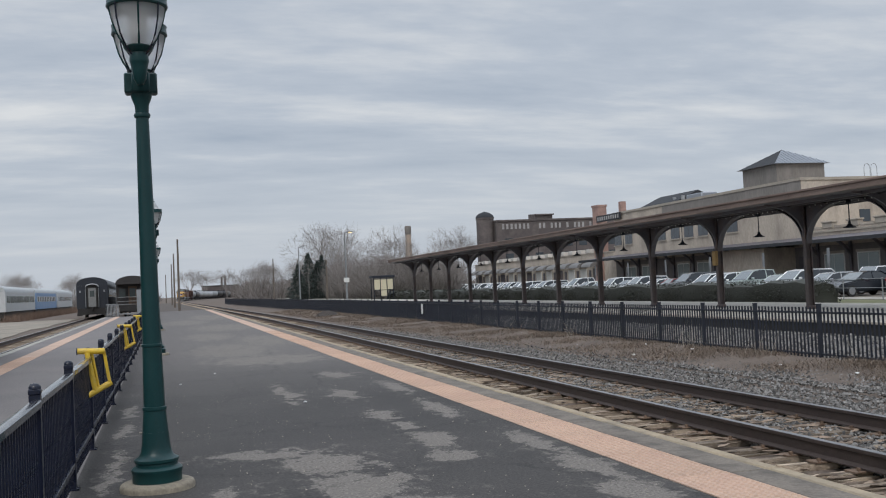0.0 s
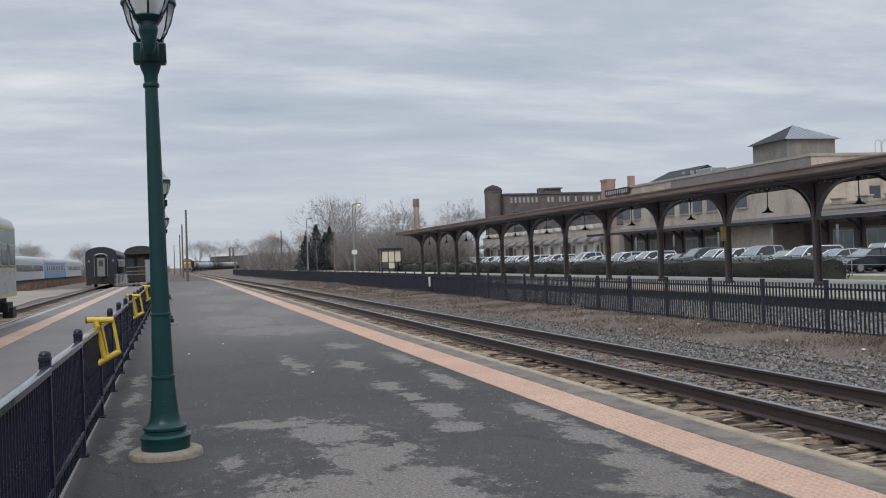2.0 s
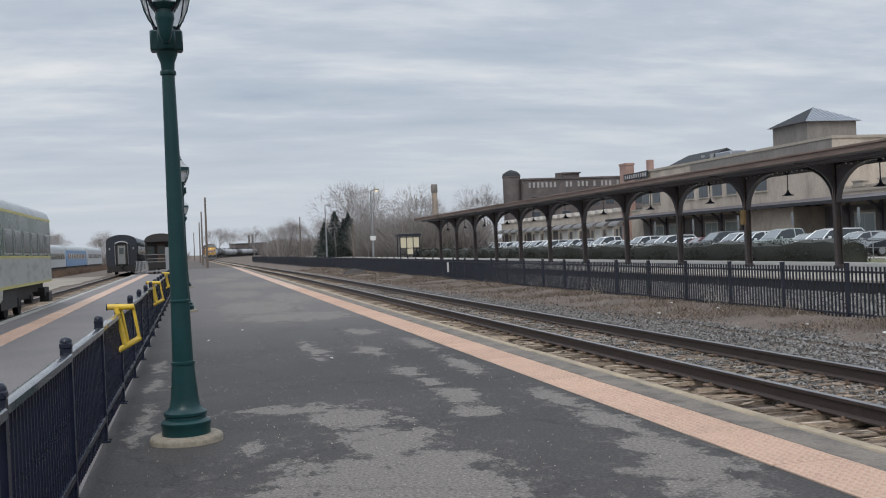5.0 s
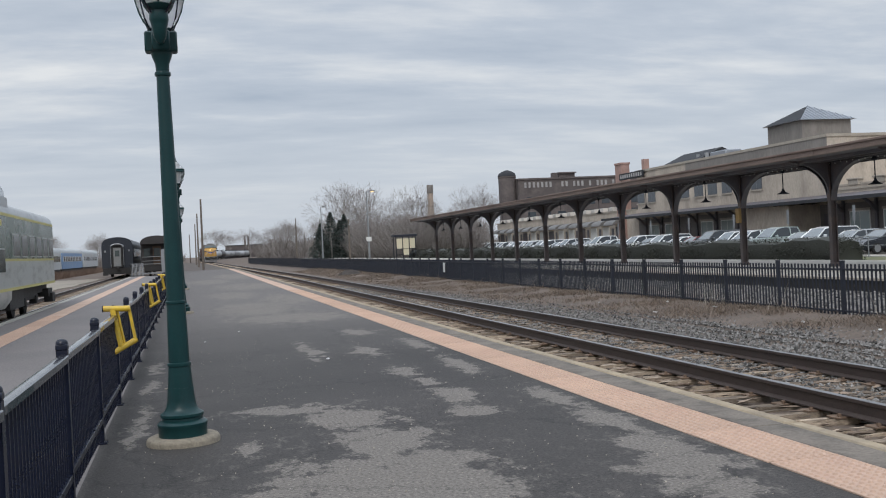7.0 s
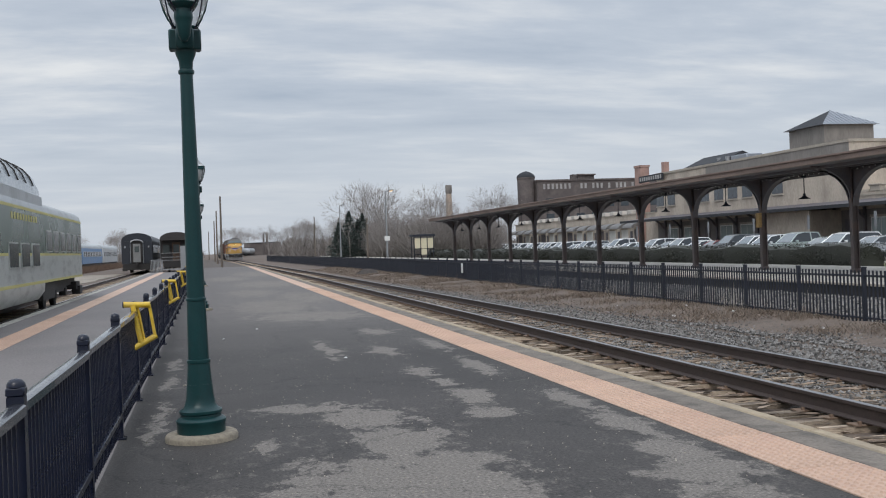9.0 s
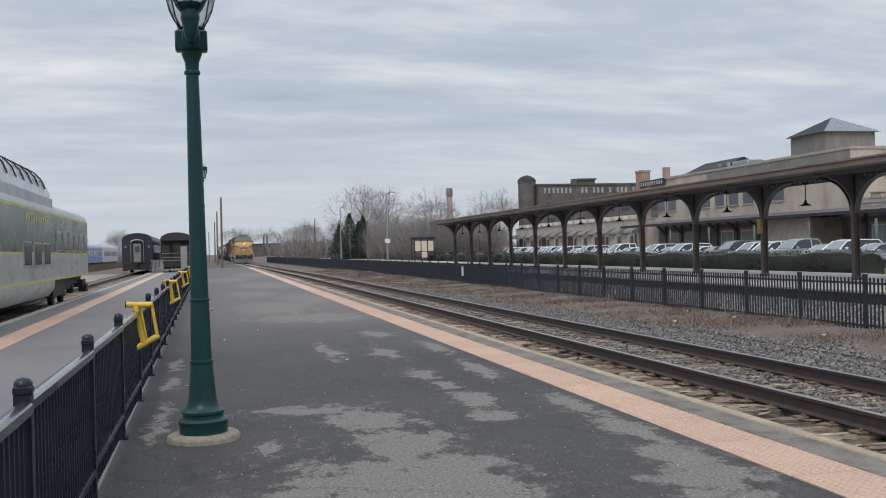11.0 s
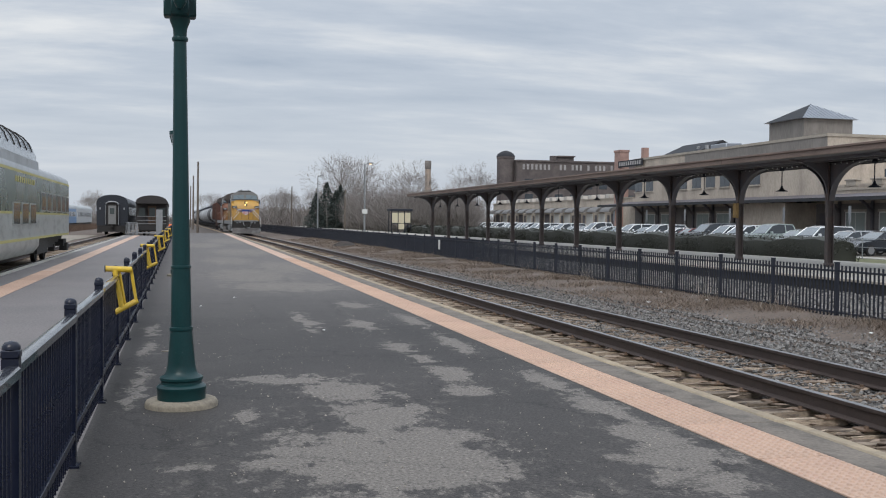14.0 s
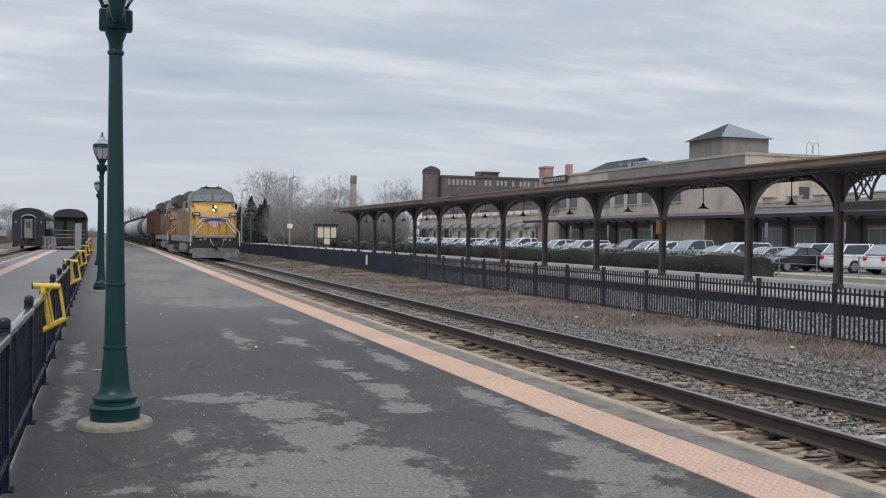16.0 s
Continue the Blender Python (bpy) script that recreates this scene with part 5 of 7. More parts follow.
def build_poles():
    for x, y, h, r, lab in ((21.1, 125.5, 8.6, 0.13, 1), (22.0, 180.0, 9.3, 0.13, 0)):
        p = thing("light_pole", pose(x, y, 0), "slim pole light" + (" with a white sign and lit lamp" if lab else " beside the far platform"), "street lamp")
        part("pole", tube(bmesh.new(), [(0, 0, -0.3), (0, 0, h)], r, 10, r * 0.6), GREY_METAL, p)
        part("arm", tube(bmesh.new(), [(0, 0, h - 0.1), (0.6, -0.4, h)], 0.05, 6), GREY_METAL, p)
        part("lamp_head", box(bmesh.new(), 0.3, 0.95, -0.65, -0.2, h - 0.05, h + 0.12, 0.02), GREY_METAL, p)
        if lab:
            part("lens", box(bmesh.new(), 0.45, 0.8, -0.56, -0.32, h - 0.10, h - 0.052), glowing("warm_lamp", (1.0, 0.62, 0.25), 2.0), p, "lit warm lens")
            part("sign_plate", box(bmesh.new(), -0.33, 0.33, -0.22, -0.17, 2.35, 2.9, 0.01), WHITE_PAINT, p, "plain white sign")
    for x, y, h in ((0.95, 137, 9.0), (0.55, 182, 9.0), (0.2, 238, 9.0), (1.0, 300, 8.5), (-1.5, 330, 8.6), (29, 240, 9.0), (22.2, 229, 9.0), (23.5, 158, 6.2)):
        p = thing("utility_pole", pose(x, y, -0.4), "bare grey wooden utility pole beside the line", "utility pole", "line-side poles")
        part("pole", tube(bmesh.new(), [(0, 0, 0), (0.05, 0, h + 0.4)], 0.17, 8, 0.11), WOOD_POLE, p)
        part("pole_band", tube(bmesh.new(), [(0.04, 0, h - 0.5), (0.04, 0, h - 0.4)], 0.13, 8), GREY_METAL, p)
    for k in range(8):
        p = thing("sign_post", pose(47.5, 49 + k * 8.6, -0.35), "upright grey parking sign on a thin post", "sign", "parking signs")
        part("post", tube(bmesh.new(), [(0, 0, 0), (0, 0, 3.0)], 0.03, 6), GREY_METAL, p)
        part("plate", box(bmesh.new(), -0.03, 0.0, -0.16, 0.16, 2.1, 3.25), GREY_METAL, p, "grey sign plate")


def build_shelter():
    s = thing("waiting_shelter", pose(24.25, 124, 0), "small dark-framed glass waiting shelter on the far platform", "shelter")
    for x, y in ((0, 0), (2.45, 0), (0, 1.8), (2.45, 1.8), (0.82, 0), (1.65, 0)):
        part("post", box(bmesh.new(), x - 0.05, x + 0.05, y - 0.05, y + 0.05, 0, 2.7), BLACK_MATT, s)
    part("roof", box(bmesh.new(), -0.2, 2.65, -0.2, 2.0, 2.7, 2.98, 0.03), BLACK_MATT, s)
    frost = material("cream_frosted_panel", (0.62, 0.56, 0.40), 0.4, var=0.08)
    for a, b, z in ((0.06, 0.77, 1.25), (0.88, 1.59, 0.45), (1.71, 2.39, 1.25)):
        part("panel", box(bmesh.new(), a, b, -0.02, 0.02, z, 2.5), frost, s, "cream frosted panel")
    part("rail", box(bmesh.new(), 0.06, 2.39, -0.03, 0.03, 1.15, 1.22), BLACK_MATT, s)
    part("bench", box(bmesh.new(), 0.2, 2.2, 1.1, 1.6, 0.42, 0.5), BLACK_MATT, s)


build_freight_house()
build_dock_house()
build_works()
build_poles()
build_shelter()



# ---- railway vehicles ----
UP_YELLOW = material("faded_yellow_loco_paint", (0.47, 0.265, 0.055), 0.45, var=0.14, scale=1.2, fine=20, bump=0.04, dirt=(0.25, 0.16, 0.065), dirt_amount=0.5, dirt_scale=1.5)
# side paint: oily grime, with the shade of the sides put into its colour
GRIMY_SHADED_YELLOW = material("oily_grimy_shaded_yellow_paint", (0.20, 0.125, 0.055), 0.55, var=0.3, scale=1.2, fine=18, bump=0.05, dirt=(0.07, 0.05, 0.038), dirt_amount=0.8, dirt_scale=1.1)
GRIMY_ORANGE = material("oily_grimy_orange_paint", (0.15, 0.062, 0.030), 0.55, var=0.3, scale=1.2, fine=18, bump=0.05, dirt=(0.05, 0.036, 0.03), dirt_amount=0.8, dirt_scale=1.1)
SOOTY_ROOF = material("sooty_brown_loco_roof", (0.075, 0.062, 0.056), 0.7, var=0.3, scale=1.5, fine=20, bump=0.08)
LOCO_GREY = material("loco_roof_grey", (0.20, 0.205, 0.205), 0.55, var=0.18, scale=1.2, fine=20, bump=0.05, dirt=(0.10, 0.09, 0.08), dirt_amount=0.5)
LOCO_ORANGE = material("dull_orange_loco_paint", (0.17, 0.066, 0.032), 0.5, var=0.2, scale=1.2, fine=20, bump=0.04, dirt=(0.13, 0.07, 0.04), dirt_amount=0.6)
HOPPER_BROWN = material("oxide_brown_paint", (0.085, 0.038, 0.028), 0.75, var=0.25, scale=1.0, fine=15, bump=0.08, dirt=(0.05, 0.04, 0.035), dirt_amount=0.6)
TANK_GREY = material("grimy_pale_tank_paint", (0.40, 0.41, 0.42), 0.5, var=0.18, scale=0.8, fine=12, bump=0.05, dirt=(0.13, 0.12, 0.115), dirt_amount=0.75, dirt_scale=0.6, per_object=0.35)
TANK_BLACK = material("black_tank_paint", (0.022, 0.022, 0.024), 0.45, var=0.3, scale=1.0, fine=12, bump=0.05, dirt=(0.09, 0.085, 0.08), dirt_amount=0.4)
BLUE_PAINT = material("emblem_blue", (0.03, 0.07, 0.28), 0.5)
RED_PAINT = material("emblem_red", (0.50, 0.05, 0.04), 0.5)
SILVER = material("fluted_silver_side", (0.48, 0.50, 0.51), 0.45, 0.3, var=0.12, scale=0.6, fine=10, bump=0.03, dirt=(0.22, 0.22, 0.22), dirt_amount=0.4)
COACH_GREEN = material("dark_green_coach_paint", (0.085, 0.122, 0.098), 0.27, var=0.15, scale=0.6, fine=12, bump=0.02, dirt=(0.115, 0.145, 0.12), dirt_amount=0.4)
COACH_GREY = material("olive_grey_coach_paint", (0.44, 0.455, 0.43), 0.33, var=0.12, scale=0.6, fine=12, bump=0.02, dirt=(0.13, 0.13, 0.12), dirt_amount=0.5, stretch=(1, 1, 3))
COACH_ROOF = material("silver_grey_coach_roof", (0.42, 0.435, 0.44), 0.5, 0.1, var=0.12, scale=0.8, fine=14, bump=0.03, dirt=(0.20, 0.20, 0.20), dirt_amount=0.5)
STRIPE_YELLOW = material("coach_stripe_yellow", (0.52, 0.47, 0.17), 0.5, var=0.1)
COACH_DARK = material("dark_slate_coach_paint", (0.017, 0.021, 0.030), 0.42, var=0.2, scale=0.8, fine=14, bump=0.04)
COACH_BROWN = material("tarnished_black_brown_paint", (0.030, 0.026, 0.026), 0.6, var=0.25, scale=0.8, fine=14, bump=0.05)
COACH_WINDOW = glass_dark("coach_window_glass", (0.055, 0.07, 0.07), 0.12)
COACH_BLUE = material("pale_blue_coach_paint", (0.17, 0.29, 0.48), 0.5, var=0.15, scale=0.8, fine=12, bump=0.02, dirt=(0.32, 0.38, 0.46), dirt_amount=0.5)
COACH_WHITE = material("off_white_coach_paint", (0.52, 0.53, 0.53), 0.5, var=0.12, scale=0.8, fine=12, bump=0.02)
HEADLIGHT = glowing("lit_headlight", (1.0, 0.70, 0.22), 2.5)
# pale blue base stands in for sky reflected in the windscreens
CAB_GLASS = glass_dark("sky_pale_cab_glass", (0.20, 0.26, 0.30), 0.08)


def truck(parent, y, axles, half, gauge=0.755, r=0.46, wide=1.12):
    """A bogie: side frames, wheelsets, springs and axle boxes."""
    t = part("truck", box(bmesh.new(), -0.5, 0.5, y - 0.35, y + 0.35, 0.45, 0.85), DARK_STEEL, parent)
    for s in (-1, 1):
        bm = bmesh.new()
        prism(bm, [(y - half, 0.42), (y - half, 0.62), (y - half * 0.55, 0.84), (y + half * 0.55, 0.84), (y + half, 0.62), (y + half, 0.42), (y + half * 0.45, 0.52), (y - half * 0.45, 0.52)], "x", s * wide - 0.07, s * wide + 0.07)
        part("side_frame", bm, DARK_STEEL, t)
        for a in axles:
            bm = tube(bmesh.new(), [(s * (gauge - 0.04), y + a, r), (s * (gauge + 0.09), y + a, r)], r, 18)
            tube(bm, [(s * (gauge - 0.06), y + a, r), (s * (gauge - 0.04), y + a, r)], r + 0.03, 18)
            part("wheel", bm, DARK_STEEL, t)
            part("axle_box", box(bmesh.new(), s * wide - 0.12, s * wide + 0.12, y + a - 0.14, y + a + 0.14, 0.34, 0.62, 0.02), DARK_STEEL, t)


def coupler(parent, y, s):
    part("coupler", box(bmesh.new(), -0.11, 0.11, min(y, y + s * 0.75), max(y, y + s * 0.75), 0.75, 1.02, 0.03), DARK_STEEL, parent)


def body_of(pts, y0, y1, name, m, parent, label=""):
    return part(name, prism(bmesh.new(), pts, "y", y0, y1), m, parent, label)


def locomotive(name, paint, grimy, label, emblem):
    """Nose towards -y, origin on the rail under the front coupler."""
    t = thing(name, None, label, "locomotive")
    L = 22.3
    # underframe, deck, plough
    part("underframe", box(bmesh.new(), -1.45, 1.45, 0.9, L - 0.5, 1.05, 1.45, 0.03), LOCO_GREY, t)
    part("fuel_tank", box(bmesh.new(), -1.35, 1.35, 8.0, 14.2, 0.25, 1.04, 0.15), LOCO_GREY, t)
    part("pilot", box(bmesh.new(), -1.5, 1.5, 0.55, 0.88, 0.62, 1.48, 0.03), DARK_STEEL, t)
    bm = bmesh.new()
    rows = [[(-1.5, 0.50, 0.70), (0, 0.18, 0.70), (1.5, 0.50, 0.70)], [(-1.55, 0.22, 0.10), (0, -0.15, 0.10), (1.55, 0.22, 0.10)]]
    vs = [[bm.verts.new(p) for p in r] for r in rows]
    back = [[bm.verts.new((x, y + 0.08, z)) for x, y, z in r] for r in rows]
    for i in range(2):
        bm.faces.new((vs[0][i], vs[1][i], vs[1][i + 1], vs[0][i + 1]))
        bm.faces.new((back[0][i + 1], back[1][i + 1], back[1][i], back[0][i]))
        bm.faces.new((vs[0][i], vs[0][i + 1], back[0][i + 1], back[0][i]))
        bm.faces.new((vs[1][i + 1], vs[1][i], back[1][i], back[1][i + 1]))
    part("snow_plough", bm, material("scraped_plough_steel", (0.075, 0.07, 0.068), 0.6, 0.4, var=0.35, dirt=(0.20, 0.19, 0.185), dirt_amount=0.45, dirt_scale=2.5), t, "scraped grey snow plough")
    coupler(t, 0.55, -1)
    # nose: wide, with a sloped upper edge
    part("nose", prism(bmesh.new(), [(0.95, 1.48), (0.95, 2.75), (1.25, 3.20), (2.5, 3.62), (2.5, 1.48)], "x", -1.28, 1.28), paint, t)
    for s in (-1, 1):
        part("nose_cheek", prism(bmesh.new(), [(1.25, 1.48), (1.25, 2.70), (1.5, 3.05), (2.5, 3.40), (2.5, 1.48)], "x", s * 1.283, s * 1.52), paint, t)
    # cab
    cab = [(-1.56, 1.48), (-1.56, 3.75), (-1.40, 4.28), (-0.85, 4.60), (0.85, 4.60), (1.40, 4.28), (1.56, 3.75), (1.56, 1.48)]
    body_of(cab, 2.5, 4.9, "cab", LOCO_GREY, t)
    # on the yellow engine this paint holds the sides' shade too
    body_of([(-1.575, 1.5), (-1.575, 3.55), (1.575, 3.55), (1.575, 1.5)], 2.48, 4.88, "cab_side", grimy, t)
    part("cab_front", box(bmesh.new(), -1.55, 1.55, 2.462, 2.478, 1.5, 3.55), paint, t)
    part("visor", prism(bmesh.new(), [(-1.40, 3.56), (-0.6, 3.70), (0.6, 3.70), (1.40, 3.56), (1.40, 3.50), (-1.40, 3.50)], "y", 2.3, 2.479), paint, t)
    for s in (-1, 1):
        part("windscreen", prism(bmesh.new(), [(s * 0.10, 3.76), (s * 1.36, 3.76), (s * 1.28, 4.16), (s * 0.10, 4.24)], "y", 2.45, 2.499), CAB_GLASS, t)
        part("side_window", box(bmesh.new(), s * 1.585 - 0.012, s * 1.585 + 0.012, 3.0, 4.5, 3.1, 3.75), WINDOW_GLASS, t)
        nb = part("number_board", prism(bmesh.new(), [(s * 0.98, 2.78), (s * 1.50, 2.78), (s * 1.50, 3.02), (s * 0.98, 3.02)], "y", 0.93, 1.3), BLACK_MATT, t, "black number board with plain bars")
        for k in range(4):
            part("digit_bar", box(bmesh.new(), s * 1.24 - 0.19 + k * 0.10, s * 1.24 - 0.13 + k * 0.10, 0.918, 0.929, 2.84, 2.96), WHITE_PAINT, nb)
        part("ditch_light", tube(bmesh.new(), [(s * 0.68, 0.53, 1.30), (s * 0.68, 0.56, 1.30)], 0.10, 12), GREY_METAL, t)
        # white handrails sloping down from the nose to the steps
        pts = [(s * 0.55, 0.80, 2.62), (s * 0.85, 0.78, 2.62), (s * 1.02, 0.75, 2.40), (s * 1.62, 0.55, 1.75), (s * 1.66, 0.55, 0.85)]
        part("handrail", tube(bmesh.new(), pts, 0.028, 6), WHITE_PAINT, t)
        pts = [(s * 0.80, 0.79, 2.62), (s * 0.80, 0.77, 2.30), (s * 1.42, 0.56, 1.66)]
        part("handrail", tube(bmesh.new(), pts, 0.024, 6), WHITE_PAINT, t)
        part("step_guard", box(bmesh.new(), s * 1.45 - 0.2, s * 1.45 + 0.2, 0.56, 1.2, 0.35, 0.6), GREY_METAL, t)
        part("mirror", box(bmesh.new(), s * 1.72 - 0.08, s * 1.72 + 0.08, 3.0, 3.05, 3.3, 3.7), BLACK_MATT, t)
        # walkway rails along the hood
        part("walkway_rail", tube(bmesh.new(), [(s * 1.5, 5.2, 2.5), (s * 1.5, L - 1.6, 2.5)], 0.022, 5), paint, t)
        for k in range(9):
            part("stanchion", tube(bmesh.new(), [(s * 1.5, 5.3 + k * 1.9, 1.46), (s * 1.5, 5.3 + k * 1.9, 2.5)], 0.018, 5), paint, t)
    hl = part("headlight", box(bmesh.new(), -0.14, 0.14, 1.10, 1.30, 3.03, 3.50, 0.02), BLACK_MATT, t, "lit twin headlight")
    for x, z in ((-0.055, 3.15), (0.055, 3.38)):
        part("headlight_lens", tube(bmesh.new(), [(x, 1.06, z), (x, 1.098, z)], 0.08, 14), HEADLIGHT, hl)
    part("nose_door", box(bmesh.new(), 0.35, 0.80, 0.925, 0.949, 1.6, 2.4, 0.006), paint, t)
    for x in (-0.45, 0.30, 0.82):
        part("grab_iron", tube(bmesh.new(), [(x, 0.87, 1.62), (x, 0.87, 2.55)], 0.018, 5), BLACK_MATT, t)
    part("air_hose", tube(bmesh.new(), [(-0.35, 0.45, 1.38), (-0.28, 0.30, 1.05), (0.05, 0.22, 0.72), (0.42, 0.30, 0.72), (0.55, 0.45, 1.15), (0.5, 0.5, 1.4)], 0.03, 6), GREY_METAL, t)
    if emblem:
        e = part("emblem", prism(bmesh.new(), [(-0.42, 2.66), (0.42, 2.66), (0.40, 2.28), (0, 2.04), (-0.40, 2.28)], "y", 0.915, 0.948), WHITE_PAINT, t, "plain shield shape in blue, white and red")
        part("band", box(bmesh.new(), -0.425, 0.425, 0.90, 0.914, 2.44, 2.66), BLUE_PAINT, e)
        for k in range(5):
            part("stripe", box(bmesh.new(), -0.29 + k * 0.13, -0.24 + k * 0.13, 0.90, 0.914, 2.2 - 0.05 * (k in (1, 2, 3)), 2.43), RED_PAINT, e)
        for q in (-1, 1):
            for k in range(4):
                part("wing", prism(bmesh.new(), [(q * 0.46, 2.70 - k * 0.10), (q * (1.24 - k * 0.16), 2.73 - k * 0.09), (q * (1.20 - k * 0.16), 2.69 - k * 0.09), (q * 0.46, 2.65 - k * 0.10)], "y", 0.92, 0.948), BLUE_PAINT, e)
    # grille slots and lamps under the nose, seams of the windscreen
    part("anticlimber", box(bmesh.new(), -1.35, 1.35, 0.45, 0.56, 1.36, 1.50, 0.02), LOCO_GREY, t)
    for q in (-1, 1):
        part("marker_lamp", tube(bmesh.new(), [(q * 0.98, 0.50, 1.24), (q * 0.98, 0.56, 1.24)], 0.08, 10), GREY_METAL, t)
        part("windscreen_frame", box(bmesh.new(), q * 0.74 - 0.70, q * 0.74 + 0.70, 2.470, 2.492, 3.70, 3.76), BLACK_MATT, t)
        part("wiper", tube(bmesh.new(), [(q * 0.5, 2.44, 3.76), (q * 0.85, 2.44, 4.1)], 0.014, 4), BLACK_MATT, t)
        part("horn_pipe", tube(bmesh.new(), [(q * 0.4, 2.9, 4.73), (q * 0.4, 2.5, 4.78)], 0.05, 6), BLACK_MATT, t)
    # long hood
    body_of([(-1.02, 1.46), (-1.02, 3.95), (-0.85, 4.25), (0.85, 4.25), (1.02, 3.95), (1.02, 1.46)], 4.91, L - 1.4, "hood", grimy, t)
    body_of([(-1.0, 4.0), (-0.86, 4.27), (0.86, 4.27), (1.0, 4.0)], 4.92, L - 1.5, "hood_roof", SOOTY_ROOF, t)
    for s in (-1, 1):
        for k in range(9):
            part("hood_door", box(bmesh.new(), s * 1.03 - 0.012, s * 1.03 + 0.012, 5.3 + k * 1.25, 6.35 + k * 1.25, 1.7, 3.4), grimy, t)
        part("grille", box(bmesh.new(), s * 1.05 - 0.012, s * 1.05 + 0.012, 6.0, 9.0, 3.3, 3.9), DARK_STEEL, t)
    # roof gear, exhaust, flared radiators
    part("roof_box", box(bmesh.new(), -0.7, 0.7, 2.7, 4.4, 4.605, 4.72, 0.03), BLACK_MATT, t)
    part("dynamic_brake_box", box(bmesh.new(), -1.35, 1.35, 6.0, 10.2, 4.0, 4.55, 0.08), SOOTY_ROOF, t)
    part("exhaust", box(bmesh.new(), -0.5, 0.5, 12.2, 13.2, 4.26, 4.5), DARK_STEEL, t)
    body_of([(-1.05, 3.6), (-1.55, 4.0), (-1.55, 4.45), (-1.3, 4.6), (1.3, 4.6), (1.55, 4.45), (1.55, 4.0), (1.05, 3.6)], 15.2, L - 1.6, "radiator_wing", SOOTY_ROOF, t)
    for y in (4.2, L - 4.2):
        truck(t, y, (-1.85, 0, 1.85), 2.5, r=0.53, wide=1.2)
    coupler(t, L - 0.5, 1)
    for o in t.children_recursive:  # full height over the rail 5.05 m
        o.data.transform(Matrix.Diagonal((1, 1, 1.065, 1)))
    return t, L + 0.3


def hopper():
    t = thing("hopper_car", None, "oxide brown covered hopper car with ribbed sides", "freight car")
    L = 16.5
    body_of([(-1.5, 1.6), (-1.6, 1.8), (-1.6, 4.2), (-1.2, 4.55), (1.2, 4.55), (1.6, 4.2), (1.6, 1.8), (1.5, 1.6)], 0.6, L - 0.6, "body", HOPPER_BROWN, t)
    for s in (-1, 1):
        for k in range(14):
            part("rib", box(bmesh.new(), s * 1.63 - 0.03, s * 1.63 + 0.03, 1.0 + k * 1.1, 1.12 + k * 1.1, 1.7, 4.2), HOPPER_BROWN, t)
    for k in range(3):
        y = 3.6 + k * 4.6
        part("hopper_bay", prism(bmesh.new(), [(y - 1.9, 1.6), (y + 1.9, 1.6), (y + 0.4, 0.5), (y - 0.4, 0.5)], "x", -1.2, 1.2), HOPPER_BROWN, t)
    part("roof_walk", box(bmesh.new(), -0.35, 0.35, 0.8, L - 0.8, 4.62, 4.68), GREY_METAL, t)
    for y in (2.2, L - 2.2):
        truck(t, y, (-0.9, 0.9), 1.3)
    coupler(t, 0.6, -1)
    coupler(t, L - 0.6, 1)
    return t, L


def tank_car(paint, label):
    t = thing("tank_car", None, label, "tank car", "tank cars of the freight train")
    L = 17.2
    bm = bmesh.new()
    n = 22
    prof = [(0.55, 0.02), (0.62, 0.55), (0.80, 1.05), (1.10, 1.36), (1.5, 1.49)]
    prof = prof + [(L - y, r) for y, r in prof[::-1]]
    rings = [[bm.verts.new((r * math.cos(2 * math.pi * k / n), y, 2.60 + r * math.sin(2 * math.pi * k / n))) for k in range(n)] for y, r in prof]
    for a, b in zip(rings, rings[1:]):
        for k in range(n):
            bm.faces.new((a[k], b[k], b[(k + 1) % n], a[(k + 1) % n])).smooth = True
    bm.faces.new(rings[0])
    bm.faces.new(rings[-1][::-1])
    part("tank", bm, paint, t)
    for y in (4.2, 8.6, 13.0):
        bm = bmesh.new()
        pts = [(1.505 * math.cos(a), y, 2.6 + 1.505 * math.sin(a)) for a in [2 * math.pi * k / 24 for k in range(25)]]
        part("tank_band", tube(bm, pts, 0.03, 4, caps=False), paint, t)
    part("dome_platform", box(bmesh.new(), -1.0, 1.0, L / 2 - 1.3, L / 2 + 1.3, 4.08, 4.16), BLACK_MATT, t)
    part("valve_dome", lathe(bmesh.new(), [(0.5, 4.0), (0.5, 4.5), (0.4, 4.6)], 14, 0, 0, L / 2), BLACK_MATT, t, "", True)
    for s in (-1, 1):
        part("platform_rail", tube(bmesh.new(), [(s * 1.0, L / 2 - 1.3, 4.16), (s * 1.0, L / 2 - 1.3, 4.75), (s * 1.0, L / 2 + 1.3, 4.75), (s * 1.0, L / 2 + 1.3, 4.16)], 0.03, 5), BLACK_MATT, t)
        part("sill", box(bmesh.new(), s * 1.1 - 0.1, s * 1.1 + 0.1, 0.3, L - 0.3, 1.0, 1.12), BLACK_MATT, t)
        part("end_sill", box(bmesh.new(), -1.3, 1.3, 0.3 if s < 0 else L - 2.9, 2.9 if s < 0 else L - 0.3, 0.9, 1.14), BLACK_MATT, t)
    for y in (2.1, L - 2.1):
        truck(t, y, (-0.9, 0.9), 1.3)
    coupler(t, 0.4, -1)
    coupler(t, L - 0.4, 1)
    return t, L


def roof_of(parent, y0, y1, half, eave, crown, m, name="roof", n=13):
    pts = [(half * math.cos(math.pi * k / (n - 1)), eave + (crown - eave) * math.sin(math.pi * k / (n - 1)) ** 0.8) for k in range(n)]
    o = body_of(pts, y0, y1, name, m, parent)
    return o


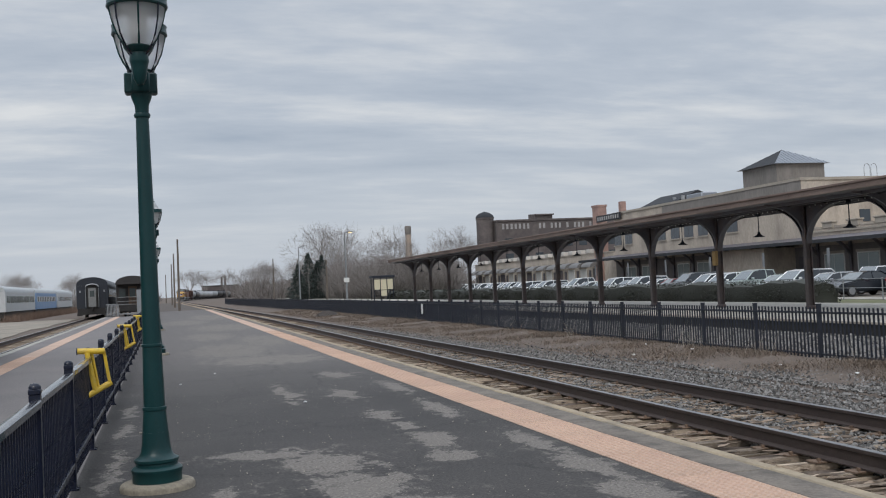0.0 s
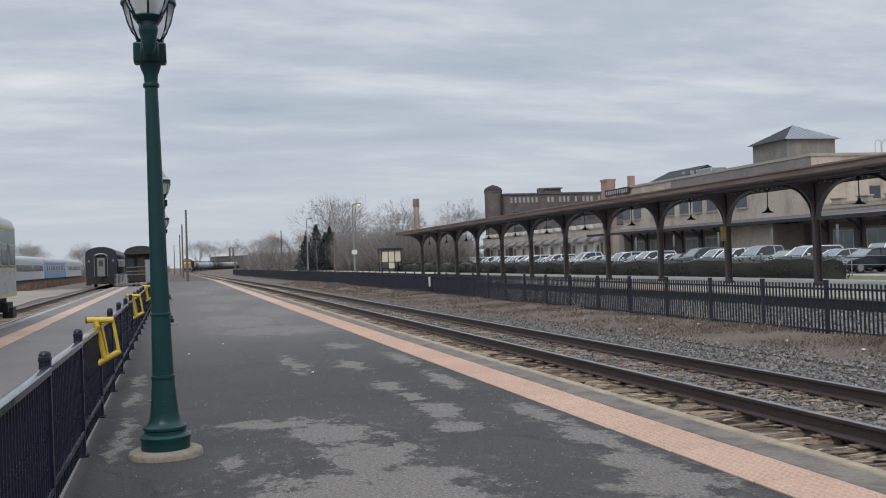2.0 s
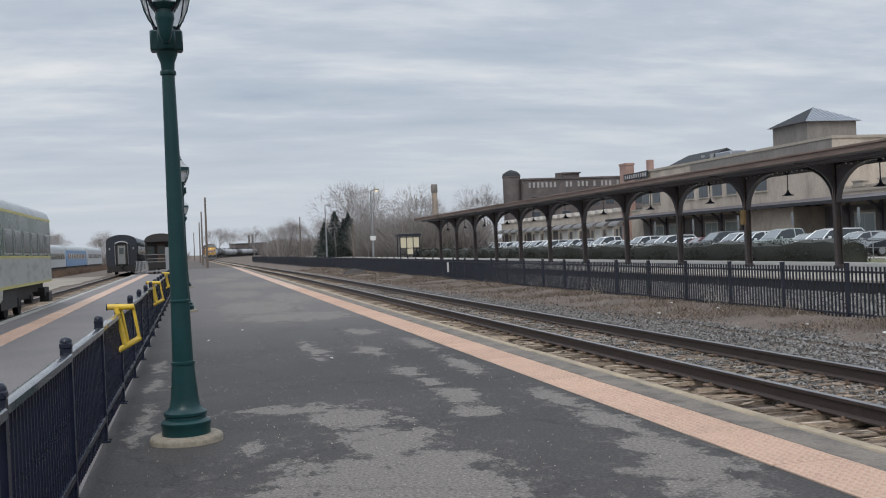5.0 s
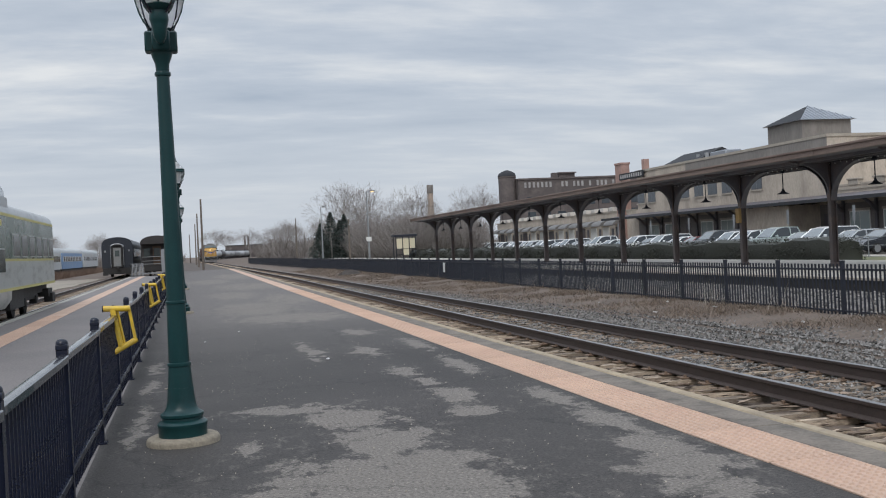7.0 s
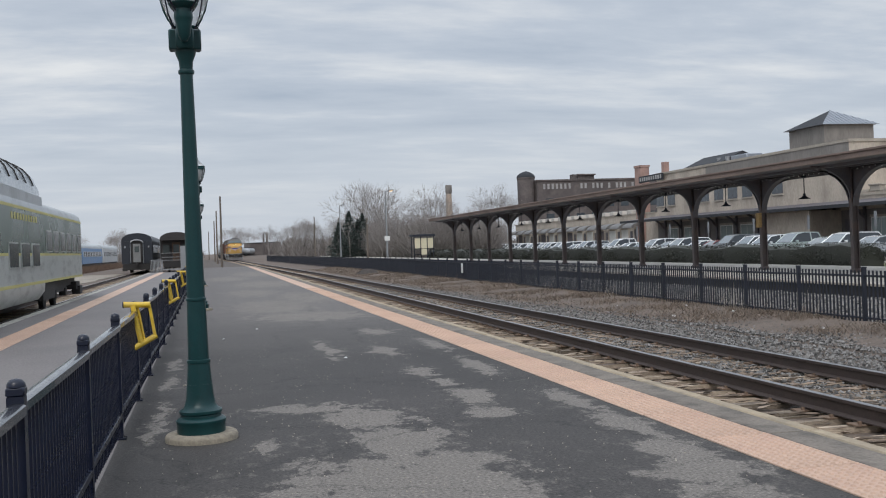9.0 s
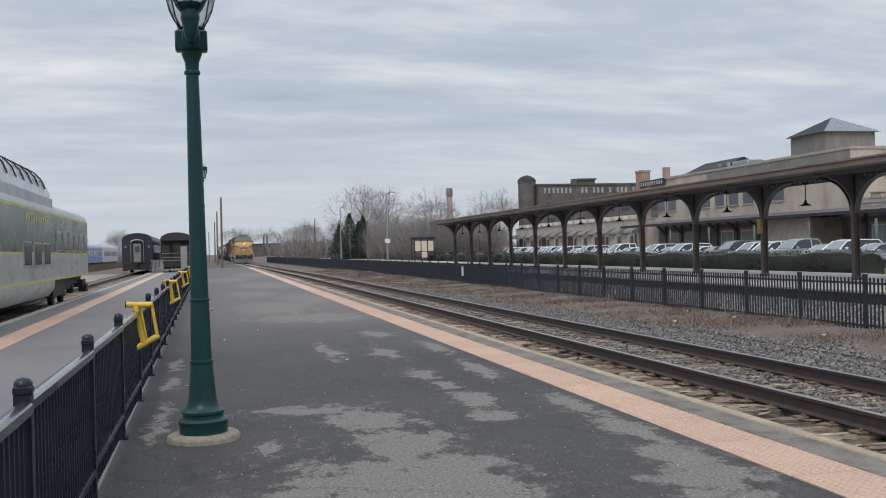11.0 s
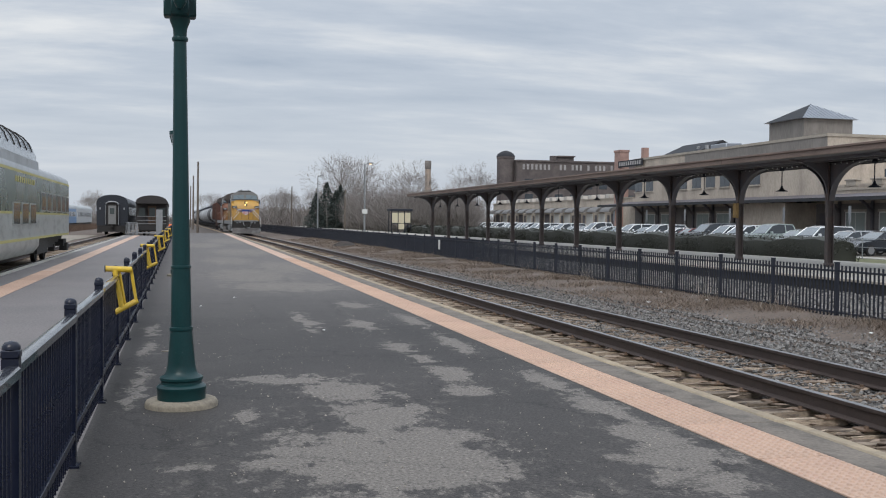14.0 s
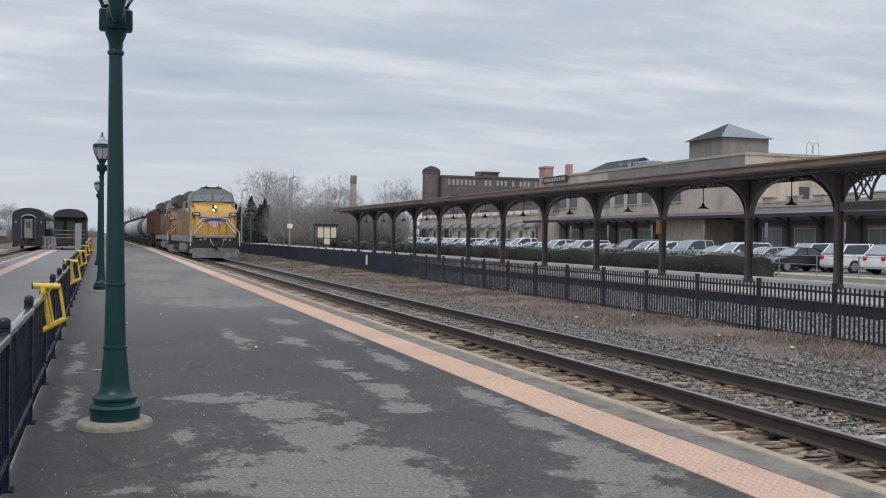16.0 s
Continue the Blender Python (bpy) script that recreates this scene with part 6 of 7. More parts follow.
def dome_car():
    """The green dome coach; origin on the rail under its leading end, body towards -y."""
    t = thing("dome_coach", None, "green and grey dome passenger coach with yellow stripes, rolling slowly", "passenger coach")
    L, H = 26.0, 1.50
    body_of([(-H, 1.05), (-H, 1.79), (H, 1.79), (H, 1.05)], -L, 0, "lower_side", COACH_GREY, t, "olive grey lower side")
    body_of([(-H, 1.86), (-H, 3.03), (H, 3.03), (H, 1.86)], -L, 0, "upper_side", COACH_GREEN, t, "dark green upper side")
    for z0, z1 in ((1.79, 1.86), (3.03, 3.11)):
        body_of([(-H - 0.006, z0), (-H - 0.006, z1), (H + 0.006, z1), (H + 0.006, z0)], -L, 0.004, "stripe", STRIPE_YELLOW, t, "yellow stripe")
    body_of([(-H - 0.006, 0.97), (-H - 0.006, 1.05), (H + 0.006, 1.05), (H + 0.006, 0.97)], -L, 0.004, "stripe", STRIPE_YELLOW, t, "yellow stripe")
    roof_of(t, -L, 0, 1.49, 3.112, 3.62, COACH_ROOF)
    # skirt between the trucks, with a rounded lower edge
    body_of([(-H, 0.97), (H, 0.97), (H - 0.02, 0.72), (H - 0.2, 0.48), (-H + 0.2, 0.48), (-H + 0.02, 0.72)], -19, -9.7, "skirt", COACH_GREY, t)
    part("equipment_box", box(bmesh.new(), -1.4, 1.4, -9.5, -6.9, 0.42, 0.96), DARK_STEEL, t)
    part("equipment_box", box(bmesh.new(), -1.4, 1.4, -1.2, -0.1, 0.5, 0.79), DARK_STEEL, t)
    part("underframe", box(bmesh.new(), -1.2, 1.2, -L, 0, 0.68, 0.968), DARK_STEEL, t)
    for y in (-4.2, -L + 4.2):
        truck(t, y, (-1.25, 1.25), 1.9)
    coupler(t, -0.1, 1)
    part("end_steps", box(bmesh.new(), 1.2, 1.5, -0.9, -0.15, 0.3, 0.62), DARK_STEEL, t)
    part("end_door", box(bmesh.new(), -0.45, 0.45, 0.005, 0.06, 1.2, 3.1), COACH_GREY, t)
    for s in (-1, 1):
        for k in range(6):
            y = -0.9 - k * 1.56
            w = part("window", box(bmesh.new(), s * 1.505 - 0.02, s * 1.505 + 0.02, y - 0.60, y + 0.60, 1.90, 2.58), COACH_GREY, t)
            part("pane", box(bmesh.new(), s * 1.53 - 0.006, s * 1.53 + 0.006, y - 0.53, y + 0.53, 1.94, 2.54), COACH_WINDOW, w)
        for k in range(3):
            y = -11.35 - k * 1.76
            w = part("window", box(bmesh.new(), s * 1.505 - 0.02, s * 1.505 + 0.02, y - 0.66, y + 0.66, 1.46, 2.14), COACH_GREY, t)
            part("pane", box(bmesh.new(), s * 1.53 - 0.006, s * 1.53 + 0.006, y - 0.59, y + 0.59, 1.50, 2.10), COACH_WINDOW, w)
        for k in range(3):
            y = -21.5 - k * 1.5
            part("window", box(bmesh.new(), s * 1.51 - 0.01, s * 1.51 + 0.01, y - 0.5, y + 0.5, 1.98, 2.8), COACH_WINDOW, t)
        for k in range(10):
            part("letter_bar", box(bmesh.new(), s * 1.506 - 0.006, s * 1.506 + 0.006, -15.0 + k * 0.43, -14.80 + k * 0.43, 2.74, 2.91), STRIPE_YELLOW, t)
    # the dome: glass between curved ribs over a grey coaming
    y0, y1 = -22.4, -9.2
    bm = bmesh.new()
    n, rings = 14, []
    ys = [y0, y0 + 0.1, y0 + 0.35, y0 + 0.8, y1 - 0.8, y1 - 0.35, y1 - 0.1, y1]
    up = [0.02, 0.45, 0.85, 1.0, 1.0, 0.85, 0.45, 0.02]
    def ring(y, u):
        return [(1.43 * math.cos(math.pi * k / n) * (0.95 + 0.05 * u), y, 3.30 + 1.34 * u * math.sin(math.pi * k / n) ** 0.62) for k in range(n + 1)]
    rings = [[bm.verts.new(p) for p in ring(y, u)] for y, u in zip(ys, up)]
    for a, b in zip(rings, rings[1:]):
        for k in range(n):
            bm.faces.new((a[k], a[k + 1], b[k + 1], b[k])).smooth = True
    part("dome_glass", bm, material("pale_dome_glass", (0.46, 0.49, 0.51), 0.16, var=0.06), t, "pale reflecting dome glass")
    for k in range(11):
        y = y0 + 0.5 + k * (y1 - y0 - 0.75) / 10
        u = min(1.0, 0.45 + min(y - y0, y1 - y) * 0.5)
        part("dome_rib", tube(bmesh.new(), [(1.012 * a, b, 3.30 + 1.012 * (c - 3.30)) for a, b, c in ring(y, u)[1:-1] if c > 3.62], 0.019, 5, caps=False), DARK_STEEL, t)
    body_of([(-1.44, 3.12), (-1.42, 3.58), (1.42, 3.58), (1.44, 3.12)], y0 + 0.1, y1 - 0.1, "dome_coaming", COACH_ROOF, t)
    return t


def end_coach(m):
    """Dark coach seen from its end."""
    t = thing("dark_coach", m, "dark slate passenger coach with a grey end door and arched roof", "passenger coach")
    body_of([(-1.5, 0.95), (-1.5, 3.2), (1.5, 3.2), (1.5, 0.95)], 0, 25, "body", COACH_DARK, t)
    roof_of(t, 0, 25, 1.5, 3.202, 4.05, COACH_DARK)
    d = part("vestibule", box(bmesh.new(), -0.55, 0.55, -0.18, -0.002, 0.95, 3.1, 0.05), DARK_STEEL, t, "dark end door surround")
    part("end_door", box(bmesh.new(), -0.36, 0.36, -0.22, -0.181, 1.1, 2.95), LOCO_GREY, d, "grey end door")
    part("door_window", box(bmesh.new(), -0.22, 0.22, -0.235, -0.221, 2.1, 2.7), COACH_WINDOW, d)
    part("end_lamp", box(bmesh.new(), -0.5, 0.5, -0.2, -0.003, 3.12, 3.25, 0.04), DARK_STEEL, t)
    part("buffer_beam", box(bmesh.new(), -1.42, 1.42, -0.1, -0.002, 0.32, 0.94), DARK_STEEL, t)
    arch = [(0.62 * math.cos(math.pi * k / 10), -0.25, 3.05 + 0.30 * math.sin(math.pi * k / 10)) for k in range(11)]
    part("door_hood", tube(bmesh.new(), arch, 0.07, 6), GREY_METAL, t, "tarnished grey hood over the end door")
    for q in (-1, 1):
        part("grab_rail", tube(bmesh.new(), [(q * 0.62, -0.24, 1.05), (q * 0.62, -0.24, 2.95)], 0.035, 6), GREY_METAL, t)
        part("end_step", box(bmesh.new(), q * 1.2 - 0.25, q * 1.2 + 0.25, -0.3, -0.101, 0.22, 0.5), DARK_STEEL, t)
        part("lamp", box(bmesh.new(), q * 1.15 - 0.07, q * 1.15 + 0.07, -0.08, -0.003, 2.55, 2.75), GREY_METAL, t)
    part("underframe", box(bmesh.new(), -1.25, 1.25, 0.1, 24.9, 0.34, 0.94), DARK_STEEL, t)
    for s in (-1, 1):
        for k in range(11):
            part("window", box(bmesh.new(), s * 1.505 - 0.01, s * 1.505 + 0.01, 2.2 + k * 2.0, 3.4 + k * 2.0, 2.0, 2.85), COACH_WINDOW, t)
        part("side_band", box(bmesh.new(), s * 1.504 - 0.006, s * 1.504 + 0.006, 0.3, 24.7, 1.6, 1.72), LOCO_GREY, t)
    for y in (3.2, 21.8):
        truck(t, y, (-1.2, 1.2), 1.8)
    coupler(t, 0, -1)
    return t


def observation_car(m):
    t = thing("observation_car", m, "black open-platform observation coach with brass-lit doorway and railing", "passenger coach")
    body_of([(-1.45, 0.95), (-1.45, 3.2), (1.45, 3.2), (1.45, 0.95)], 2.0, 24, "body", COACH_BROWN, t)
    roof_of(t, -0.1, 24, 1.52, 3.202, 4.0, COACH_BROWN)
    part("platform_deck", box(bmesh.new(), -1.45, 1.45, 0, 1.99, 0.95, 1.15), DARK_STEEL, t)
    part("underframe", box(bmesh.new(), -1.2, 1.2, 0.1, 23.9, 0.5, 0.94), DARK_STEEL, t)
    part("end_door", box(bmesh.new(), -0.4, 0.4, 1.95, 1.999, 1.16, 3.0), material("warm_brown_door", (0.11, 0.065, 0.04), 0.5), t, "brown wooden end door")
    part("door_window", box(bmesh.new(), -0.28, 0.28, 1.93, 1.949, 2.0, 2.8), COACH_WINDOW, t)
    for s in (-1, 1):
        part("roof_post", tube(bmesh.new(), [(s * 1.40, 0.06, 1.15), (s * 1.40, 0.06, 3.2)], 0.05, 8), DARK_STEEL, t)
        part("end_window", box(bmesh.new(), s * 0.95 - 0.3, s * 0.95 + 0.3, 1.96, 1.998, 1.9, 2.8), COACH_WINDOW, t)
        for k in range(9):
            part("window", box(bmesh.new(), s * 1.455 - 0.01, s * 1.455 + 0.01, 3.5 + k * 2.2, 4.7 + k * 2.2, 1.95, 2.8), COACH_WINDOW, t)
    part("platform_step", box(bmesh.new(), -1.4, 1.4, -0.35, -0.085, 0.3, 0.42), GREY_METAL, t)
    for z in (1.25, 1.55, 1.95):
        part("railing", tube(bmesh.new(), [(-1.38, 0.05, z), (1.38, 0.05, z)], 0.035, 6), LOCO_GREY, t)
    for k in range(9):
        part("baluster", tube(bmesh.new(), [(-1.3 + k * 0.325, 0.05, 1.15), (-1.3 + k * 0.325, 0.05, 1.95)], 0.014, 5), BLACK_MATT, t)
    part("end_beam", box(bmesh.new(), -1.2, 1.2, -0.08, -0.002, 0.6, 0.95), DARK_STEEL, t)
    for y in (3.6, 20.5):
        truck(t, y, (-1.2, 1.2), 1.8)
    return t


def side_coach(m, paint, label, band):
    t = thing("stored_coach", m, label, "passenger coach", "stored coaches in the yard")
    body_of([(-1.5, 1.0), (-1.5, 3.2), (1.5, 3.2), (1.5, 1.0)], -12.6, 12.6, "body", paint, t)
    roof_of(t, -12.6, 12.6, 1.48, 3.202, 3.95, COACH_ROOF)
    part("underframe", box(bmesh.new(), -1.35, 1.35, -12.5, 12.5, 0.34, 0.99), DARK_STEEL, t)
    part("window_band", box(bmesh.new(), 1.502, 1.512, -11.5, 11.5, 2.0, 2.75), band, t)
    for k in range(11):
        part("window", box(bmesh.new(), 1.513, 1.522, -10.9 + k * 2.05, -9.6 + k * 2.05, 2.05, 2.7), COACH_WINDOW, t)
    for y in (-9, 9):
        truck(t, y, (-1.2, 1.2), 1.8)
    return t


# the freight train, car by car, and where each starts behind the leading end
TRAIN = []


def build_trains():
    a, n = locomotive("lead_locomotive", UP_YELLOW, GRIMY_SHADED_YELLOW, "yellow and grey diesel locomotive with lit headlight, leading the freight train", True)
    TRAIN.append((a, 0.0, n))
    s = n
    b, n = locomotive("second_locomotive", LOCO_ORANGE, GRIMY_ORANGE, "dull orange diesel locomotive coupled second in the train", False)
    TRAIN.append((b, s, n))
    s += n
    c, n = hopper()
    TRAIN.append((c, s, n))
    s += n
    pale, n = tank_car(TANK_GREY, "grimy pale grey tank car on black trucks")
    TRAIN.append((pale, s, n))
    s += n
    black, n = tank_car(TANK_BLACK, "black tank car with a grey dust film")
    TRAIN.append((black, s, n))
    s += n
    for k in range(15):
        src = black if k in (4, 5, 9) else pale
        TRAIN.append((copy_thing(src, Matrix()), s, n))
        s += n
    end_coach(pose(yard_track(107) - 0.3, 107.5, -0.19, 0, 0, 0.6))
    observation_car(pose(-3.68, 103, -0.25, 0, 0, 0.7))
    g = thing("platform_gate", pose(-5.55, 93.6, -0.3), "low grey steel mesh gate at the platform end", "gate")
    part("gate_frame", tube(bmesh.new(), [(0, 0, 0), (0, 0, 1.4), (1.0, 0, 1.4), (1.0, 0, 0)], 0.05, 6), GREY_METAL, g)
    for k in range(8):
        part("bar", box(bmesh.new(), 0.08 + k * 0.115, 0.14 + k * 0.115, -0.015, 0.015, 0.1, 1.36), GREY_METAL, g)
    b = thing("panel_board", pose(-3.0, 94.5, -0.4), "upright dull grey board leaning by the coach steps", "board")
    part("board", box(bmesh.new(), 0, 0.55, 0, 0.08, 0, 2.7, 0.01), GREY_METAL, b)
    side_coach(pose(-19.1, 133, -0.3), COACH_WHITE, "cream and green stored passenger coach", COACH_GREEN)
    side_coach(pose(-19.1, 159.3, -0.3), COACH_BLUE, "pale blue stored passenger coach with a white band", COACH_WHITE)
    side_coach(pose(-19.1, 185.8, -0.3), COACH_WHITE, "silver white stored passenger coach", SILVER)


DOME = dome_car()
build_trains()


def along(s):
    """The place on the main track that lies s metres along it from y = 0."""
    y, left = 0.0, s
    if s <= 380:
        return s
    y, left = 380.0, s - 380
    while left > 0:
        step = min(1.0, left)
        slope = (main_track(y + 0.5) - main_track(y - 0.5))
        y += step / math.hypot(1, slope)
        left -= step
    return y


def motions():
    """The freight train runs in at a steady 23 m/s; the dome coach rolls slowly away."""
    times = [0.5 * k for k in range(33)]
    for ob, start, length in TRAIN:
        rows = []
        for t in times:
            s = 70.8 + 23.0 * (16.0 - t) + start
            y0, y1 = along(s), along(s + length)
            x0, x1 = main_track(y0), main_track(y1)
            rows.append((t, pose(x0, y0, -0.2, 0, 0, -math.degrees(math.atan2(x1 - x0, y1 - y0)))))
        walk(ob, rows)
    # seconds and the place of the leading end of the dome coach
    ends = ((0, 33.0), (2, 35.1), (3, 36.1), (4, 37.25), (6.5, 40.0), (8, 41.6), (9, 42.8), (11.5, 45.1), (13, 46.3), (14.5, 47.5), (16, 48.6))
    walk(DOME, [(t, pose(yard_track(y), y, -0.19, 0, 0, math.degrees(heading(yard_track, y)))) for t, y in ends])



# ---- parking, cars, hedge, trees ----
CAR_PAINTS = [material(n, c, 0.3, 0.2, var=0.05, scale=1, fine=20, bump=0, coat=0.6) for n, c in (
    ("white_car_paint", (0.80, 0.81, 0.82)), ("silver_car_paint", (0.46, 0.48, 0.50)), ("black_blue_car_paint", (0.012, 0.016, 0.024)),
    ("grey_car_paint", (0.13, 0.14, 0.15)), ("pale_green_silver_paint", (0.40, 0.46, 0.45)), ("maroon_car_paint", (0.16, 0.02, 0.025)))]
TYRE = material("tyre_rubber", (0.018, 0.018, 0.018), 0.8, var=0.2)
TAIL_RED = material("tail_lamp_red", (0.45, 0.02, 0.02), 0.2, var=0.05)
CAR_GLASS = glass_dark("car_glass", (0.03, 0.036, 0.042), 0.06)
SCREEN_GLASS = glass_dark("windscreen_glass", (0.10, 0.12, 0.125), 0.05)
SCREEN_GLASS.node_tree.nodes["Principled BSDF"].inputs["IOR"].default_value = 2.4

CAR_SHAPES = {  # lower outline, glass house outline; nose towards -x
    "sedan": ([(-2.35, 0.28), (-2.38, 0.55), (-2.2, 0.74), (-1.1, 0.92), (1.55, 0.98), (2.25, 0.94), (2.36, 0.6), (2.32, 0.28)],
              [(-1.15, 0.90), (-0.35, 1.38), (0.1, 1.45), (0.75, 1.42), (1.65, 0.97)]),
    "suv": ([(-2.3, 0.32), (-2.36, 0.65), (-2.2, 0.95), (-1.2, 1.08), (2.2, 1.10), (2.33, 0.7), (2.28, 0.32)],
            [(-1.25, 1.06), (-0.55, 1.62), (0.0, 1.72), (1.7, 1.68), (2.2, 1.09)]),
    "pickup": ([(-2.8, 0.38), (-2.84, 0.75), (-2.7, 1.05), (-1.5, 1.15), (0.9, 1.18), (0.95, 1.22), (2.75, 1.22), (2.8, 0.7), (2.75, 0.4)],
               [(-1.5, 1.13), (-0.8, 1.74), (-0.3, 1.84), (0.75, 1.80), (0.95, 1.2)]),
}


def parked_car(kind, paint, label):
    t = thing("parked_car", None, label, "car", "parked cars")
    low, top = CAR_SHAPES[kind]
    hw = 0.90 if kind == "sedan" else 0.96
    bm = prism(bmesh.new(), low, "y", -hw, hw)
    bmesh.ops.bevel(bm, geom=[e for e in bm.edges], offset=0.07, segments=2, affect="EDGES")
    for f in bm.faces:
        f.smooth = True
    part("body", bm, paint, t)
    # glass house, narrowing upwards, under a painted roof
    def shell(bm, pts, w0, w1, z0, z1):
        lo, hi = [], []
        for x, z in pts:
            w = w0 + (w1 - w0) * (z - z0) / (z1 - z0)
            lo.append(bm.verts.new((x, -w, z)))
            hi.append(bm.verts.new((x, w, z)))
        n = len(pts)
        bm.faces.new(lo)
        bm.faces.new(hi[::-1])
        for i in range(n):
            bm.faces.new((lo[i], hi[i], hi[(i + 1) % n], lo[(i + 1) % n]))
        bmesh.ops.recalc_face_normals(bm, faces=bm.faces)
        return bm
    z0, z1 = top[0][1], max(z for _, z in top)
    part("glass_house", shell(bmesh.new(), top, hw - 0.08, hw - 0.26, z0, z1), CAR_GLASS, t)
    for name, (xa, za), (xb, zb) in (("windscreen", top[0], top[1]), ("rear_window", top[-1], top[-2])):
        sx = -1 if name == "windscreen" else 1
        wa, wb = hw - 0.13, hw - 0.30
        bm = bmesh.new()
        fr = [bm.verts.new(p) for p in ((xa + sx * 0.012 - sx * 0.05, -wa, za + 0.05), (xa + sx * 0.012 - sx * 0.05, wa, za + 0.05), (xb + sx * 0.012, wb, zb), (xb + sx * 0.012, -wb, zb))]
        bk = [bm.verts.new((v.co.x - sx * 0.01, v.co.y, v.co.z - 0.006)) for v in fr]
        bm.faces.new(fr)
        bm.faces.new(bk[::-1])
        for k in range(4):
            bm.faces.new((fr[k], bk[k], bk[(k + 1) % 4], fr[(k + 1) % 4]))
        bmesh.ops.recalc_face_normals(bm, faces=bm.faces)
        part(name, bm, SCREEN_GLASS, t, "sky-reflecting glass")
    roof = top[1:-1]
    out = [(x, z + 0.004) for x, z in roof] + [(x, z - 0.05) for x, z in roof[::-1]]
    part("roof", shell(bmesh.new(), out, hw - 0.075, hw - 0.235, z0, z1), paint, t)
    for s in (-1, 1):
        for (xa, za), (xb, zb) in ((top[0], top[1]), (top[-1], top[-2]), ((0.15, z0), (0.15, z1 - 0.02))):
            pts = [(xa, s * (hw - 0.07), za), (xb, s * (hw - 0.245), zb)]
            part("pillar", tube(bmesh.new(), pts, 0.04, 5), paint, t)
        part("mirror", box(bmesh.new(), top[0][0] + 0.35, top[0][0] + 0.5, s * (hw + 0.08) - 0.09, s * (hw + 0.08) + 0.09, z0 + 0.02, z0 + 0.17, 0.02), paint, t)
        part("headlight", box(bmesh.new(), low[1][0] - 0.01, low[1][0] + 0.22, s * 0.66 - 0.17, s * 0.66 + 0.17, low[1][1] - 0.02, low[1][1] + 0.13, 0.03), GREY_METAL, t, "clear headlight")
        part("tail_lamp", box(bmesh.new(), low[-2][0] - 0.16, low[-2][0] + 0.02, s * 0.72 - 0.14, s * 0.72 + 0.14, low[-2][1] + 0.1, low[-2][1] + 0.32, 0.02), TAIL_RED, t, "red tail lamp")
        for x in (low[0][0] * 0.62, low[-1][0] * 0.6):
            r = 0.33 if kind == "sedan" else 0.38
            w = part("wheel", tube(bmesh.new(), [(x, s * (hw - 0.16), r), (x, s * (hw + 0.02), r)], r, 18), TYRE, t)
            part("rim", tube(bmesh.new(), [(x, s * (hw + 0.021), r), (x, s * (hw + 0.03), r)], r * 0.66, 12), GREY_METAL, w)
    part("grille", box(bmesh.new(), low[1][0] - 0.012, low[1][0] + 0.05, -0.42, 0.42, low[1][1] - 0.16, low[1][1] + 0.06), BLACK_MATT, t)
    return t


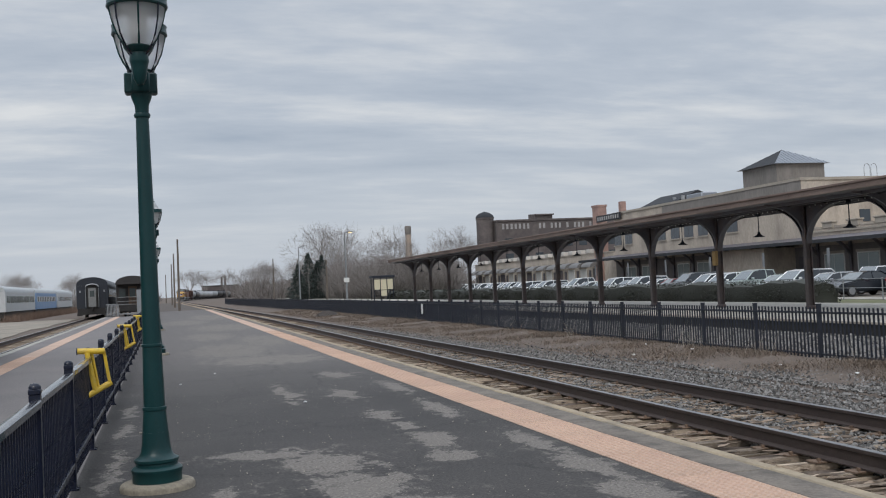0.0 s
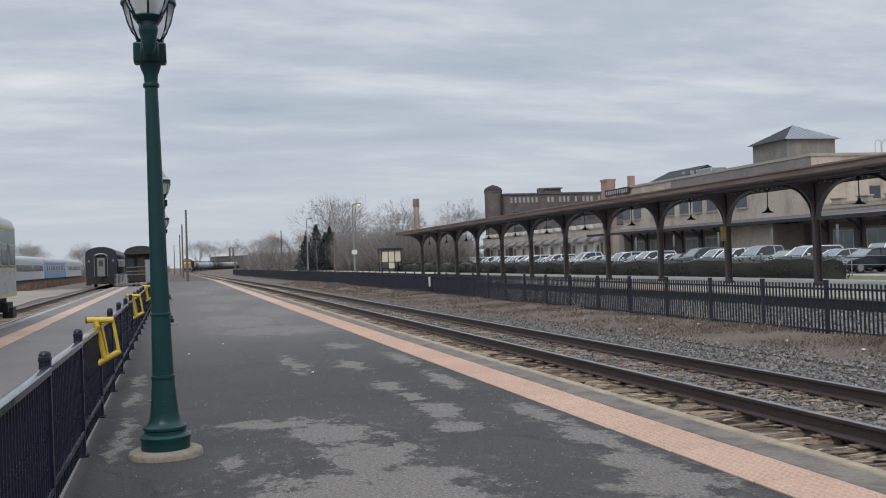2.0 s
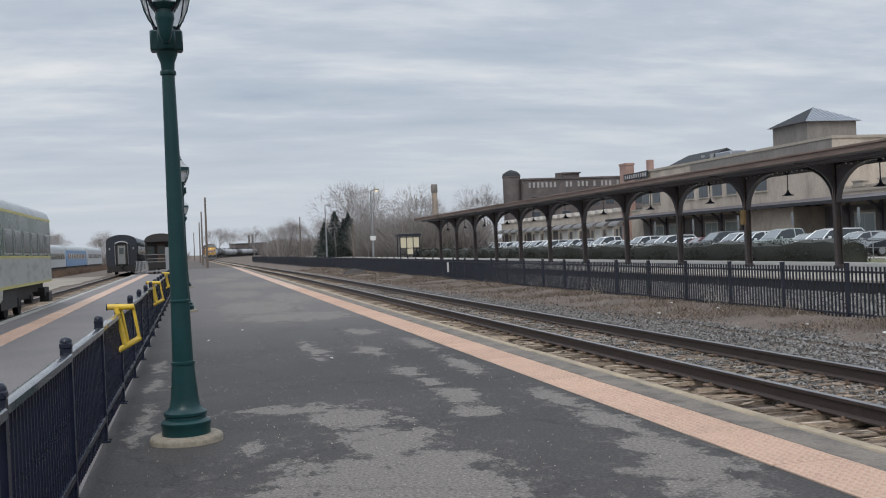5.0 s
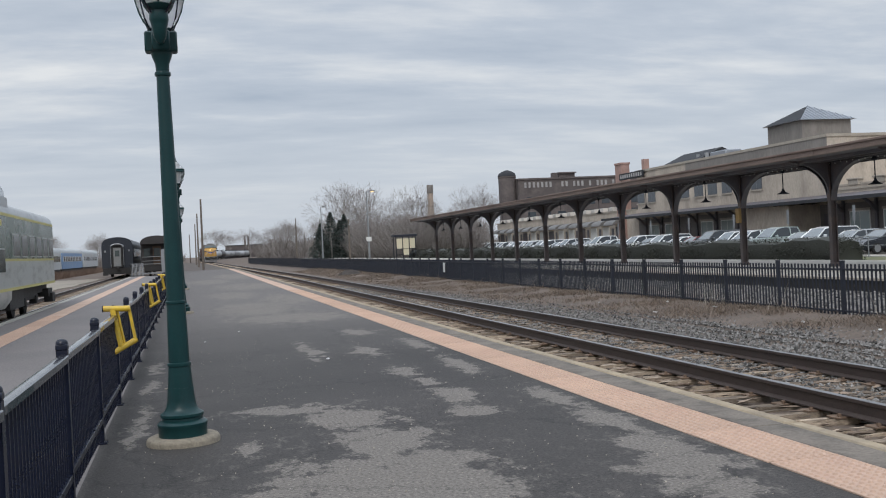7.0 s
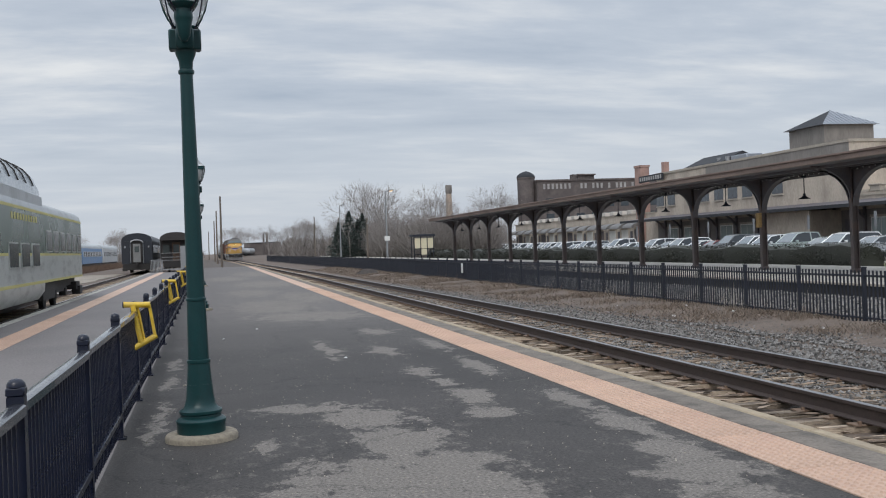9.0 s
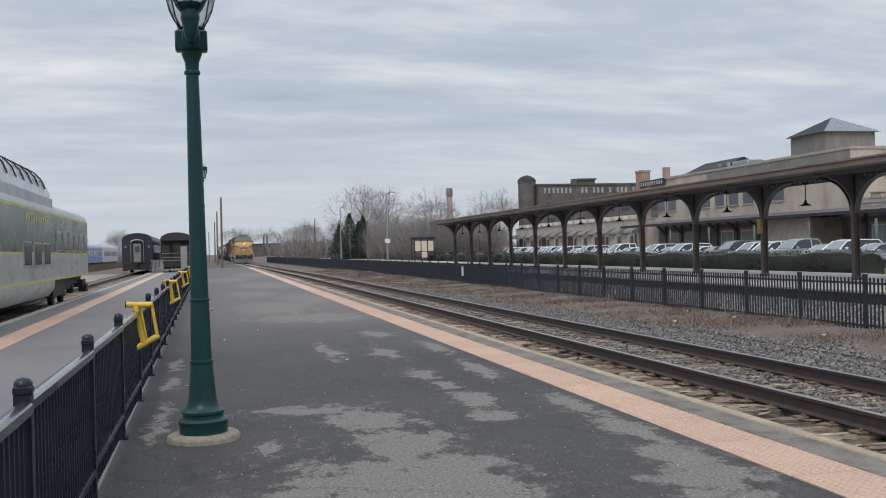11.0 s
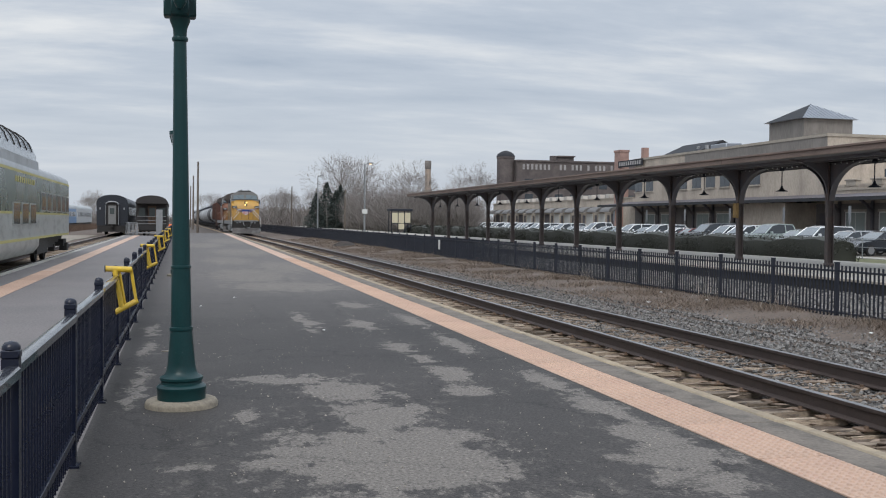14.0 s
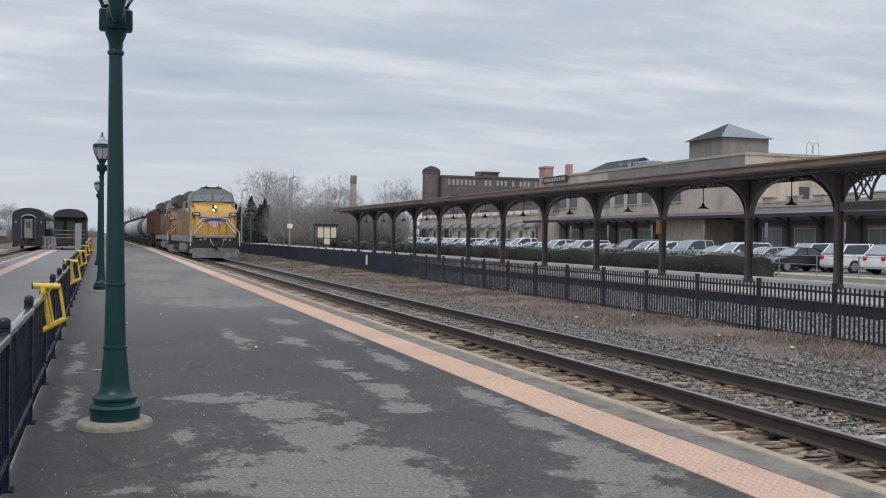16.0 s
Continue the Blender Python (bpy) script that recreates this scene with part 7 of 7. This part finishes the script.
def build_parking():
    bm = box(bmesh.new(), 35.6, 50.0, 20, 185, -0.6, -0.30)
    tagged(part("parking_lot", bm, COPING), "grey asphalt parking lot beside the freight house", "parking lot", kind="structure")
    bm = box(bmesh.new(), 34.0, 35.5, 20, 185, -0.6, -0.22, 0.01)
    tagged(part("parking_kerb", bm, CONCRETE), "pale concrete kerb and footway along the parking lot", "kerb", kind="structure")
    bm = box(bmesh.new(), 50.1, 53.6, 30, 178, -0.6, -0.02, 0.02)
    tagged(part("loading_dock", bm, CONCRETE), "pale concrete loading dock along the freight house", "loading dock", kind="structure")
    verge = material("patchy_green_verge", (0.115, 0.125, 0.055), 0.95, var=0.35, scale=0.8, fine=16, bump=0.6, dirt=(0.17, 0.14, 0.09), dirt_amount=0.7, dirt_scale=0.5)
    bm = box(bmesh.new(), 26.25, 33.95, 14, 185, -0.6, -0.26)
    tagged(part("verge", bm, verge), "patchy green and tan grass verge", "grass", kind="structure")
    rnd = random.Random(11)
    W, S, B, G, P, M = range(6)
    order = [("sedan", B, "black-blue sedan parked at the kerb"), ("sedan", S, "silver sedan parked at the kerb"), ("suv", W, "white car with roof rails parked at the kerb"),
             ("sedan", P, "pale green silver sedan parked at the kerb"), ("pickup", P, "pale silver crew-cab pickup parked at the kerb"), ("suv", W, "white sport utility car parked at the kerb"),
             ("suv", W, "white car with roof rails parked at the kerb"), ("pickup", G, "grey pickup parked at the kerb"), ("sedan", M, "dark maroon sedan parked at the kerb"), ("sedan", W, "white sedan parked at the kerb"),
             ("suv", W, "white sport utility car parked at the kerb"), ("sedan", S, "silver sedan parked at the kerb"), ("suv", W, "white sport utility car parked at the kerb"), ("sedan", P, "pale green silver sedan parked at the kerb"),
             ("sedan", W, "white sedan parked at the kerb"), ("pickup", W, "white pickup parked at the kerb")]
    made = {}
    for k in range(36):
        kind, paint, lab = order[k] if k < len(order) else order[rnd.choice((1, 2, 3, 5, 6, 9, 10, 12, 14))]
        m = pose(39.4 + rnd.uniform(-0.25, 0.25) + (0.5 if kind == "pickup" else 0), 52.0 + k * 2.85 + rnd.uniform(-0.12, 0.12), -0.30, 0, 0, rnd.uniform(-2, 2))
        if (kind, paint) in made:
            copy_thing(made[kind, paint], m)
        else:
            made[kind, paint] = parked_car(kind, CAR_PAINTS[paint], lab)
            made[kind, paint].matrix_basis = m
    for y, key in ((49.6, ("suv", W)), (46.6, ("suv", W)), (56.5, ("suv", W)), (60.0, ("sedan", B)), (68, ("sedan", B)), (79, ("pickup", G)), (90, ("sedan", M))):
        copy_thing(made[key], pose({49.6: 42.1, 46.6: 42.6}.get(y, 45.2), y, -0.30, 0, 0, 180))
    # low wire fence at the kerb
    f = thing("kerb_fence", label="thin grey wire fence along the parking kerb", category="fence")
    for k in range(14):
        part("post", tube(bmesh.new(), [(33.6, 28 + k * 3.0, -0.3), (33.6, 28 + k * 3.0, 0.85)], 0.03, 6), GREY_METAL, f)
    for z in (0.80, 0.35):
        part("wire_rail", tube(bmesh.new(), [(33.6, 28, z), (33.6, 67, z)], 0.018, 5), GREY_METAL, f)


def build_hedge():
    rng = np.random.default_rng(8)
    bm = bmesh.new()
    ys = np.arange(39.0, 128, 1.2)
    rings = []
    for y in ys:
        w = 0.62 + 0.1 * math.sin(y * 1.3)
        h = 1.12 + 0.10 * math.sin(y * 0.8) + 0.05 * math.sin(y * 2.7)
        rings.append([bm.verts.new((27.4 + a * w, y, -0.3 + b * h)) for a, b in ((-1, 0), (-1.05, 0.5), (-0.8, 0.95), (0, 1.05), (0.8, 0.95), (1.05, 0.5), (1, 0))])
    for a, b in zip(rings, rings[1:]):
        for i in range(6):
            bm.faces.new((a[i], b[i], b[i + 1], a[i + 1]))
    bm.faces.new(rings[0])
    h = part("hedge", bm, HEDGE_LEAF)
    tagged(h, "long dark clipped evergreen hedge behind the far platform", "hedge", kind="stuff")
    n = 80000
    y = 38.8 + 89.1 * rng.random(n) ** 1.25
    ang = rng.uniform(0, math.pi, n)
    rr = rng.uniform(0.92, 1.12, n)
    x = 27.4 - np.cos(ang) * 0.72 * rr
    z = -0.3 + np.maximum(np.sin(ang), 0) ** 0.6 * 1.2 * rr * rng.uniform(0.15, 1.0, n) ** 0.35
    s = rng.uniform(0.014, 0.032, n)[:, None, None] * (1 + (y[:, None, None] - 36) / 60)
    v = rng.normal(0, 1, (n, 3, 3)) * s + np.stack([x, y, z], -1)[:, None, :]
    o = quads("hedge_leaves", v.reshape(-1, 3).tolist(), np.arange(3 * n).reshape(-1, 3).tolist(), HEDGE_LEAF)
    tagged(o, "dark evergreen leaves of the clipped hedge", "hedge", kind="stuff")


def bare_tree(seed, height, spread, depth=5):
    """Trunk and limbs as tapering bars, ending in a haze of fine twigs."""
    rnd = random.Random(seed)
    verts, faces = [], []
    def bar(p, q, r0, r1, sides):
        d = (q - p).normalized()
        a = d.cross(Vector((0.3, 0.2, 1)) if abs(d.z) < 0.9 else Vector((1, 0, 0))).normalized()
        b = d.cross(a)
        base = len(verts)
        for c, r in ((p, r0), (q, r1)):
            for k in range(sides):
                t = 2 * math.pi * k / sides
                verts.append(tuple(c + (a * math.cos(t) + b * math.sin(t)) * r))
        for k in range(sides):
            faces.append((base + k, base + (k + 1) % sides, base + sides + (k + 1) % sides, base + sides + k))
    def grow(p, d, length, r, level):
        q = p + d * length
        bar(p, q, max(r, 0.011), max(r * 0.68, 0.006), 6 if level > 4 else 3)
        if level == 0:
            return
        n = rnd.choice((2, 3, 3)) if level < depth else 6
        side = d.cross(Vector((0, 0, 1)) if abs(d.z) < 0.95 else Vector((1, 0, 0))).normalized()
        start = rnd.uniform(0, 6.28)
        for k in range(n):
            u = rnd.uniform(0.55, 1.0)
            a = start + 2 * math.pi * k / n + rnd.uniform(-0.5, 0.5)
            out = side * math.cos(a) + d.cross(side) * math.sin(a)
            nd = (d + out * spread * rnd.uniform(0.55, 1.1) + Vector((0, 0, 0.10))).normalized()
            grow(p + d * length * u, nd, length * rnd.uniform(0.66, 0.92), r * rnd.uniform(0.46, 0.62), level - 1)
    grow(Vector((0, 0, -0.4)), Vector((0, 0, 1)), height * 0.30, height * 0.018, depth)
    return verts, faces


def build_trees():
    protos = {}
    spots = ((30.5, 200, 1, 15.0), (46.0, 215, 2, 14.0), (33.5, 212, 3, 12.0), (67, 236, 2, 15.0), (40, 240, 1, 11.0), (24.0, 260, 3, 9.0), (55, 260, 1, 11.0), (38, 300, 2, 12), (30, 340, 3, 12),
             (45, 360, 1, 13), (22, 420, 2, 12), (52, 330, 2, 12), (33, 420, 1, 13), (60, 420, 3, 14), (-30, 230, 1, 8), (-40, 236, 2, 9), (-36, 262, 3, 9), (-22, 250, 2, 7.5), (-48, 225, 3, 8.5),
             (10, 560, 1, 16), (18, 575, 2, 15), (-12, 380, 3, 9), (-16, 420, 1, 10), (-28, 330, 2, 10), (27, 165, 3, 6.5), (33, 160, 1, 7.0), (40, 170, 2, 7.5), (47, 180, 3, 8), (36, 185, 2, 9))
    for x, y, kind, h in spots:
        if kind not in protos:
            v, f = bare_tree(kind * 17 + 3, 12.0, 0.62, 7)
            t = thing("bare_tree", None, "leafless grey-brown tree with a fine spreading crown", "tree", "bare trees behind the line")
            quads("crown", v, f, BARK, t)
            protos[kind] = t
            t.matrix_basis = pose(x, y, -0.4, 0, 0, x * 7)
            t.scale = (h / 12,) * 3
        else:
            c = copy_thing(protos[kind], pose(x, y, -0.4, 0, 0, (x * 37 + y * 11) % 360))
            c.scale = (h / 12,) * 3
    # three spruces by the end of the far platform
    rng = np.random.default_rng(21)
    for x, y, h in ((24.4, 186, 8.9), (27.6, 191, 8.6), (22.8, 189, 6.9), (26.2, 187, 7.4)):
        t = thing("spruce", pose(x, y, -0.4), "dark conical spruce with ragged boughs", "tree")
        part("trunk", tube(bmesh.new(), [(0, 0, 0), (0, 0, h)], 0.16, 7, 0.03), BARK, t)
        n = 4200
        u = rng.random(n) ** 0.75
        zz = 0.6 + (h - 0.6) * (1 - u)
        a = rng.uniform(0, 6.28, n)
        rad = 0.48 * h * u ** 0.85 * (0.6 + 0.25 * ((zz * 1.3) % 1.0) + 0.22 * np.sin(a * 3 + zz * 2.1)) * rng.uniform(0.45, 1.05, n)
        p = np.stack([rad * np.cos(a), rad * np.sin(a), zz - 0.25 * rad], -1)
        v = p[:, None, :] + rng.normal(0, 1, (n, 3, 3)) * np.array([0.13, 0.13, 0.08])
        quads("crown", v.reshape(-1, 3).tolist(), np.arange(3 * n).reshape(-1, 3).tolist(), PINE, t)
    # the thicket of bare brush behind the far platform and along the line
    def thicket(name, n, x, y, h, w, label):
        k = len(x)
        lean = rng.normal(0, 0.5, (k, 2))
        z = -0.4 + rng.random(k) * h * 0.45
        a = rng.uniform(0, 6.28, k)
        dx, dy = np.cos(a) * w, np.sin(a) * w
        tip = np.stack([x + lean[:, 0] * h * 0.6, y + lean[:, 1] * h * 0.6, np.minimum(z + h * rng.uniform(0.35, 0.75, k), h)], -1)
        v = np.stack([np.stack([x - dx, y - dy, z], -1), np.stack([x + dx, y + dy, z], -1), tip], 1)
        o = quads(name, v.reshape(-1, 3).tolist(), np.arange(3 * k).reshape(-1, 3).tolist(), TWIG)
        tagged(o, label, "brush", kind="stuff")
    n = 110000
    y = rng.uniform(132, 235, n)
    x = 27.5 + (rng.random(n) ** 1.2) * np.maximum(2.0, 0.285 * y - 27.5)
    h = (5.0 + 1.6 * np.sin(x * 0.35) * np.sin(y * 0.21) + (y - 130) * 0.018) * rng.uniform(0.55, 1.15, n)
    thicket("brush_thicket", n, x, y, h, rng.uniform(0.015, 0.04, n), "dense leafless grey-brown brush behind the far platform")
    n = 70000
    y = rng.uniform(235, 560, n)
    x = 17 + 0.035 * (y - 235) + (np.maximum(0, y - 380) ** 2) / 1950 + rng.random(n) * (0.26 * y - 14)
    h = (6.0 + 2.0 * np.sin(x * 0.21) * np.sin(y * 0.13)) * rng.uniform(0.5, 1.2, n)
    thicket("brush_thicket_far", n, x, y, h, rng.uniform(0.035, 0.09, n), "leafless woods along the curve of the line")
    n = 30000
    y = rng.uniform(205, 480, n)
    x = -4.0 - (rng.random(n)) * (90 + 0.1 * y)
    keep = (x < -9 - 0.02 * y) | (y > 300)
    x, y = x[keep], y[keep]
    h = (3.6 + 1.5 * np.sin(x * 0.3) * np.sin(y * 0.17)) * rng.uniform(0.5, 1.15, len(x))
    weeds = TWIG.copy()
    weeds.name = "reddish_weed_stems"
    for node in weeds.node_tree.nodes:
        if node.type == "VECT_MATH":
            node.inputs[0].default_value = (0.17, 0.115, 0.085)
    k = 9000
    o = blades("yard_weeds", rng, rng.uniform(-17.5, -15.6, k), rng.uniform(116, 205, k), np.full(k, -0.38), rng.uniform(0.2, 1.1, k), rng.uniform(0.015, 0.035, k), weeds, 0.5)
    tagged(o, "reddish brown dead weeds in front of the stored coaches", "weeds", kind="stuff")
    thicket("brush_thicket_yard", len(x), x, y, h, rng.uniform(0.05, 0.1, len(x)), "leafless scrub beyond the yard")


build_parking()
build_hedge()
build_trees()



# ---- small pieces in great number, last ----
build_tactile()
build_left_fence()
build_right_fence()
build_track("main_track", main_track, -0.2, -12, 760, "rusty railway track on weathered wooden ties", 300)
build_track("yard_track", yard_track, -0.19, 8, 330, "worn yard track beside the platform", 160)
build_track("stub_track", lambda y: -3.68 - 0.012 * (y - 103), -0.25, 98, 132, "short stub track under the observation coach", 0)
build_track("storage_track", lambda y: -19.1, -0.3, 110, 202, "storage track under the stored coaches", 0)
build_ballast()
build_grass()
motions()
